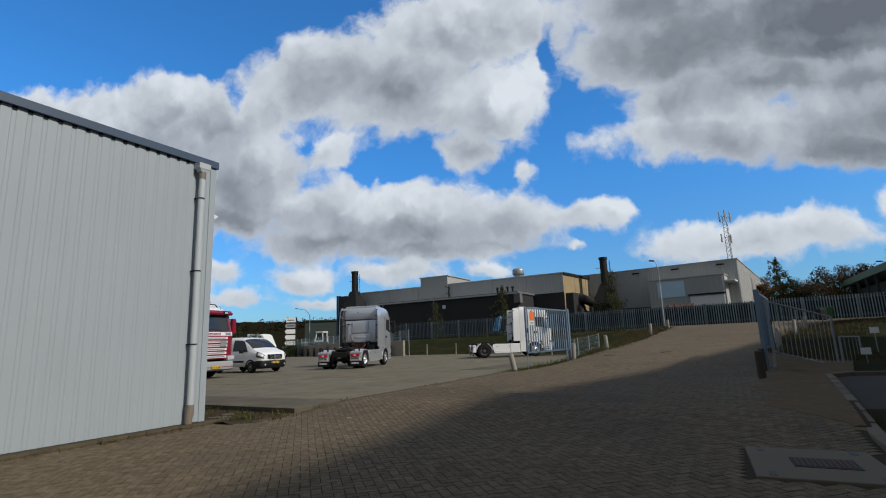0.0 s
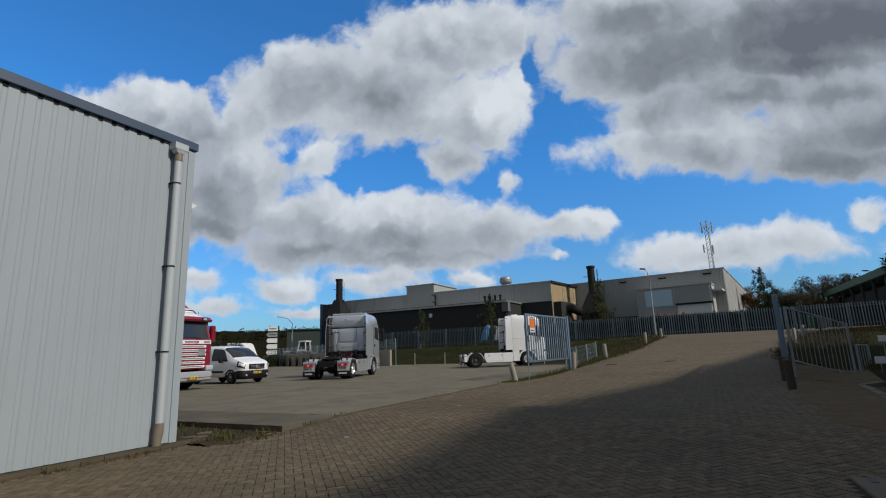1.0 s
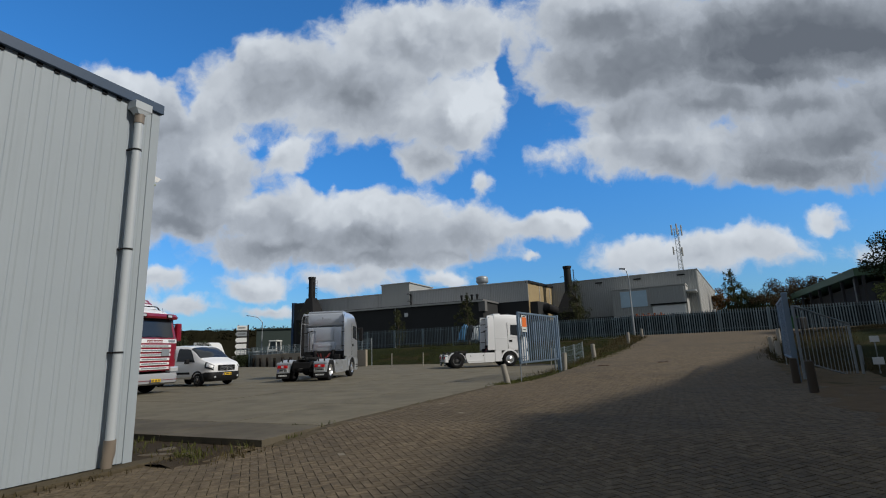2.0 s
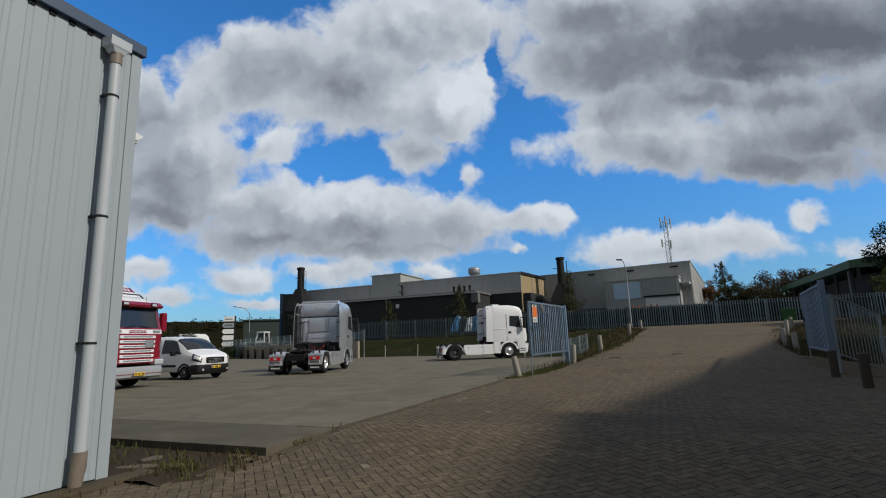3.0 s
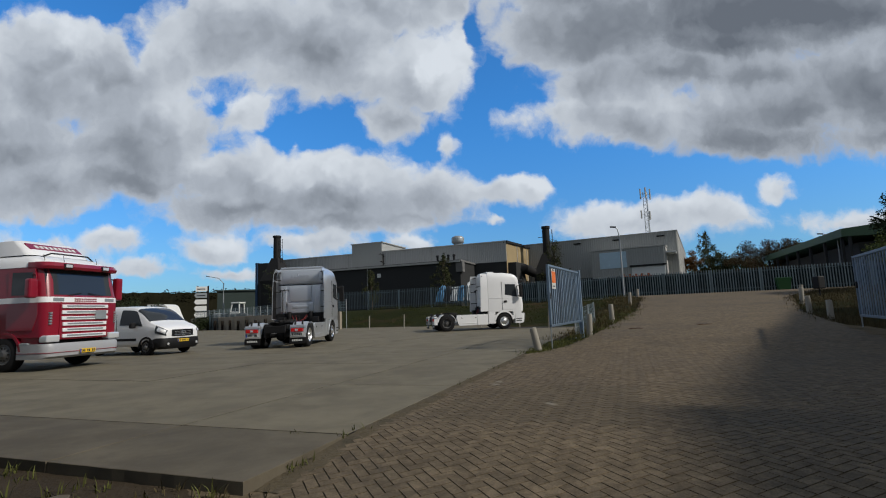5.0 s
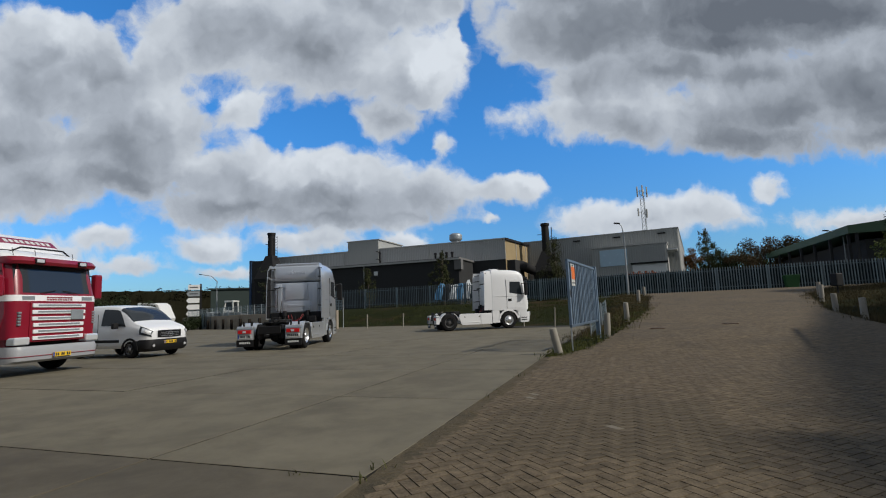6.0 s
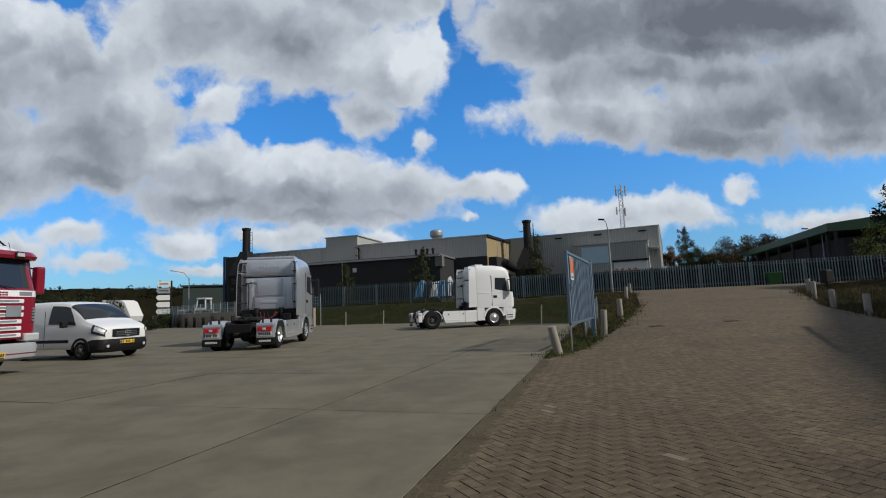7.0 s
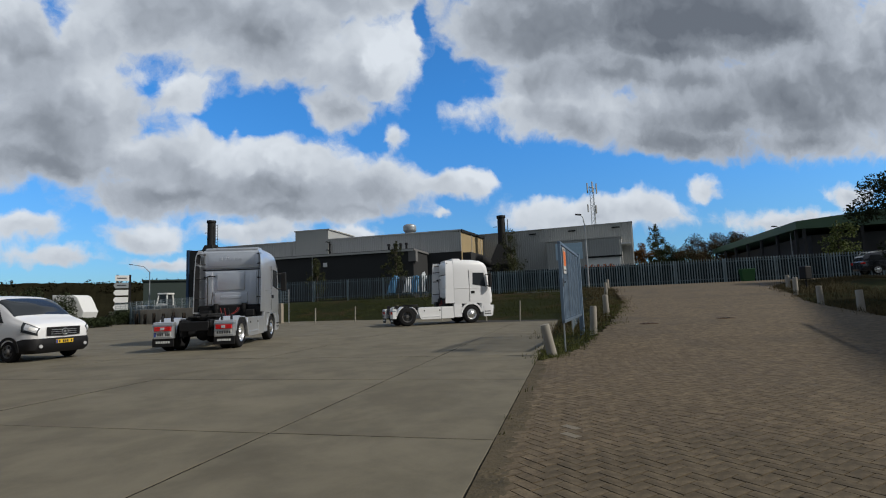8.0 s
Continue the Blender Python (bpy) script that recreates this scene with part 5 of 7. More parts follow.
        bm = bmesh.new()
        extrude_profile(bm, [(-1.35, 1.15), (-0.40, 1.15), (-0.24, 1.6), (-0.28, 2.1), (-0.42, 2.90), (-1.35, 2.92)], x - 0.02 * s, x + 0.008 * s, 0.004)
        door = part("door", bm, R, cab)
        bm = bmesh.new()
        extrude_profile(bm, [(-1.22, 2.16), (-0.36, 2.14), (-0.50, 2.80), (-1.22, 2.82)], x + 0.004 * s, x + 0.012 * s, 0.003)
        part("side_window", bm, M["glass_dark"], door)
        bm = bmesh.new()
        box(bm, min(x + 0.06 * s, x + 0.30 * s), max(x + 0.06 * s, x + 0.30 * s), -0.42, -0.20, 2.02 if s < 0 else 2.05, 2.76 if s < 0 else 2.60, 0.07, 3)
        mirror = part("mirror", bm, R, cab, "dark red mirror housing")
        bm = bmesh.new()
        tube(bm, [(x, -0.45, 2.72), (x + 0.16 * s, -0.3, 2.70)], 0.022, 5)
        part("mirror_arm", bm, G, mirror)
        bm = bmesh.new()
        arch(bm, s * 0.86, s * 1.24, -1.42, 0.5, 0.56, 0.64, 6, 174)
        part("front_mudguard", bm, R, t, smooth=True)
        for z in (0.42, 0.72):
            bm = bmesh.new()
            box(bm, min(s * 0.85, s * 1.24), max(s * 0.85, s * 1.24), -0.86, -0.55, z, z + 0.08, 0.02, 1)
            part("step", bm, M["galv"], t)
        bm = bmesh.new()
        box(bm, min(s * 0.70, s * 1.15), max(s * 0.70, s * 1.15), -0.9, -0.3, 0.45, 1.1)
        part("step_back", bm, R, t)
        # front rims darkened: the shade on these wheels is put into their colour
        wheel(t, s * 1.07, -1.42, 0.5, 0.5, 0.30, 0.29, s, 0.03, M["rim_dark"])
        wheel(t, s * 1.05, -5.1, 0.5, 0.5, 0.30, 0.29, s, 0.16, M["chrome"])
        bm = bmesh.new()
        box(bm, min(s * 0.7, s * 1.15), max(s * 0.7, s * 1.15), -4.3, -2.5, 0.4, 1.0, 0.08, 3)
        part("fuel_tank", bm, M["chrome"], t)
        bm = bmesh.new()
        box(bm, s * 0.43 - 0.05, s * 0.43 + 0.05, -5.9, -0.6, 0.68, 0.95)
        part("chassis_rail", bm, G, t)
        bm = bmesh.new()
        arch(bm, s * 0.7, s * 1.22, -5.1, 0.5, 0.56, 0.60, 10, 170)
        part("rear_mudguard", bm, G, t)
        bm = bmesh.new()
        box(bm, min(s * 1.16, s * 1.22), max(s * 1.16, s * 1.22), -3.0, -2.2, 1.0, 3.2, 0.02, 2)
        part("side_deflector", bm, Wt, t)
    bm = bmesh.new()
    box(bm, -0.82, 0.82, -2.1, -0.3, 0.55, 0.96)
    part("engine_bay", bm, G, t)
    # roof deflector with sign panel
    bm = bmesh.new()
    loft(bm, [rounded_plan(w, -2.3, y1, 0.25, z) for z, w, y1 in [(3.362, 1.0, -0.95), (3.55, 0.98, -1.15), (3.82, 0.92, -1.5), (3.86, 0.8, -1.6)]])
    wing = part("roof_deflector", bm, Wt, t, "white roof air deflector", smooth=True)
    bm = bmesh.new()
    box(bm, -0.84, 0.84, -0.02, 0.015, -0.04, 0.30, 0.01, 1, m=Matrix.Translation((0, -1.20, 3.57)) @ pose(0, 0, 0, 52, 0, 0))
    sign = part("sign_panel", bm, R, wing, "dark red sign panel with pale bars")
    bm = bmesh.new()
    for k in range(9):
        box(bm, -0.68 + 0.15 * k, -0.58 + 0.15 * k, 0.016, 0.022, 0.05, 0.20, m=Matrix.Translation((0, -1.20, 3.57)) @ pose(0, 0, 0, 52, 0, 0))
    part("bars", bm, M["plate_white"], sign)
    bm = bmesh.new()
    tube(bm, [(-0.9, -0.75, 3.26), (-0.6, -0.68, 3.42), (0.6, -0.68, 3.42), (0.9, -0.75, 3.26)], 0.025, 6)
    part("roof_bar", bm, G, roof)
    for x in (-0.75, 0.35, 0.95):
        bm = bmesh.new()
        tube(bm, [(x, -0.45, 3.10), (x + 0.02, -0.5, 3.36)], 0.008, 4)
        part("aerial", bm, G, roof)
    return t


red_lorry()


def van():
    """Small white delivery van with black bumper."""
    t = thing("delivery_van", Matrix.Translation((-7.35, 27.1, 0)) @ pose(0, 0, 0, 0, 0, -120), "small white delivery van with black front bumper", "van")
    Wt, G = M["paint_white"], M["black"]
    # stations from nose to tail: y, half width at sill, at belt, at roof; bottom, belt and top heights
    st = [(0.0, 0.68, 0.72, 0.60, 0.42, 0.80, 0.96), (-0.10, 0.82, 0.85, 0.74, 0.36, 0.88, 1.06), (-0.32, 0.89, 0.90, 0.80, 0.34, 0.95, 1.15),
          (-0.58, 0.905, 0.905, 0.81, 0.34, 1.01, 1.23), (-0.80, 0.91, 0.91, 0.80, 0.34, 1.04, 1.34), (-1.14, 0.915, 0.91, 0.77, 0.34, 1.06, 1.62),
          (-1.50, 0.915, 0.91, 0.75, 0.34, 1.08, 1.82), (-1.95, 0.915, 0.91, 0.74, 0.34, 1.09, 1.90), (-3.1, 0.915, 0.91, 0.75, 0.34, 1.10, 1.93), (-4.15, 0.91, 0.90, 0.74, 0.36, 1.08, 1.88),
          (-4.28, 0.86, 0.86, 0.70, 0.45, 1.06, 1.75)]
    def spline(vals, x):
        """Smooth curve through evenly numbered values."""
        k = max(0, min(len(vals) - 2, int(x)))
        f = x - k
        a, b, c, d = (vals[max(0, min(len(vals) - 1, k + q))] for q in (-1, 0, 1, 2))
        return tuple(0.5 * (2 * q1 + (q2 - q0) * f + (2 * q0 - 5 * q1 + 4 * q2 - q3) * f * f + (3 * q1 - q0 - 3 * q2 + q3) * f ** 3) for q0, q1, q2, q3 in zip(a, b, c, d))

    def skin(k, q, side=1, lift=0.0):
        """Point of the shell: k along the stations, q from the sill (0) to the roof's middle (7)."""
        y, ws, wb, wr, zb, zm, zt = spline(st, k)
        half = [(ws * 0.92, zb), (ws, zb + 0.12), (ws * 1.005, (zb + zm) / 2), (wb, zm), (wb + (wr - wb) * 0.42, zm + (zt - zm) * 0.55), (wr + 0.015, zt - (zt - zm) * 0.14), (wr - 0.13, zt - 0.012), (0.0, zt + 0.015)]
        x, z = spline(half, q)
        n = Vector((x * 0.5, 0.12 if k < 5 else 0.0, 0.35 * (q > 4))).normalized() * lift
        return Vector((side * (x + n.x), y + n.y, z + n.z))

    def patch(k0, k1, q0, q1, side, lift, nk=8, nq=8, slant=0.0):
        """Window or lamp laid on the shell."""
        bm = bmesh.new()
        rows = []
        for a in range(nk + 1):
            row = []
            for b in range(nq + 1):
                q = q0 + (q1 - q0) * b / nq
                k = k0 + (k1 - k0) * a / nk + slant * (q - q0) * (1 - a / nk)
                row.append(skin(k, q, side, lift))
            rows.append(row)
        loft(bm, rows, closed=False, caps=False)
        return bm

    bm = bmesh.new()
    rings = []
    for a in range(41):
        k = (len(st) - 1) * a / 40
        qs = [7 * b / 28 for b in range(29)]
        rings.append([skin(k, q) for q in qs] + [skin(k, q, -1) for q in reversed(qs[:-1])])
    loft(bm, rings)
    body = part("body", bm, Wt, t, smooth=True)
    bm = bmesh.new()
    rows = []
    for a in range(9):
        k = 3.85 + 2.1 * a / 8
        qs = [4.95 + 2.05 * b / 8 for b in range(9)]
        rows.append([skin(k, q, 1, 0.008) for q in qs] + [skin(k, q, -1, 0.008) for q in reversed(qs[:-1])])
    loft(bm, rows, closed=False, caps=False)
    part("windscreen", bm, M["glass_dark"], body, "dark curved windscreen", smooth=True)
    # bumper
    bm = bmesh.new()
    loft(bm, [rounded_plan(w, -0.72, y1, 0.30, z, rr=0.02) for z, w, y1 in ((0.22, 0.86, -0.05), (0.32, 0.92, 0.03), (0.52, 0.925, 0.05), (0.64, 0.90, 0.02))])
    bumper = part("bumper", bm, G, t, "black plastic bumper", smooth=True)
    bm = bmesh.new()
    loft(bm, [[Vector((x, 0.045 - 0.06 * abs(x), z)) for x in (-0.50, -0.25, 0, 0.25, 0.50)] for z in (0.70, 0.95)], closed=False, caps=False)
    grille = part("grille", bm, G, t, "black grille")
    for z in (0.75, 0.81, 0.87):
        bm = bmesh.new()
        loft(bm, [[Vector((x, 0.056 - 0.06 * abs(x), zz)) for x in (-0.38, -0.2, 0, 0.2, 0.38)] for zz in (z - 0.007, z + 0.007)], closed=False, caps=False)
        part("grille_bar", bm, M["chrome"], grille)
    bm = bmesh.new()
    n = 20
    loft(bm, [[Vector((r * math.cos(2 * math.pi * j / n), yy, 0.81 + r * math.sin(2 * math.pi * j / n))) for j in range(n)] for r, yy in ((0.098, 0.06), (0.098, 0.075), (0.082, 0.075), (0.082, 0.06))], caps=False)
    cyl(bm, (0, 0.06, 0.81), (0, 0.07, 0.81), 0.03, 0.03, 10)
    part("round_badge", bm, M["chrome"], grille, "plain chrome ring badge")
    plate_bars(bumper, Matrix.Translation((0.0, 0.062, 0.53)) @ pose(0, 0, 0, 0, 0, 180), 0.52, 0.11, M["plate_yellow"], M["ink"], [1, 0, 1, 1, 1, 0, 1])
    for s in (-1, 1):
        bm = patch(0.12, 2.3, 2.55, 4.45, s, 0.008, 8, 6)
        part("lamp_surround", bm, M["glass_dark"], t, smooth=True)
        bm = patch(0.3, 1.9, 2.85, 4.1, s, 0.014, 8, 6)
        part("head_lamp", bm, M["lamp_clear"], t, "clear swept-back head lamp", smooth=True)
        bm = patch(0.55, 1.3, 3.1, 3.9, s, 0.018, 4, 4)
        part("lamp_reflector", bm, M["white"], t, smooth=True)
        bm = bmesh.new()
        cyl(bm, (s * 0.66, -0.02, 0.42), (s * 0.66, 0.045, 0.42), 0.05, 0.05, 12)
        part("fog_lamp", bm, M["lamp_clear"], bumper)
        x = s * 0.915
        bm = patch(4.75, 7.35, 3.18, 4.85, s, 0.008, 8, 6, 0.75)
        part("side_window", bm, M["glass_dark"], body, smooth=True)
        bm = bmesh.new()
        box(bm, min(x, x + 0.02 * s), max(x, x + 0.02 * s), -3.2, -1.35, 0.56, 0.66, 0.008, 1)
        part("side_strip", bm, G, body)
        bm = bmesh.new()
        box(bm, min(x, x + 0.014 * s), max(x, x + 0.014 * s), -2.46, -2.448, 0.45, 1.6)
        part("door_gap", bm, G, body)
        bm = bmesh.new()
        box(bm, min(x + 0.02 * s, x + 0.22 * s), max(x + 0.02 * s, x + 0.22 * s), -1.52, -1.36, 1.05, 1.27, 0.05, 3)
        part("mirror", bm, G, body)
        bm = bmesh.new()
        arch(bm, s * 0.72, s * 0.935, -0.82, 0.31, 0.325, 0.40, -5, 185)
        part("wheel_arch", bm, G, t, smooth=True)
        bm = bmesh.new()
        arch(bm, s * 0.72, s * 0.93, -3.5, 0.31, 0.325, 0.38, -5, 185)
        part("wheel_arch", bm, G, t, smooth=True)
        wheel(t, s * 0.83, -0.82, 0.31, 0.31, 0.20, 0.19, s, 0.02, M["rim_dark"], False)
        wheel(t, s * 0.83, -3.5, 0.31, 0.31, 0.20, 0.19, s, 0.02, M["rim_dark"], False)
    bm = bmesh.new()
    tube(bm, [(0, -1.85, 1.78), (0, -2.05, 2.02)], 0.01, 4)
    part("aerial", bm, G, body)
    return t


van()


def estate_car(name, m, paint, label):
    """Tall estate car with roof rails, x right, y ahead, origin below the tail."""
    t = thing(name, m, label, "car")
    P = M[paint]
    bm = bmesh.new()
    rings = []
    for y, w, zb, zt in ((0.0, 0.78, 0.45, 0.95), (0.15, 0.90, 0.30, 1.05), (1.0, 0.93, 0.28, 1.06), (2.4, 0.93, 0.28, 1.02), (3.4, 0.92, 0.28, 0.98), (4.3, 0.88, 0.30, 0.86), (4.62, 0.74, 0.38, 0.70)):
        half = [(w * 0.9, zb), (w, zb + 0.12), (w, (zb + zt) / 2), (w * 0.97, zt - 0.08), (w * 0.85, zt)]
        rings.append([Vector((a, y, b)) for a, b in half] + [Vector((-a, y, b)) for a, b in reversed(half)])
    loft(bm, rings)
    body = part("body", bm, P, t, smooth=True)
    bm = bmesh.new()
    rings = []
    for y, wb, wt, zt in ((0.12, 0.80, 0.66, 1.30), (0.45, 0.84, 0.66, 1.58), (1.4, 0.86, 0.68, 1.66), (2.4, 0.86, 0.66, 1.60), (2.9, 0.84, 0.62, 1.38), (3.45, 0.80, 0.6, 1.0)):
        rings.append([Vector(p) for p in ((wb, y, 0.99), (wt + 0.04, y, zt - 0.10), (wt - 0.05, y, zt), (-wt + 0.05, y, zt), (-wt - 0.04, y, zt - 0.10), (-wb, y, 0.99))])
    loft(bm, rings)
    part("cabin", bm, P, body, smooth=True)
    for s in (-1, 1):
        for y0, y1, y2, y3 in ((0.42, 1.25, 1.20, 0.55), (1.32, 2.12, 2.02, 1.30), (2.18, 3.05, 2.58, 2.10)):
            bm = bmesh.new()
            vs = [bm.verts.new(p) for p in ((s * 0.862, y0, 1.06), (s * 0.862, y1, 1.06), (s * 0.738, y2, 1.46), (s * 0.738, y3, 1.46))]
            bm.faces.new(vs)
            bmesh.ops.solidify(bm, geom=bm.faces[:], thickness=0.012)
            part("side_window", bm, M["glass_dark"], body)
        bm = bmesh.new()
        tube(bm, [(s * 0.62, 0.5, 1.60), (s * 0.62, 0.7, 1.70), (s * 0.62, 2.2, 1.69), (s * 0.62, 2.4, 1.60)], 0.02, 5)
        part("roof_rail", bm, M["chrome"], body)
        bm = bmesh.new()
        box(bm, min(s * 0.55, s * 0.88), max(s * 0.55, s * 0.88), -0.02, 0.25, 0.78, 0.93, 0.03, 2)
        part("tail_lamp", bm, M["lamp_red"], body)
        for y in (0.85, 3.65):
            bm = bmesh.new()
            arch(bm, s * 0.75, s * 0.945, y, 0.34, 0.36, 0.42, -5, 185)
            part("wheel_arch", bm, M["black"], t, smooth=True)
            wheel(t, s * 0.84, y, 0.34, 0.34, 0.22, 0.23, s, 0.02, M["chrome"], False)
    return t
# ---------------------------------------------------------------- fittings of the place


def downpipe():
    t = thing("downpipe", grid_pose(-7.09, 6.5, 0), "grey plastic downpipe with brown base on the warehouse wall", "downpipe")
    y = -0.35
    bm = bmesh.new()
    tube(bm, [(0.12, y, 0.20), (0.12, y, 4.70)], 0.058, 16)
    part("pipe", bm, M["pvc"], t, smooth=True)
    bm = bmesh.new()
    tube(bm, [(0.115, y - 0.02, -0.14), (0.115, y - 0.01, 0.02), (0.12, y, 0.08), (0.12, y, 0.25)], [0.062, 0.068, 0.072, 0.072], 16)
    part("base_sleeve", bm, M["pvc_brown"], t, "brown base sleeve", smooth=True)
    bm = bmesh.new()
    tube(bm, [(0.12, y, 4.62), (0.12, y, 4.76)], 0.066, 16)
    part("top_sleeve", bm, M["pvc_brown"], t, smooth=True)
    bm = bmesh.new()
    rings = [[Vector((0.12 + sx * a, y + sy * b, z)) for sx, sy in ((-1, -1), (1, -1), (1, 1), (-1, 1))] for z, a, b in ((4.75, 0.060, 0.060), (4.80, 0.075, 0.09), (4.82, 0.085, 0.125), (4.93, 0.085, 0.125))]
    loft(bm, rings)
    part("rain_hopper", bm, M["pvc"], t, "square rainwater hopper")
    for z in (4.21, 2.75, 1.35):
        bm = bmesh.new()
        tube(bm, [(0.12, y, z - 0.012), (0.12, y, z + 0.012)], 0.064, 16)
        box(bm, 0.0, 0.09, y - 0.075, y - 0.045, z - 0.012, z + 0.012)
        part("bracket", bm, M["dark_steel"], t)
    return t


downpipe()


def wall_lamp():
    t = thing("wall_lamp", grid_pose(-7.45, 6.58, 3.95), "small pale green-white wall lamp on the warehouse end wall", "lamp")
    bm = bmesh.new()
    rings = [[Vector((x, y, z)) for x, y in ((-0.09, 0), (0.09, 0), (0.09, d), (-0.09, d))] for z, d in ((0, 0.10), (0.03, 0.20), (0.10, 0.26), (0.13, 0.10))]
    loft(bm, rings)
    part("housing", bm, M["white"], t)
    bm = bmesh.new()
    box(bm, -0.07, 0.07, 0.02, 0.2, -0.025, 0.004, 0.01, 1)
    part("diffuser", bm, M["lamp_green"], t)


M["lamp_green"] = material("aged_diffuser", (0.45, 0.52, 0.30), 0.4, bump=0)
wall_lamp()


def bollard(v, u, h, lean, ld, r=0.105):
    z = ground_z(v, u) - 0.06
    bm = bmesh.new()
    rings = []
    for zz, k in ((-0.25, 1.08), (0.0, 1.06), (h * 0.5, 1.0), (h - 0.03, 0.95), (h - 0.005, 0.88), (h, 0.6)):
        rings.append([Vector((r * k * math.cos(2 * math.pi * j / 16), r * k * math.sin(2 * math.pi * j / 16), zz)) for j in range(16)])
    loft(bm, rings)
    ob = finish("bollard", bm, M["bollard"], smooth=True)
    ob.matrix_world = Matrix.Translation(at(v, u, z)) @ pose(0, 0, 0, 0, 0, ld) @ pose(0, 0, 0, 0, lean, 0)
    return tagged(ob, "weathered round concrete bollard at the edge of the ramp" if abs(lean) < 5 else "leaning weathered round concrete bollard at the yard corner", "bollard", group="bollards along the ramp")


for v, u, h, lean, ld in ((-5.76, 19.3, 0.74, 11, 164), (-4.69, 24.1, 0.78, 3, 0), (-4.0, 28.3, 0.74, -3, 30), (-3.2, 40.0, 0.75, 2, 0), (-2.6, 46.5, 0.75, 0, 0),
                          (3.66, 26.9, 0.74, 2, 60), (3.95, 30.2, 0.74, -3, 0), (5.1, 35.3, 0.78, 2, 0), (6.0, 38.5, 0.78, 0, 0)):
    bollard(v, u, h, lean, ld)


def gate_leaf(name, v0, u0, v1, u1, zlo, zhi, sign, label):
    """Gate leaf from its free end (v0, u0) to its hinge (v1, u1): frame, upright strips, posts."""
    a, b = at(v0, u0, 0), at(v1, u1, 0)
    L = (b - a).length
    ang = math.degrees(math.atan2((b - a).y, (b - a).x))
    t = thing(name, Matrix.Translation(a) @ pose(0, 0, 0, 0, 0, ang), label, "gate", group="steel gate leaves")
    for z in (zlo, zhi - 0.07):
        bm = bmesh.new()
        box(bm, 0, L, -0.035, 0.035, z, z + 0.07, 0.006, 1)
        part("rail", bm, M["gate"], t)
    for x in (0.0, L - 0.07):
        bm = bmesh.new()
        box(bm, x, x + 0.07, -0.037, 0.037, zlo + 0.07, zhi - 0.07, 0.006, 1)
        part("stile", bm, M["gate"], t)
    x = 0.22
    pale = bmesh.new()
    box(pale, -0.040, 0.040, -0.016, 0.010, zlo + 0.072, zhi - 0.072, 0.004, 1)
    first = part("pale", pale, M["gate"], t)
    first.location.x = x
    while x < L - 0.40:
        x += 0.235
        o = new("pale", first.data)
        o.parent = t
        o.location.x = x
    bm = bmesh.new()
    box(bm, L + 0.04, L + 0.18, -0.07, 0.07, ground_z(v1, u1) - 0.3, zhi + 0.06, 0.012, 1)
    part("hinge_post", bm, M["gate"], t)
    for z in (zlo + 0.25, zhi - 0.3):
        bm = bmesh.new()
        cyl(bm, (L + 0.02, 0, z), (L + 0.02, 0, z + 0.14), 0.03, 0.03, 8)
        part("hinge", bm, M["dark_steel"], t)
    bm = bmesh.new()
    box(bm, 0.03, 0.11, -0.045, 0.045, zlo + 0.85, zlo + 1.05, 0.01, 1)
    tube(bm, [(0.02, -0.08, zlo + 0.95), (-0.06, -0.10, zlo + 0.95)], 0.015, 6)
    part("lock_case", bm, M["dark_steel"], t)
    bm = bmesh.new()
    tube(bm, [(0.035, 0, zlo), (0.035, 0, ground_z(v0, u0) - 0.12)], 0.02, 6)
    part("drop_bolt", bm, M["galv"], t)
    if sign:
        bm = bmesh.new()
        box(bm, 0.32, 0.80, -0.045, -0.036, zhi - 0.75, zhi - 0.12, 0.004, 1)
        plate = part("sign_plate", bm, M["plate_white"], t, "white and orange warning plate")
        bm = bmesh.new()
        box(bm, 0.34, 0.78, -0.052, -0.046, zhi - 0.56, zhi - 0.20)
        part("orange_field", bm, M["orange"], plate)
        bm = bmesh.new()
        box(bm, 0.44, 0.66, -0.052, -0.046, zhi - 0.18, zhi - 0.14)
        box(bm, 0.40, 0.70, -0.052, -0.046, zhi - 0.68, zhi - 0.65)
        part("bars", bm, M["ink"], plate)
    return t


gate_leaf("gate", -5.5, 20.1, -5.02, 24.6, 0.64, 2.56, True, "open blue-grey steel gate leaf with orange warning plate")
gate_leaf("gate", 3.27, 23.2, 2.74, 18.75, 0.60, 2.42, False, "open blue-grey steel gate leaf beside the road verge")


def railing(name, p0, p1, zt0, zt1, zb0, zb1, n, label):
    """Bar railing that follows a slope."""
    a, b = at(*p0), at(*p1)
    t = thing(name, Matrix.Translation(a), label, "railing", group="galvanised railings")
    d = b - a
    for za, zb in ((zt0, zt1), (zb0 + 0.08, zb1 + 0.08)):
        bm = bmesh.new()
        tube(bm, [(0, 0, za), (d.x, d.y, zb)], 0.025, 8)
        part("rail", bm, M["galv"], t)
    for k in range(n + 1):
        f = k / n
        bm = bmesh.new()
        r = 0.04 if k in (0, n) else 0.012
        lo = zb0 + (zb1 - zb0) * f + (-0.4 if k in (0, n) else 0.08)
        tube(bm, [(d.x * f, d.y * f, lo), (d.x * f, d.y * f, zt0 + (zt1 - zt0) * f)], r, 6)
        part("post" if k in (0, n) else "bar", bm, M["galv"], t)
    return t


railing("railing", (2.98, 19.15), (5.02, 22.4), 2.12, 1.60, 0.46, -0.20, 14, "galvanised bar railing sloping down from the gate post")
railing("railing", (5.15, 22.3), (6.6, 27.6), 0.90, 0.80, -0.30, -0.30, 5, "low galvanised railing beside the grass")

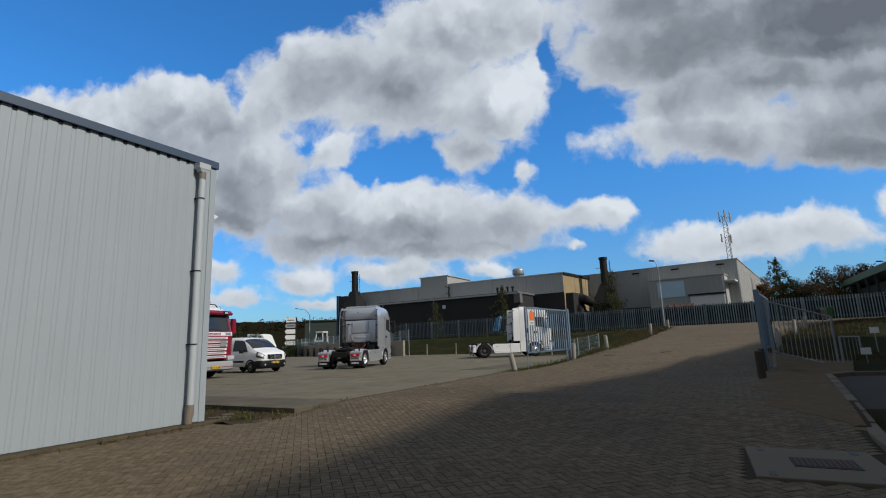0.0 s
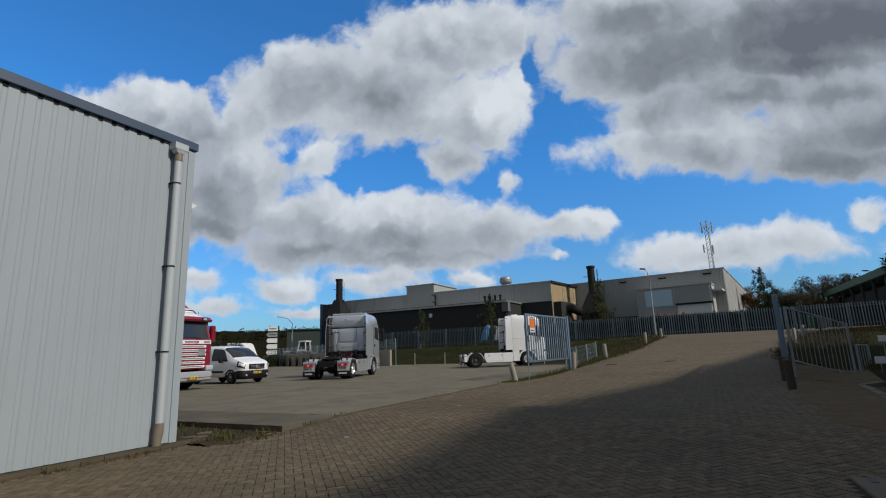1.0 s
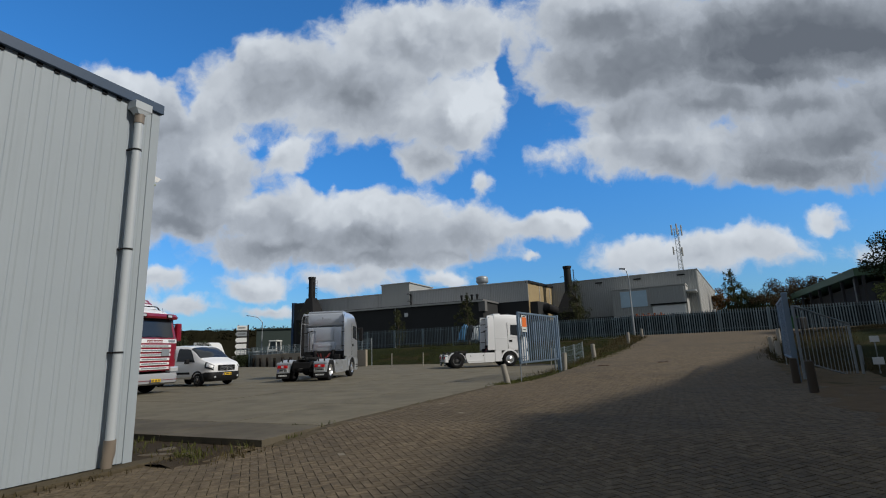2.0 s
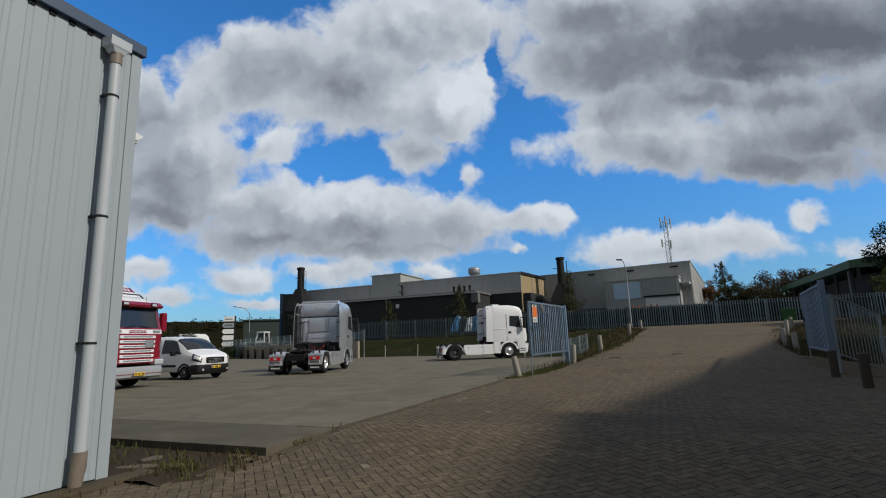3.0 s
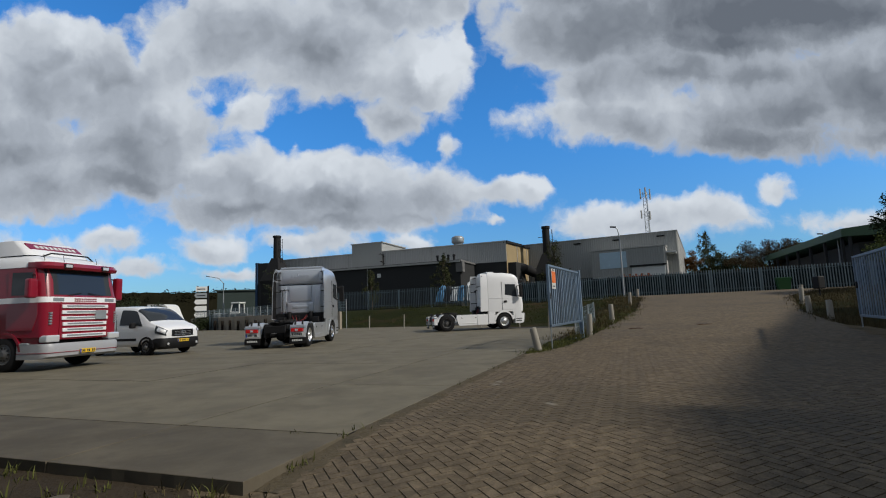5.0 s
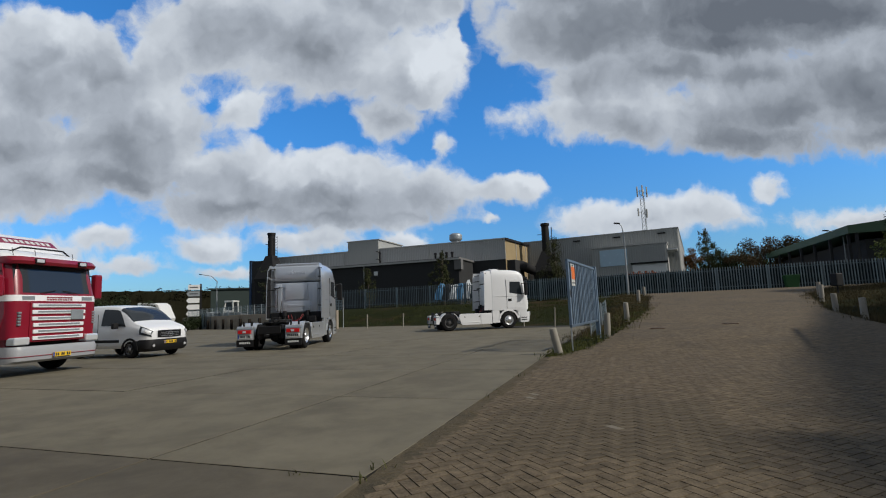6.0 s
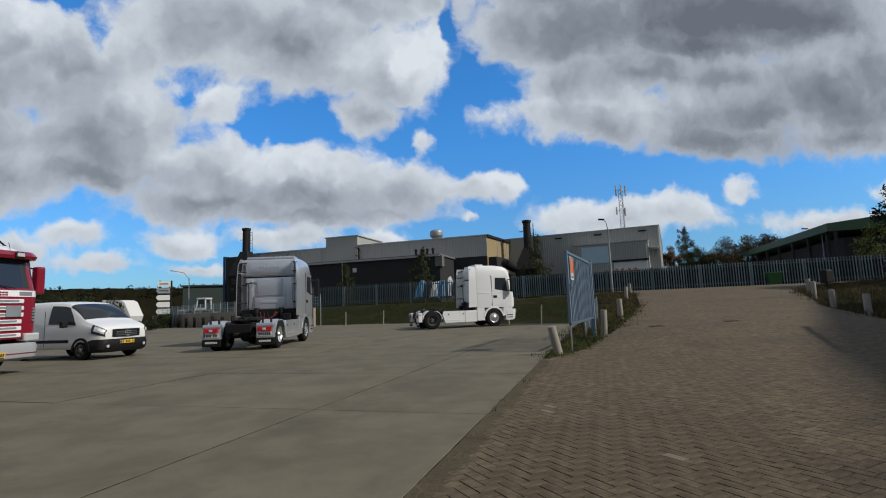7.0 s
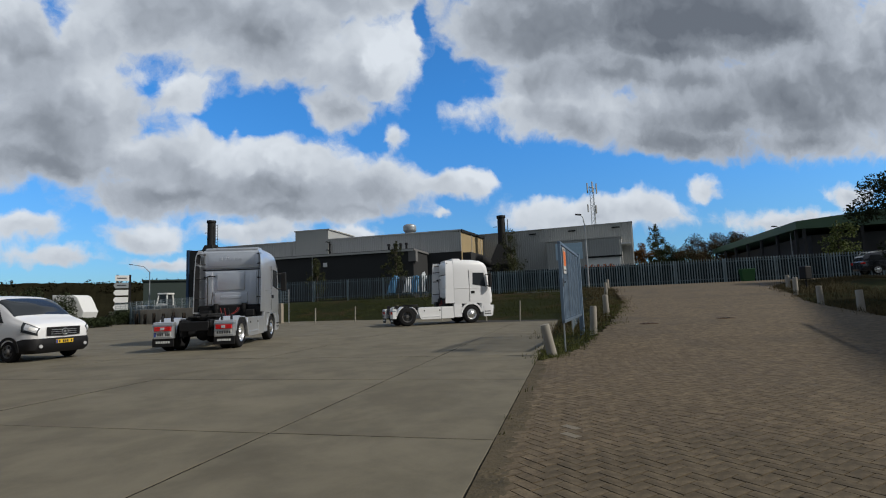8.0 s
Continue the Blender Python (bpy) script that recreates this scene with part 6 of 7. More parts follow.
# yard fence between gate and bank: thin posts with wire
def wire_fence():
    t = thing("wire_fence", Matrix(), "low wire mesh fence with thin posts along the ramp verge", "fence")
    pts = [(-5.3, 25.2), (-5.2, 27.0), (-5.05, 28.8), (-4.9, 30.6)]
    for k, (v, u) in enumerate(pts):
        z = ground_z(v, u) - 0.1
        bm = bmesh.new()
        p = at(v, u)
        tube(bm, [(p.x, p.y, z - 0.2), (p.x, p.y, z + 1.15)], 0.03, 6)
        part("post", bm, M["galv"], t)
        if k:
            a, b = at(*pts[k - 1]), p
            za = ground_z(*pts[k - 1]) - 0.1
            bm = bmesh.new()
            for h in (0.15, 0.4, 0.65, 0.9, 1.1):
                tube(bm, [(a.x, a.y, za + h), (b.x, b.y, z + h)], 0.005, 4)
            n = 24
            for j in range(1, n):
                f = j / n
                q = a.lerp(b, f)
                zz = za + (z - za) * f
                tube(bm, [(q.x, q.y, zz + 0.1), (q.x, q.y, zz + 1.12)], 0.003, 3)
            part("wire_panel", bm, M["fence"], t)
    return t


wire_fence()


def manhole():
    t = thing("drain_cover", grid_pose(2.45, 6.5, ground_z(2.45, 6.5) + 0.0, 3), "pale concrete drain cover slab with slotted iron grate", "drain")
    bm = bmesh.new()
    box(bm, -0.56, 0.56, -0.68, 0.68, -0.12, 0.022, 0.012, 2)
    part("slab", bm, M["kerb"], t)
    bm = bmesh.new()
    box(bm, -0.20, 0.34, -0.22, 0.20, 0.0, 0.027, 0.003, 1)
    grate = part("grate", bm, M["dark_steel"], t, "dark iron grate")
    for k in range(11):
        bm = bmesh.new()
        box(bm, -0.17 + 0.045 * k, -0.15 + 0.045 * k, -0.19, 0.17, 0.026, 0.033)
        part("grate_bar", bm, M["rust"], grate)
    for x, y in ((-0.42, -0.55), (-0.42, 0.55), (0.42, -0.55), (0.42, 0.55)):
        bm = bmesh.new()
        box(bm, x - 0.03, x + 0.03, y - 0.07, y + 0.07, 0.019, 0.026)
        part("lifting_slot", bm, M["ink"], t)


manhole()
for v, u in ((-3.1, 24.3), (-0.75, 25.2)):
    t = thing("drain_cover", grid_pose(v, u, ground_z(v, u), 12), "small dark iron drain cover set in the ramp", "drain", group="drain covers in the ramp")
    bm = bmesh.new()
    box(bm, -0.24, 0.24, -0.17, 0.17, -0.06, 0.006, 0.004, 1)
    rim = part("rim", bm, M["rust"], t)
    for k in range(5):
        bm = bmesh.new()
        box(bm, -0.19, 0.19, -0.13 + 0.06 * k, -0.10 + 0.06 * k, 0.005, 0.010)
        part("grate_bar", bm, M["dark_steel"], t)
for v, u, h, turn in ((2.45, 15.6, 0.70, 8), (2.62, 18.3, 0.66, 20)):
    bm = bmesh.new()
    loft(bm, [[Vector((r * math.cos(2 * math.pi * k / 14), r * math.sin(2 * math.pi * k / 14), z)) for k in range(14)] for z, r in ((-0.3, 0.095), (h * 0.6, 0.092), (h - 0.02, 0.088), (h, 0.07))])
    ob = finish("stop_post", bm, M["dark_wood"], smooth=True)
    ob.matrix_world = grid_pose(v, u, ground_z(v, u), turn) @ pose(0, 0, 0, 2, -1.5, 0)
    tagged(ob, "dark weathered timber stop post below the gate", "post", group="stop posts at the gate")


def kerbs():
    t = thing("kerb", Matrix(), "worn concrete kerb stones along the paving edge", "kerb", kind="structure")
    line = [(3.2, -8), (3.25, 8), (3.75, 14), (3.95, 16.6), (4.5, 17.4), (7.5, 17.9)]
    pts = [at(v, u, ground_z(v, u)) for v, u in line]
    for a, b in zip(pts, pts[1:]):
        d = b - a
        n = max(1, round(d.length))
        ang = math.degrees(math.atan2(d.y, d.x))
        for k in range(n):
            bm = bmesh.new()
            L = d.length / n
            box(bm, 0.006, L - 0.006, -0.08, 0.08, -0.18, 0.045 + random.uniform(-0.01, 0.01), 0.018, 2)
            part("kerb_stone", bm, M["kerb"], t, local=Matrix.Translation(a + d * k / n) @ pose(0, 0, 0, 0, 0, ang))
    # border course along the yard slab
    bm = bmesh.new()
    rows = []
    for j in range(262):
        u = 7.95 + 0.04 * j
        row = []
        for i in range(10):
            v = SLAB_EDGE + 0.004 + 0.030 * i + (random.uniform(-0.014, 0.014) if i else 0)
            lump = 0.5 + 0.5 * math.sin(3.1 * u + 1.7 * math.sin(5.3 * u) + 9 * v)
            row.append(bm.verts.new(at(v, u, ground_z(v, u) - 0.004 + 0.012 * lump * random.random() + 0.004 * random.random() - (0.0, 0.004, 0.014)[max(0, i - 7)])))
        rows.append(row)
    for a, b in zip(rows, rows[1:]):
        for j in range(9):
            bm.faces.new((a[j], a[j + 1], b[j + 1], b[j]))
    tagged(finish("rubble_border", bm, M["rubble"]), "broken mortar strip between slab and brick paving", "ground", kind="structure")


random.seed(8)
kerbs()
KERB_LINE = [(-8, 3.2), (8, 3.25), (14, 3.75), (16.6, 3.95), (17.4, 4.5)]


def ragged_sheet(name, u0, u1, left, right, lift, mat, label):
    """Thin uneven layer of earth between two edges, feathered at its left edge."""
    bm = bmesh.new()
    rows = []
    n = round((u1 - u0) / 0.12)
    for j in range(n + 1):
        u = u0 + (u1 - u0) * j / n
        a, b = left(u), right(u)
        row = []
        for i in range(19):
            v = a + (b - a) * i / 18
            lump = noise.noise(Vector((v * 2.2, u * 2.2, 1.0))) + 0.5 * noise.noise(Vector((v * 7, u * 7, 2.0)))
            row.append(bm.verts.new(at(v, u, ground_z(v, u) + lift + 0.022 * lump - (0.03 if i == 0 else 0.008 if i == 1 else 0.0))))
        rows.append(row)
    for a, b in zip(rows, rows[1:]):
        for j in range(18):
            bm.faces.new((a[j], a[j + 1], b[j + 1], b[j]))
    return tagged(finish(name, bm, mat, smooth=True), label, "ground", kind="structure")


ragged_sheet("soil_drift", 8.6, 18.4, lambda u: interp(KERB_LINE, u) - (1.15 + 0.045 * (u - 8)) * min(1, (u - 8.4) / 1.6) - 0.5 * noise.noise(Vector((0, u * 0.8, 3))) - 0.2 * noise.noise(Vector((0, u * 3.1, 5))),
             lambda u: interp(KERB_LINE, u) - 0.06, 0.010, M["soil"], "dark earth drifted over the paving beside the kerb")
ragged_sheet("dirt_bank", 17.3, 23.6, lambda u: interp(RAMP_RIGHT, u) - 0.35 - 0.25 * noise.noise(Vector((0, u * 1.1, 8))),
             lambda u: 4.6 + 0.16 * (u - 17.3), 0.012, M["soil_dry"], "bare brown earth bank below the railing")
bm = bmesh.new()
edge = [(3.3, -14), (3.25, 8), (3.75, 14), (3.9, 16.4), (4.5, 17.2), (7.4, 17.6)]
rows = [[bm.verts.new(at(v, u, -0.06 if u > 12 else -0.20)), bm.verts.new(at(60, u, -0.06 if u > 12 else -0.20))] for v, u in edge]
for a, b in zip(rows, rows[1:]):
    bm.faces.new((a[0], a[1], b[1], b[0]))
tagged(finish("side_road", bm, M["asphalt"]), "dark asphalt side road", "road", kind="structure")
bm = bmesh.new()
rows = [[bm.verts.new(at(v, u, ground_z(v, u) - 0.03)) for v in (8, 12, 20, 30, 60)] for u in (49.5, 52, 56)]
for a, b in zip(rows, rows[1:]):
    for j in range(4):
        bm.faces.new((a[j], a[j + 1], b[j + 1], b[j]))
tagged(finish("upper_road", bm, M["asphalt"]), "grey asphalt road behind the verge", "road", kind="structure")


def street_lamp(p, base, top, arm, label, r=0.07):
    t = thing("street_lamp", Matrix.Translation((p[0], p[1], base)), label, "street lamp", group="street lamps")
    h = top - base
    ax, ay = arm
    bm = bmesh.new()
    tube(bm, [(0, 0, -0.3), (0, 0, h * 0.55), (0, 0, h * 0.86), (ax * 0.35, ay * 0.35, h * 0.965), (ax, ay, h)], [r * 1.2, r, r * 0.8, r * 0.6, r * 0.5], 10)
    part("pole", bm, M["galv"], t, smooth=True)
    bm = bmesh.new()
    d = Vector((ax, ay, 0)).normalized()
    ang = math.degrees(math.atan2(d.y, d.x))
    box(bm, -0.10, 0.44, -0.10, 0.10, -0.06, 0.07, 0.035, 3, m=Matrix.Translation((ax, ay, h)) @ pose(0, 0, 0, 0, -6, ang))
    part("lantern", bm, M["dark_steel"], t, "dark lantern head", smooth=True)
    return t


street_lamp((23.9, 48.7), 1.95, 8.55, (-0.32, 0.12), "galvanised street lamp with curved arm at the fence")
street_lamp((-25.2, 104.0), 0.0, 9.4, (-2.6, -0.2), "tall grey street lamp with long arm", 0.11)
street_lamp((50.3, 50.8), 2.0, 8.0, (-1.2, 0.6), "grey street lamp behind the fence")


def mast():
    t = thing("radio_mast", Matrix.Translation((106.0, 173.0, 0)), "slender lattice radio mast with aerials", "mast")
    H, w = 43.0, 1.05
    corners = [(w * math.cos(a), w * math.sin(a)) for a in (0.3, 0.3 + 2.094, 0.3 + 4.189)]
    for x, y in corners:
        bm = bmesh.new()
        tube(bm, [(x, y, 0), (x * 0.8, y * 0.8, H)], 0.11, 5)
        part("leg", bm, M["galv"], t)
    bm = bmesh.new()
    for k in range(30):
        z0, z1 = H * k / 30, H * (k + 1) / 30
        for i in range(3):
            (x0, y0), (x1, y1) = corners[i], corners[(i + 1) % 3]
            tube(bm, [(x0 * 0.9, y0 * 0.9, z0), (x1 * 0.9, y1 * 0.9, z1)], 0.06, 4)
    tagged(part("lattice", bm, M["galv"], t), kind="stuff")
    for k, (z, h) in enumerate(((40.0, 4.0), (40.5, 4.0), (40.0, 4.2), (32.5, 3.0), (33.0, 3.0), (32.0, 3.2))):
        a = 2.1 * k + (0.5 if k > 2 else 0)
        x, y = 1.9 * math.cos(a), 1.9 * math.sin(a)
        bm = bmesh.new()
        box(bm, x - 0.22, x + 0.22, y - 0.18, y + 0.18, z, z + h, 0.05, 1)
        tube(bm, [(0, 0, z + h / 2), (x, y, z + h / 2)], 0.07, 4)
        part("aerial", bm, M["hall_light"], t)


mast()


def totem():
    p = (-24.1, 87.0)
    t = thing("sign_totem", Matrix.Translation((p[0], p[1], 0)) @ pose(0, 0, 0, 0, 0, 15), "roadside sign with stacked white arrow boards", "sign")
    for x in (0.92, -0.55):
        bm = bmesh.new()
        box(bm, x - 0.12, x + 0.12, 0.02, 0.14, 0, 6.6)
        part("post", bm, M["black"], t, "black sign post")
    for k in range(5):
        z = 5.75 - 0.98 * k
        bm = bmesh.new()
        if k == 0:
            extrude_profile(bm, [(-0.02, z), (-0.02, z + 0.75), (0.02, z + 0.75), (0.02, z)], -0.8, 0.8)
        else:
            vs = [(-1.0, z + 0.38), (-0.75, z), (0.75, z), (0.75, z + 0.74), (-0.75, z + 0.74)]
            a = [bm.verts.new((x, -0.03, zz)) for x, zz in vs]
            b = [bm.verts.new((x, 0.015, zz)) for x, zz in vs]
            bm.faces.new(a)
            bm.faces.new(b[::-1])
            for j in range(5):
                bm.faces.new((a[j], a[(j + 1) % 5], b[(j + 1) % 5], b[j]))
        board = part("sign_board", bm, M["white"] if k != 1 else M["galv"], t, "white arrow board" if k else "white name board")
        if k < 2:
            bm = bmesh.new()
            box(bm, -0.6, 0.5, -0.042, -0.034, z + 0.30, z + 0.44)
            part("bars", bm, M["ink"], board)


totem()


def yard_wall():
    a, b = at(-28.2, 44.68), at(-64.0, 61.2)
    d = b - a
    ang = math.degrees(math.atan2(d.y, d.x))
    t = thing("boundary_wall", Matrix.Translation(a) @ pose(0, 0, 0, 0, 0, ang), "low stained concrete boundary wall behind the yard", "wall")
    n = 10
    L = d.length / n
    for k in range(n):
        bm = bmesh.new()
        box(bm, k * L + 0.01, (k + 1) * L - 0.01, -0.12, 0.12, -0.3, 1.62 + 0.02 * (k % 3), 0.03, 2)
        part("wall_panel", bm, M["wall_brown"], t)
    for k in range(16):
        bm = bmesh.new()
        x = 1.93 + 2.45 * k
        box(bm, x - 0.13, x + 0.13, 0.4, 0.66, -0.2, 1.15 + 0.06 * (k % 2), 0.02, 1)
        ob = finish("stub_post", bm, M["tarred_wood"])
        ob.matrix_world = t.matrix_world.copy()
        tagged(ob, "short dark timber post before the concrete wall", "post", group="timber posts along the wall")
    # light mesh fence on top
    f = thing("mesh_fence", t.matrix_world.copy(), "pale galvanised mesh fence behind the boundary wall", "fence")
    for k in range(23):
        bm = bmesh.new()
        x = k * d.length / 22
        tube(bm, [(x, -0.6, 0), (x, -0.6, 2.75)], 0.04, 5)
        part("post", bm, M["galv"], f)
    bm = bmesh.new()
    for h in (1.75, 2.0, 2.25, 2.5, 2.7):
        tube(bm, [(0, -0.6, h), (d.length, -0.6, h)], 0.018, 4)
    x = 0.0
    while x < d.length:
        tube(bm, [(x, -0.6, 1.6), (x, -0.6, 2.7)], 0.012, 3)
        x += 0.25
    tagged(part("mesh", bm, M["fence"], f), kind="stuff")


M["tarred_wood"] = material("tarred_wood", (0.022, 0.017, 0.013), 0.9, spec=0.2, vary=0.3, scale=6, random_tint=0.3)
M["wall_brown"] = material("stained_wall", (0.31, 0.27, 0.215), 0.95, scale=0.7, vary=0.25, stain=(0.12, 0.10, 0.07), stain_amount=0.6, streaks=0.3)
yard_wall()
for k, (v, u) in enumerate(((-24.0, 42.4), (-20.6, 42.0), (-17.2, 41.6), (-13.8, 41.0), (-10.4, 38.8), (-8.2, 37.2))):
    bm = bmesh.new()
    z = ground_z(v, u) - 0.2
    tube(bm, [(0, 0, 0), (0, 0, 1.35)], 0.045, 8)
    ob = finish("marker_post", bm, M["bollard"])
    ob.matrix_world = Matrix.Translation(at(v, u, z)) @ pose(0, 0, 0, random.uniform(-3, 3), random.uniform(-3, 3), 0)
    tagged(ob, "thin pale concrete marker post in the grass bank", "post", group="marker posts along the bank")


def clutter():
    # caravan-like white trailer far behind the hedge
    t = thing("box_trailer", Matrix.Translation((-21.4, 69.2, 0.4)) @ pose(0, 0, 0, 0, 0, 75), "white box trailer with sloping nose", "trailer")
    bm = bmesh.new()
    extrude_profile(bm, [(0.2, 0.6), (0.0, 1.2), (0.7, 2.7), (1.1, 2.95), (3.2, 3.0), (3.2, 0.6)], -1.1, 1.1, 0.08)
    part("body", bm, M["white"], t)
    for s in (-1, 1):
        wheel(t, s * 1.0, 2.0, 0.4, 0.4, 0.22, 0.24, s, 0.03, M["galv"], False)
    # machine beyond the wall
    t = thing("loader", Matrix.Translation((-20.0, 92.0, 0)) @ pose(0, 0, 0, 0, 0, 70), "small white wheel loader parked behind the wall", "loader")
    bm = bmesh.new()
    extrude_profile(bm, [(-2.3, 0.9), (-2.3, 1.9), (-1.0, 2.25), (1.0, 2.1), (1.9, 1.5), (1.9, 0.9)], -0.95, 0.95, 0.10)
    part("body", bm, M["fac_roof"], t)
    bm = bmesh.new()
    for x in (-0.75, 0.75):
        tube(bm, [(x, -0.85, 2.1), (x * 0.92, -0.75, 3.9)], 0.11, 6)
        tube(bm, [(x, 0.85, 2.1), (x * 0.92, 0.45, 3.9)], 0.11, 6)
        box(bm, x - 0.08, x + 0.08, -0.85, 0.85, 2.1, 2.6, 0.03, 1)
    box(bm, -0.85, 0.85, -0.95, 0.65, 3.85, 4.1, 0.08, 2)
    part("cab_frame", bm, M["white"], t)
    bm = bmesh.new()
    box(bm, -0.68, 0.68, -0.72, 0.5, 2.15, 3.84)
    part("cab_glass", bm, M["glass_dark"], t)
    bm = bmesh.new()
    box(bm, -1.5, 1.5, 2.6, 3.4, 1.0, 2.4, 0.2, 2)
    tube(bm, [(0, 1.6, 1.8), (0, 2.9, 1.6)], 0.2, 6)
    part("bucket", bm, M["galv"], t)
    for s in (-1, 1):
        for y in (-1.5, 1.4):
            wheel(t, s * 1.2, y, 0.75, 0.75, 0.5, 0.4, s, 0.05, M["galv"], False)
    # far dark green shed
    t = thing("green_shed", Matrix.Translation((-31, 122, 0)) @ pose(0, 0, 0, 0, 0, 10), "long dark green steel shed in the distance", "shed")
    bm = bmesh.new()
    box(bm, 0, 20, 0, 10, 0, 7.6)
    part("wall", bm, M["green_wall"], t)
    bm = bmesh.new()
    box(bm, -0.3, 20.3, -0.3, 10.3, 7.6, 7.9)
    part("roof", bm, M["green_wall"], t)
    # bins and boxes near the road
    t = thing("waste_bin", Matrix.Translation(at(9.4, 55.6, ground_z(9.4, 55.6) - 0.05)) @ pose(0, 0, 0, 0, 0, -30), "green plastic waste container before the fence", "bin")
    bm = bmesh.new()
    loft(bm, [[Vector((sx * a, sy * b, z)) for sx, sy in ((-1, -1), (1, -1), (1, 1), (-1, 1))] for z, a, b in ((0.0, 0.42, 0.32), (1.0, 0.52, 0.42))])
    part("body", bm, M["bin_green"], t)
    bm = bmesh.new()
    box(bm, -0.56, 0.56, -0.45, 0.45, 1.0, 1.1, 0.03, 2)
    part("lid", bm, M["bin_green"], t)
    t = thing("litter_bin", Matrix.Translation(at(6.9, 38.6, ground_z(6.9, 38.6) - 0.05)), "black litter bin on a post beside the bollards", "bin")
    bm = bmesh.new()
    tube(bm, [(0, 0, -0.1), (0, 0, 0.6)], 0.04, 6)
    part("post", bm, M["dark_steel"], t)
    bm = bmesh.new()
    box(bm, -0.22, 0.22, -0.2, 0.2, 0.5, 1.2, 0.06, 2)
    part("body", bm, M["black"], t)
    # little white marker plates on stakes
    for v, u, z in ((6.17, 24.37, 0.24), (7.27, 28.22, 0.97)):
        t = thing("marker_plate", Matrix.Translation(at(v, u, 0.0)) @ pose(0, 0, 0, 0, 0, -30), "small white marker plate on a stake", "sign", group="white marker plates")
        bm = bmesh.new()
        tube(bm, [(0, 0, -0.2), (0, 0, z)], 0.02, 5)
        part("stake", bm, M["galv"], t)
        bm = bmesh.new()
        box(bm, -0.16, 0.16, -0.03, -0.01, z - 0.05, z + 0.2, 0.005, 1)
        part("plate", bm, M["white"], t)
    # orange machine parts and blue heap behind the fence
    t = thing("orange_machine", Matrix.Translation(at(-2.3, 60.0, 1.9)) @ pose(0, 0, 0, 0, 0, -30), "orange machine attachment behind the fence", "machine")
    bm = bmesh.new()
    box(bm, -1.5, 1.5, -0.5, 0.5, 2.0, 2.25, 0.05, 1)
    for k in range(5):
        box(bm, -1.4 + 0.6 * k, -1.2 + 0.6 * k, -0.5, 0.5, 2.25, 2.45)
    box(bm, -1.5, 1.5, -0.45, 0.45, 0.0, 2.0, 0.05, 1)
    part("body", bm, M["orange_rust"], t)
    t = thing("tarpaulin_heap", Matrix.Translation(at(-22.6, 62.0, 1.9)) @ pose(0, 0, 0, 0, 0, -30), "torn blue and white tarpaulins over a scrap heap behind the fence", "heap")
    rng = random.Random(9)
    for k in range(6):
        bm = bmesh.new()
        rows = []
        for j in range(9):
            rows.append([Vector((-2.6 + 0.85 * k + 0.17 * i, -1.2 + 0.3 * j, (2.35 + 0.9 * noise.noise(Vector((i * 0.45 + 3 * k, j * 0.5, 3))) + 0.35 * noise.noise(Vector((i * 1.3 + k, j * 1.3, 7)))) * (1 - (abs(j - 4) / 4.6) ** 2) * (1 - (abs(i - 4) / 5.2) ** 3))) for i in range(9)])
        loft(bm, rows, closed=False, caps=False)
        part("sheet", bm, M[("tarp_blue", "black", "tarp_white", "tarp_blue", "tarp_white", "black")[k]], t)


M["tarp_white"] = material("dirty_white_sheet", (0.40, 0.44, 0.46), 0.6, vary=0.3, scale=3)
M["orange_rust"] = material("orange_rust_paint", (0.42, 0.12, 0.035), 0.7, scale=2, vary=0.3)
clutter()
estate_car("estate_car", Matrix.Translation(at(15.9, 52.4, 2.05)) @ pose(0, 0, 0, 0, 0, -121), "paint_dark", "dark grey estate car on the upper road")


def right_hall():
    t = thing("open_hall", grid_pose(17.5, 66.0, 2.0), "open-sided hall with green roof edge and dark interior", "hall")
    # solid dark block: the shade inside the open hall is put into its colour
    bm = bmesh.new()
    box(bm, 1.5, 26, 0.5, 30, -2, 4.6)
    part("inner_wall", bm, M["fac_dark"], t)
    bm = bmesh.new()
    loft(bm, [[Vector(p) for p in ((-0.2, y, 5.2), (-0.2, y, 6.0), (13, y, 7.2), (26, y, 6.0), (26, y, 5.2))] for y in (-0.6, 30.0)])
    part("roof", bm, M["green_roof"], t, "green steel roof edge")
    for k in range(7):
        bm = bmesh.new()
        box(bm, 0.0, 0.25, 0.3 + 4.8 * k, 0.55 + 4.8 * k, -2, 5.2)
        part("column", bm, M["fac_dark"], t)
    for k in range(5):
        bm = bmesh.new()
        box(bm, 5.0 * k + 0.4, 5.0 * k + 0.65, -0.5, -0.25, -2, 5.2)
        part("column", bm, M["fac_dark"], t)
    bm = bmesh.new()
    box(bm, -6.5, -0.4, 2.0, 28.0, 2.0, 2.3)
    box(bm, -6.5, -6.2, 2.0, 28.0, -2.0, 2.0)
    part("side_canopy", bm, M["fac_clad"], t)


right_hall()

# unseen blocks behind the visitor's shoulder, added to cast shade over the paving
bm = bmesh.new()
box(bm, 0, 12, 12.0, 34, -0.5, 12.0, 0.05, 1)
ob = finish("neighbour_building", bm, M["fac_clad"])
ob.matrix_world = grid_pose(9.88, -0.32, 0, -14.6)
tagged(ob, "plain grey unseen building added to shade the paving", "building", kind="structure")
bm = bmesh.new()
box(bm, 0, 12, -24, 11.0, -0.5, 12.0, 0.05, 1)
ob = finish("neighbour_building", bm, M["fac_clad"])
ob.matrix_world = grid_pose(13.2, 0, 0, 5.0)
tagged(ob, "plain grey unseen building added to shade the paving", "building", kind="structure")
bm = bmesh.new()
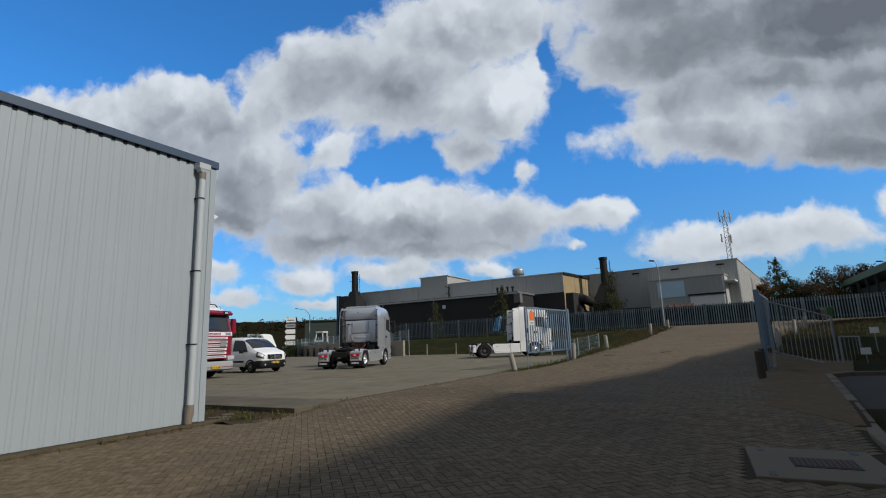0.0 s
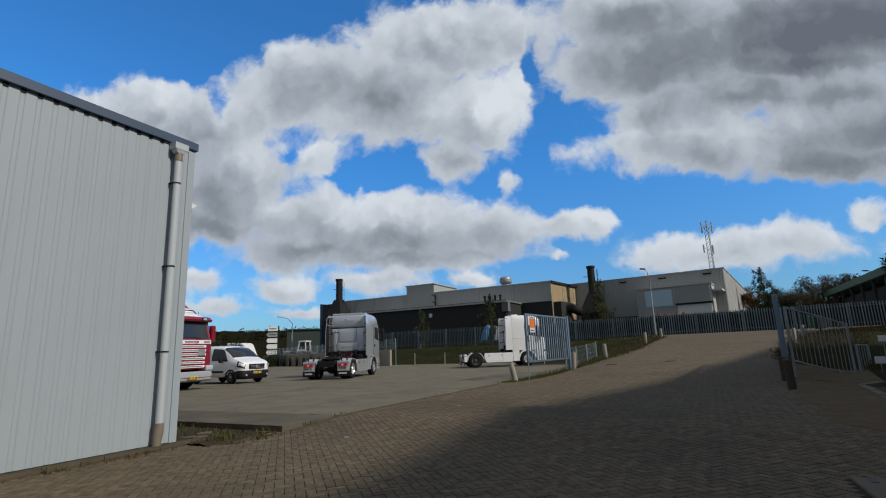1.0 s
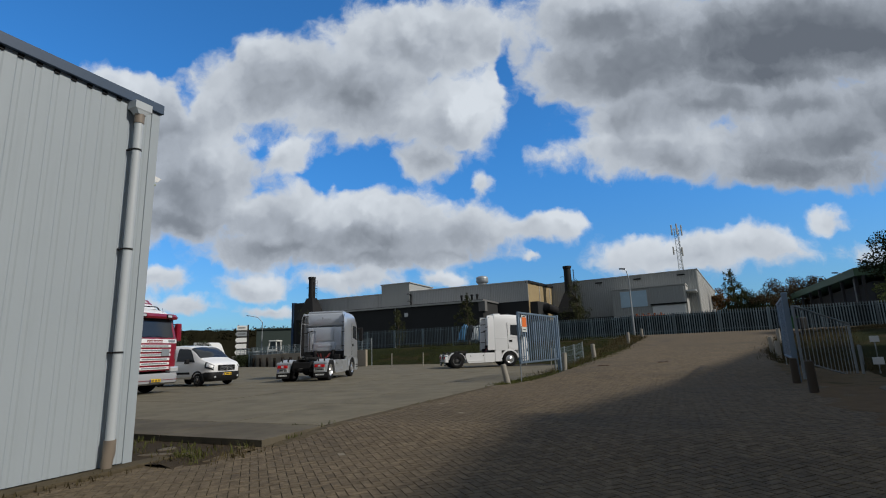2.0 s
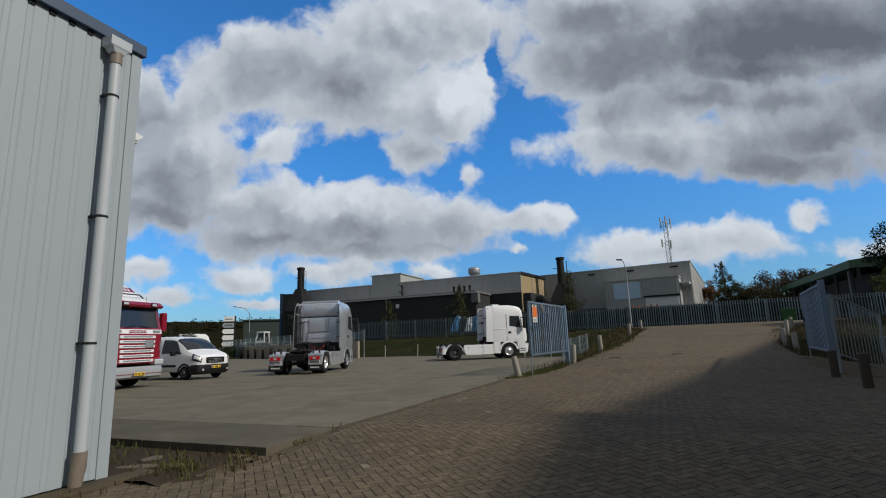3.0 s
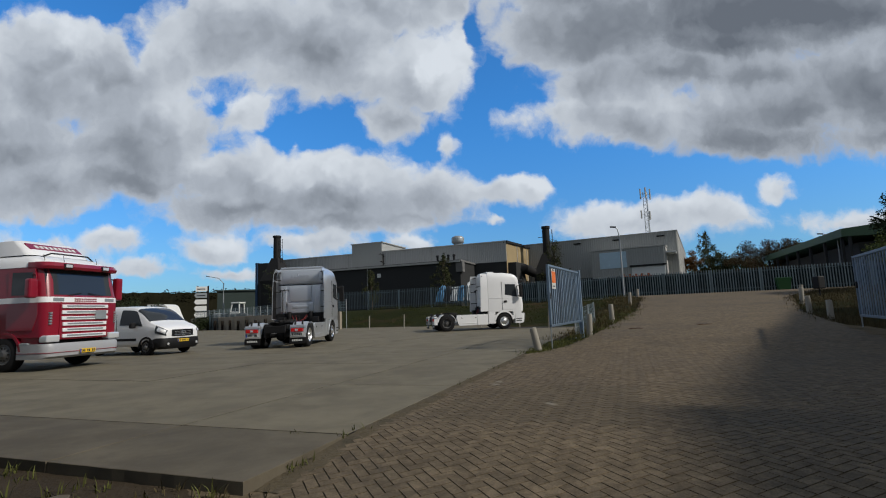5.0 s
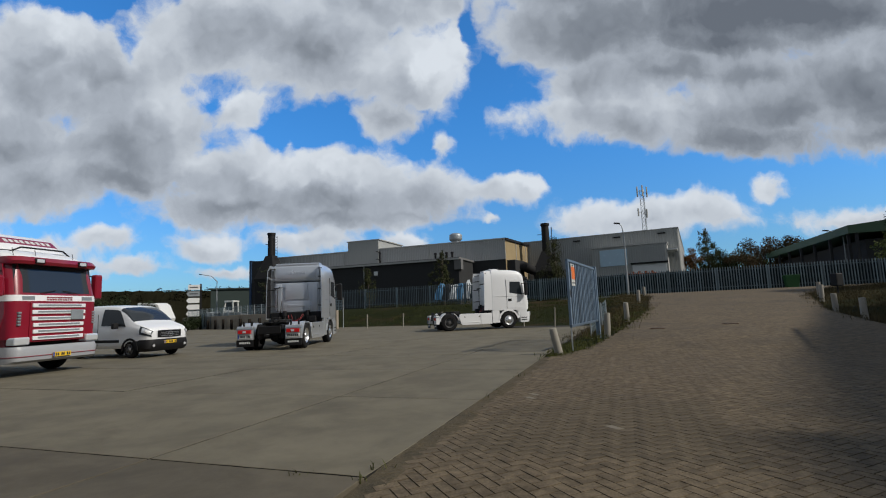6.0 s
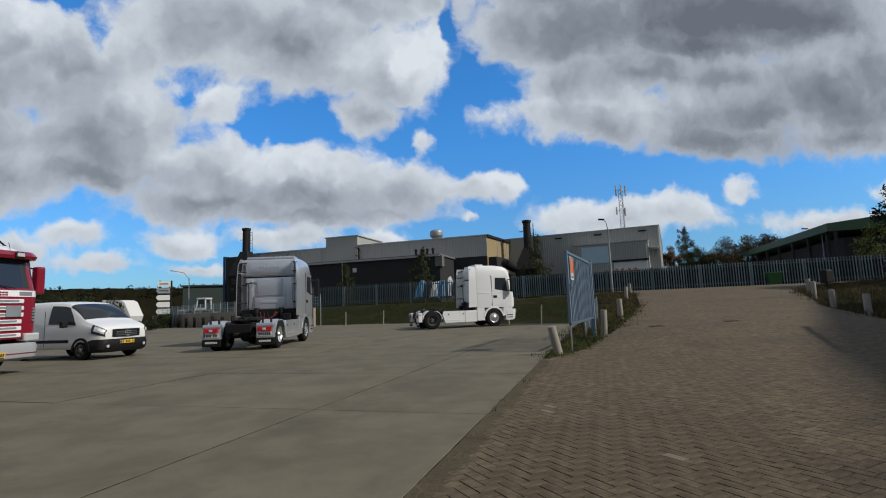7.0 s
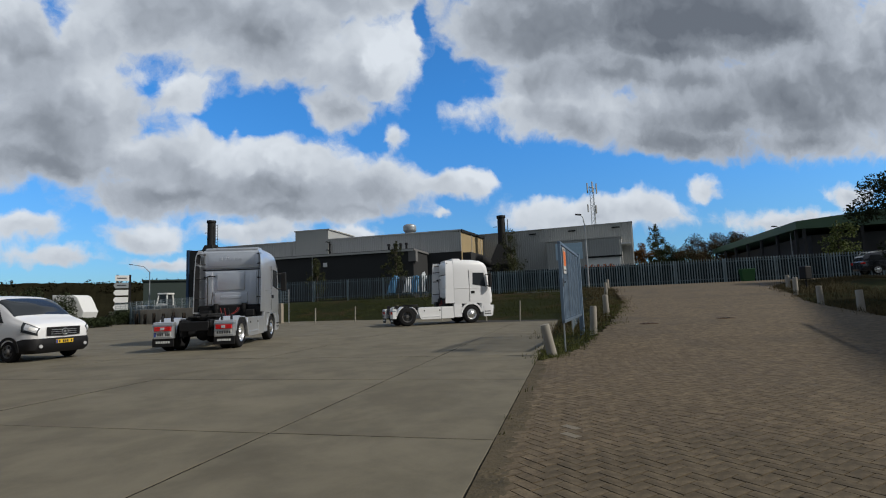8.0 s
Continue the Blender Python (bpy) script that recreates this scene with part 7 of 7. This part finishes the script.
box(bm, -40, 30, -2, 0, -0.5, 6.0)
ob = finish("rear_building", bm, M["fac_clad"])
ob.matrix_world = grid_pose(-5, -24, 0)
tagged(ob, "plain grey building closing the street behind", "building", kind="structure")
# ---------------------------------------------------------------- plants


def from_lists(name, verts, faces, mat, parent=None, label=""):
    me = bpy.data.meshes.new(name)
    me.from_pydata(verts, [], faces)
    me.materials.append(mat)
    ob = new(name, me)
    if parent is not None:
        ob.parent = parent
    if label:
        tagged(ob, label)
    return ob


def leaf_cloud(rng, blobs, count, size):
    """Small tilted leaves spread through uneven clumps: centre, radii."""
    verts, faces = [], []
    wsum = sum(b[3] * b[4] * b[5] for b in blobs)
    for cx, cy, cz, rx, ry, rz in blobs:
        n = max(8, int(count * rx * ry * rz / wsum))
        d = rng.normal(size=(n, 3))
        d /= np.linalg.norm(d, axis=1)[:, None]
        r = rng.random(n) ** 0.42
        p = d * r[:, None] * (rx, ry, rz) + (cx, cy, cz)
        a = rng.normal(size=(n, 3))
        a /= np.linalg.norm(a, axis=1)[:, None]
        b = np.cross(a, rng.normal(size=(n, 3)))
        b /= np.linalg.norm(b, axis=1)[:, None]
        s = size * (0.6 + 0.8 * rng.random(n))[:, None]
        base = len(verts)
        quad = np.stack([p - a * s, p + b * s * 0.45, p + a * s, p - b * s * 0.45], axis=1).reshape(-1, 3)
        verts.extend(map(tuple, quad))
        faces.extend([(base + 4 * k, base + 4 * k + 1, base + 4 * k + 2, base + 4 * k + 3) for k in range(n)])
    return verts, faces


def tree(p, base, h, spread, mat, seed, label, leaves=2600, size=0.22, crown_low=0.28, slim=1.0, name="tree"):
    rng = np.random.default_rng(seed)
    t = thing(name, Matrix.Translation((p[0], p[1], base)), label, "tree")
    bm = bmesh.new()
    lean = rng.normal(size=2) * 0.02 * h
    r0 = 0.018 * h + 0.03
    pts = [Vector((lean[0] * f, lean[1] * f, h * f * 0.93)) for f in (0, 0.15, 0.35, 0.55, 0.75, 1.0)]
    tube(bm, [pts[0] - Vector((0, 0, 0.3))] + pts[1:], [r0 * 1.2, r0, r0 * 0.8, r0 * 0.6, r0 * 0.35, 0.015], 9)
    part("trunk", bm, M["bark"], t, smooth=True)
    blobs = []
    for k in range(int(9 + 5 * slim)):
        f = crown_low + (0.97 - crown_low) * (k + 0.5) / (9 + 5 * slim)
        a = rng.random() * 6.28
        reach = spread * slim * (0.35 + 0.75 * math.sin(math.pi * min(1, (f - crown_low) / (1 - crown_low) * 0.8 + 0.18))) * (0.6 + 0.5 * rng.random())
        tip = Vector((reach * math.cos(a), reach * math.sin(a), h * f + 0.12 * h * (0.6 - f)))
        start = Vector((lean[0] * f, lean[1] * f, h * f * 0.85))
        bm = bmesh.new()
        mid = start.lerp(tip, 0.5) + Vector((0, 0, 0.04 * h))
        tube(bm, [start, mid, tip], [r0 * 0.35, r0 * 0.22, 0.012], 6)
        part("limb", bm, M["bark"], t)
        for q, rad in ((tip, 0.30), (mid, 0.26), (tip.lerp(mid, 0.5) + Vector(rng.normal(size=3) * 0.06 * h), 0.24)):
            s = rad * spread * (0.7 + 0.5 * rng.random())
            blobs.append((q.x, q.y, q.z, s, s, s * 0.75))
    blobs.append((lean[0] * 0.6, lean[1] * 0.6, h * (crown_low + 0.3), spread * 0.5 * slim, spread * 0.5 * slim, h * 0.26))
    blobs.append((lean[0] * 0.8, lean[1] * 0.8, h * 0.8, spread * 0.28 * slim, spread * 0.28 * slim, h * 0.17))
    v, f = leaf_cloud(rng, blobs, leaves, size)
    tagged(from_lists("crown", v, f, mat, t), kind="stuff")
    return t


def birch(p, base, h, spread, mat, seed, label, leaves, size):
    """Slender tree: fine limbs rising all along the stem, small clumps of leaves with gaps."""
    rng = np.random.default_rng(seed)
    t = thing("tree", Matrix.Translation((p[0], p[1], base)), label, "tree")
    r0 = 0.012 * h + 0.02
    bm = bmesh.new()
    sway = [Vector((0.10 * math.sin(3 * f + seed), 0.10 * math.cos(2 * f + seed), h * f)) for f in (0, 0.2, 0.4, 0.6, 0.8, 1.0)]
    tube(bm, [sway[0] - Vector((0, 0, 0.3))] + sway[1:], [r0 * 1.2, r0, r0 * 0.8, r0 * 0.55, r0 * 0.3, 0.008], 8)
    part("trunk", bm, M["bark"], t, smooth=True)
    blobs = []
    for k in range(26):
        f = 0.12 + 0.86 * k / 25
        a = 2.4 * k + rng.normal() * 0.4
        reach = spread * (1.0 - 0.82 * max(0.0, f - 0.3) / 0.7) * (0.55 + 0.6 * rng.random())
        start = Vector((0.10 * math.sin(3 * f + seed), 0.10 * math.cos(2 * f + seed), h * f * 0.94))
        tip = start + Vector((reach * math.cos(a), reach * math.sin(a), 0.55 * reach))
        bm = bmesh.new()
        tube(bm, [start, start.lerp(tip, 0.5) + Vector((0, 0, 0.08)), tip], [r0 * 0.25, r0 * 0.16, 0.006], 5)
        part("limb", bm, M["bark"], t)
        for q in range(4):
            c = start.lerp(tip, 0.25 + 0.27 * q) + Vector(rng.normal(size=3) * 0.10 * spread)
            rad = spread * (0.13 + 0.12 * rng.random()) * (1.15 - 0.5 * f)
            blobs.append((c.x, c.y, c.z, rad, rad, rad * 1.25))
    v, f = leaf_cloud(rng, blobs, leaves, size)
    tagged(from_lists("crown", v, f, mat, t), kind="stuff")
    return t


def bearing(deg, dist, eye=(-0.554, 9.679)):
    return (eye[0] + dist * math.sin(radians(deg)), eye[1] + dist * math.cos(radians(deg)))


for deg, dist, z, h, sp, mat, label, n, sl in (
        (37.9, 104, 2, 8.5, 3.2, "leaf_rust", "autumn-brown tree behind the hall", 4000, 1.0),
        (40.7, 98, 2, 7.6, 4.2, "leaf_dark", "green bushy tree behind the fence", 4200, 1.0),
        (42.2, 100, 2, 6.8, 4.2, "leaf_green", "yellow-green bushy tree behind the fence", 3600, 1.0),
        (44.0, 92, 2, 8.0, 4.8, "leaf_oak", "rust-brown oak behind the fence", 5200, 1.0),
        (45.9, 90, 2, 8.2, 4.8, "leaf_oak", "rust-brown oak behind the fence", 5200, 1.0),
        (47.6, 92, 2, 7.2, 4.4, "leaf_oak", "dark tree behind the fence", 4400, 1.0),
        (49.2, 98, 2, 6.8, 3.8, "leaf_dark", "dark tree behind the fence", 2000, 1.0),
        (54.6, 58, 2, 5.6, 1.7, "leaf_green", "yellow-green shrub before the open hall", 700, 0.9),
        (60.6, 43, 2, 8.3, 3.9, "leaf_dark", "dark fine-leaved tree at the road verge", 9000, 1.0),
        (-9.7, 72, 1, 7.8, 1.5, "leaf_dark", "almost bare sapling before the chimney", 160, 0.9)):
    tree(bearing(deg, dist), z, h, sp, M[mat], int(deg * 10 + 500), label, n if n < 500 else int(n * 3.2), 0.075 + 0.0005 * dist, 0.12 if sp > 3 else 0.25, sl)


for deg, dist, h, sp, mat, label, n, size in (
        (10.6, 63, 7.2, 1.6, "leaf_birch", "young dark birch before the factory", 5200, 0.085),
        (23.8, 72, 9.6, 2.3, "leaf_birch", "feathery tree beside the factory chimney", 7000, 0.085),
        (1.6, 64, 5.4, 1.3, "leaf_birch", "young dark birch before the factory", 3600, 0.085),
        (39.3, 96, 11.8, 2.7, "leaf_birch", "slender green birch behind the fence", 8000, 0.12)):
    birch(bearing(deg, dist), 2, h, sp, M[mat], int(deg * 10 + 500), label, n, size)


def woods():
    """Distant wooded ridge on the horizon."""
    rng = np.random.default_rng(11)
    verts, faces = [], []
    for ring, (dist, hgt) in enumerate(((430, 27.5), (400, 23.0))):
        k = 0
        for deg in np.arange(-62, 80, 0.28):
            d = dist * (1 + 0.03 * rng.normal())
            x, y = d * math.sin(radians(deg)), d * math.cos(radians(deg))
            h = hgt * (0.97 + 0.04 * math.sin(deg * 0.35 + ring) + 0.025 * rng.normal())
            if deg > 25:
                h *= 0.75
            b, f = leaf_cloud(rng, [(x, y, h * 0.42, 3.2, 3.2, h * 0.52)], 260, 0.9)
            o = len(verts)
            verts.extend(b)
            faces.extend([tuple(o + i for i in q) for q in f])
    ob = from_lists("far_woods", verts, faces, M["hill"])
    tagged(ob, "dark wooded ridge along the horizon", "woods", kind="stuff")
    bm = bmesh.new()
    rows = []
    for dist, h in ((300, 0.0), (330, 6.0), (360, 11.0), (385, 16.0), (405, 20.0), (425, 22.6), (440, 23.2), (700, 23.2)):
        row = []
        for k in range(410):
            a = -75 + 0.4 * k
            lump = 0.0 if h == 0 else 0.35 * rng.normal() + 0.9 * math.sin(a * 0.9 + dist) * math.sin(a * 0.37)
            row.append(bm.verts.new((dist * math.sin(radians(a)), dist * math.cos(radians(a)), (h + lump) * (0.72 if a > 25 else 1.0))))
        rows.append(row)
    for a, b in zip(rows, rows[1:]):
        for j in range(len(a) - 1):
            bm.faces.new((a[j], a[j + 1], b[j + 1], b[j]))
    tagged(finish("far_hill", bm, M["hill"]), "dark far hillside", "hill", kind="structure")


woods()


def hedge(p0, p1, h, w, count, label, mat="leaf_dark", size=0.11, rough=0.1):
    rng = np.random.default_rng(int(abs(p0[0]) * 7) + 3)
    d = Vector((p1[0] - p0[0], p1[1] - p0[1], 0))
    n = max(3, int(d.length / 1.2))
    blobs = []
    for k in range(n):
        f = (k + 0.5) / n
        blobs.append((p0[0] + d.x * f, p0[1] + d.y * f, h * 0.45 * (1 + rough * rng.normal()), 1.1 + 4 * size * (size > 0.15), w, h * 0.55 * (1 + rough * rng.normal())))
    v, f = leaf_cloud(rng, blobs, count, size)
    ob = from_lists("hedge", v, f, M[mat])
    tagged(ob, label, "hedge", kind="stuff")


hedge(bearing(-30, 60), bearing(-20.8, 62), 3.7, 1.3, 16000, "tall dark clipped hedge beyond the yard")
hedge(bearing(-20.6, 60), bearing(-17.9, 62), 1.1, 0.9, 3000, "low shrubs before the white trailer")
hedge(bearing(-17.6, 70), bearing(-15.9, 72), 1.9, 0.8, 2500, "dark shrubs at the sign")


hedge(bearing(37.2, 99), bearing(43.5, 95), 7.8, 2.2, 12000, "mixed dark scrub behind the fence", "leaf_dark", 0.20, 0.22)
hedge(bearing(43.5, 94), bearing(52.5, 92), 7.4, 2.4, 14000, "rust-brown scrub behind the fence", "leaf_oak", 0.20, 0.18)


def tufts(name, spots, mat, label, low, high, blades=14, spread=0.12, seed=1):
    """Grass and weeds: bent blades."""
    rng = np.random.default_rng(seed)
    verts, faces = [], []
    for v, u in spots:
        p = at(v, u, ground_z(v, u) * 1.0 - 0.02)
        for _ in range(blades):
            h = low + (high - low) * rng.random() ** 1.6
            a = rng.random() * 6.283
            o = rng.normal(size=2) * spread
            w = 0.003 + 0.006 * rng.random() + 0.004 * h
            bend = h * (0.2 + 0.6 * rng.random())
            dx, dy = math.cos(a), math.sin(a)
            b = Vector((p.x + o[0], p.y + o[1], p.z))
            i = len(verts)
            verts.extend([(b.x - dy * w, b.y + dx * w, b.z), (b.x + dy * w, b.y - dx * w, b.z),
                          (b.x + dx * bend * 0.4 + dy * w * 0.7, b.y + dy * bend * 0.4 - dx * w * 0.7, b.z + h * 0.65),
                          (b.x + dx * bend * 0.4 - dy * w * 0.7, b.y + dy * bend * 0.4 + dx * w * 0.7, b.z + h * 0.65),
                          (b.x + dx * bend, b.y + dy * bend, b.z + h)])
            faces.extend([(i, i + 1, i + 2, i + 3), (i + 3, i + 2, i + 4)])
    ob = from_lists(name, verts, faces, mat)
    return tagged(ob, label, "grass", kind="stuff")


random.seed(21)
spots = []
for _ in range(230):       # verge left of the ramp
    u = random.uniform(18.6, 34)
    a = interp(RAMP_LEFT, u)
    v = a + random.uniform(-1.6, 0.25) * (0.35 + 0.65 * min(1, (u - 18.4) / 4))
    spots.append((max(v, -5.95 + random.uniform(0, 0.3)) if u < 25 else v, u))
tufts("verge_grass", spots, M["grass"], "weedy green grass along the ramp edge", 0.02, 0.11, 44, 0.15, 2)
spots = [(interp(RAMP_LEFT, u) + random.uniform(-2.5, 0.0), u) for u in [random.uniform(24, 50) for _ in range(330)]]
tufts("tall_grass", spots, M["dry"], "dry grass on the verge", 0.05, 0.24, 34, 0.25, 3)
spots = [(interp(RAMP_RIGHT, u) + random.uniform(-0.1, 3.4), u) for u in [random.uniform(24, 50) for _ in range(470)]]
tufts("verge_grass", spots, M["dry"], "dry brown grass on the verge", 0.05, 0.24, 44, 0.3, 4)
spots = []
for _ in range(420):
    u = random.uniform(38, 56)
    v = random.uniform(-30, -4)
    if ground_z(v, u) > 0.12:
        spots.append((v, u))
tufts("bank_grass", spots, M["bank"], "long green grass on the bank", 0.08, 0.34, 60, 0.5, 5)
spots = [(-6.76 + abs(random.gauss(0, 0.10)), random.uniform(-4, 6.9)) for _ in range(80)]
spots += [(random.uniform(-6.9, -5.9), random.uniform(6.7, 8.0)) for _ in range(46)] + [(random.uniform(-11, -7), random.uniform(6.75, 7.0)) for _ in range(36)]
tufts("wall_weeds", spots, M["dry"], "dry weeds at the foot of the warehouse wall", 0.02, 0.12, 12, 0.07, 6)
spots = [(-6.61 + random.gauss(0, 0.09), 7.04 + random.gauss(0, 0.07)) for _ in range(12)] + [(-6.91 + random.gauss(0, 0.1), 7.27 + random.gauss(0, 0.06)) for _ in range(8)]
spots += [(random.uniform(-12, -6.1), random.uniform(6.8, 7.8)) for _ in range(45)]
tufts("path_weeds", spots, M["grass"], "pale green weeds on the dark side path", 0.04, 0.17, 14, 0.05, 8)
spots = [(-6.65 + random.uniform(-0.06, 0.06), 9.3 + random.uniform(-0.05, 0.05)) for _ in range(3)] + [(-6.03 + random.gauss(0, 0.05), 8.53 + random.gauss(0, 0.05)) for _ in range(4)] + [(SLAB_EDGE + random.uniform(-0.04, 0.05), random.uniform(8, 19)) for _ in range(9)]
tufts("joint_weeds", spots, M["grass"], "small weeds in the slab joint", 0.02, 0.11, 9, 0.05, 7)
# ---------------------------------------------------------------- paving bricks and fence pales


def paver_places(u0, u1, inside):
    """Herringbone places, turned 45 degrees to the ramp: centre in the grid and whether laid along."""
    w = 0.101
    c = math.sqrt(0.5)
    out = []
    span = int((u1 - u0) / w * 0.75) + 96
    um, vm = (u0 + u1) / 2, -3.0
    for y in range(-span, span):
        for k in range(-56, 66):
            for x, yy, lng in ((y + 4 * k + 1.0, y + 0.5, True), (y + 3 + 4 * k + 0.5, y + 1.0, False)):
                a, b = x * w, yy * w
                v, u = vm + (a - b) * c, um + (a + b) * c
                if u0 < u < u1 and inside(v, u):
                    out.append((v, u, lng))
    return out


def brick_mesh_points(v, u, lng, rng, z):
    """Corners of one brick: worn top, slanted edges."""
    f = 1.0 - min(1.0, max(0.0, (u - 13.0) / 12.0))    # joints filled with sand further up
    g = 0.0036 * f
    L, S, e = 0.101 - g, 0.0505 - g, 0.0018 * f + 0.0001
    if not lng:
        L, S = S, L
    c = math.sqrt(0.5)
    tilt = rng.normal(size=3) * np.array((0.0008, 0.004, 0.004)) * f
    tops, lows = [], []
    for sx, sy in ((-1, -1), (1, -1), (1, 1), (-1, 1)):
        for k, (lst, dz) in enumerate(((tops, 0.0), (lows, -0.02))):
            a, b = sx * (L - (e if k == 0 else 0)), sy * (S - (e if k == 0 else 0))
            lst.append((v + (a - b) * c, u + (a + b) * c, ground_z(v + (a - b) * c, u + (a + b) * c) + dz + (tilt[0] + a * tilt[1] + b * tilt[2])))
    return tops, lows


def paving():
    rng = np.random.default_rng(17)

    def inside(v, u):
        left = SLAB_EDGE + 0.13 if u > 7.9 else -6.74
        if u > 18.3:
            left = interp(RAMP_LEFT, u) + 0.05
        if 6.72 < u < 7.72 and v < SLAB_EDGE:
            return v > -11.5 and noise.noise(Vector((v * 1.3, u * 1.3, 4.0))) > 0.16
        if 1.86 < v < 3.05 and 5.78 < u < 7.22:
            return False
        return left < v < interp(RAMP_RIGHT, u) - 0.1
    places = paver_places(-10.0, 50.0, inside)
    t = thing("brick_paving", Matrix(), "worn tan herringbone brick paving with dark joints", "paving", kind="structure")
    near, verts, faces = [], [], []
    renewed = {min(places, key=lambda p: (p[0] - v) ** 2 + (p[1] - u) ** 2) for v, u in ((-4.23, 11.29), (-5.42, 12.91), (-5.37, 13.2), (-4.6, 7.72))}
    for v, u, lng in places:
        z = ground_z(v, u)
        if (v, u, lng) in renewed:
            continue
        if -5.6 < v < -3.2 and 10.2 < u < 12.9 and len(near) < 300:
            near.append((v, u, lng, z))
            continue
        tops, lows = brick_mesh_points(v, u, lng, rng, z)
        i = len(verts)
        verts.extend([tuple(at(*p)) for p in tops + lows])
        faces.append((i, i + 1, i + 2, i + 3))
        for q in range(4):
            r = (q + 1) % 4
            faces.append((i + 4 + q, i + 4 + r, i + r, i + q))
    tagged(from_lists("bricks", verts, faces, M["paver"], t), kind="stuff")
    L, S, e = 0.0975, 0.0470, 0.0018
    me = bpy.data.meshes.new("brick")
    pts = [(sx * (L - e), sy * (S - e), 0) for sx, sy in ((-1, -1), (1, -1), (1, 1), (-1, 1))] + [(sx * L, sy * S, -0.03) for sx, sy in ((-1, -1), (1, -1), (1, 1), (-1, 1))]
    me.from_pydata(pts, [], [(0, 1, 2, 3)] + [(4 + q, 4 + (q + 1) % 4, (q + 1) % 4, q) for q in range(4)])
    me.materials.append(M["paver_one"])
    pale = me.copy()
    pale.materials[0] = M["paver_pale"]
    for v, u, lng in sorted(renewed):
        o = new("brick", pale)
        o.parent = t
        o.matrix_local = Matrix.Translation(at(v, u, ground_z(v, u) + 0.001)) @ pose(0, 0, 0, 0, 0, -30 + 45 + (0 if lng else 90))
        tagged(o, label="paler replaced paving brick")
    for v, u, lng, z in near:
        o = new("brick", me)
        o.parent = t
        o.matrix_local = Matrix.Translation(at(v, u, z + rng.normal() * 0.0010)) @ pose(0, 0, 0, rng.normal() * 0.3, rng.normal() * 0.3, -30 + 45 + (0 if lng else 90))


M["paver_one"] = material("single_paver", (0.1010, 0.0792, 0.0512), 0.9, spec=0.20, vary=0.2, grain=0.45, mid=0.25, mid_scale=9.0, scale=5, fine=70, random_tint=0.13, dist=0.004)
M["paver_pale"] = material("renewed_paver", (0.165, 0.140, 0.100), 0.9, vary=0.15, grain=0.3, scale=5, fine=70, dist=0.004)
paving()


def pales():
    me = bpy.data.meshes.new("pale")
    w, h = 0.047, 2.12
    pts = [(-w, 0, 0), (0, -0.018, 0), (w, 0, 0), (-w, 0, h - 0.03), (0, -0.018, h), (w, 0, h - 0.03)]
    fs = [(0, 1, 4, 3), (1, 2, 5, 4)]
    me.from_pydata(pts, [], fs)
    me.materials.append(M["fence"])
    verts, faces = [], []
    v, n = -55.9, 0
    while v < 44:
        z = ground_z(v, 56.7)
        if -18 < v < 44 and n < 300:
            o = new("pale", me)
            o.parent = palisade_fence
            o.location = (v, 0.0, z)
            n += 1
        else:
            i = len(verts)
            verts.extend([(v + x, y, z + zz) for x, y, zz in pts])
            faces.extend([tuple(i + q for q in f) for f in fs])
        v += 0.212
    tagged(from_lists("pale_row", verts, faces, M["fence"], palisade_fence), kind="stuff")


pales()
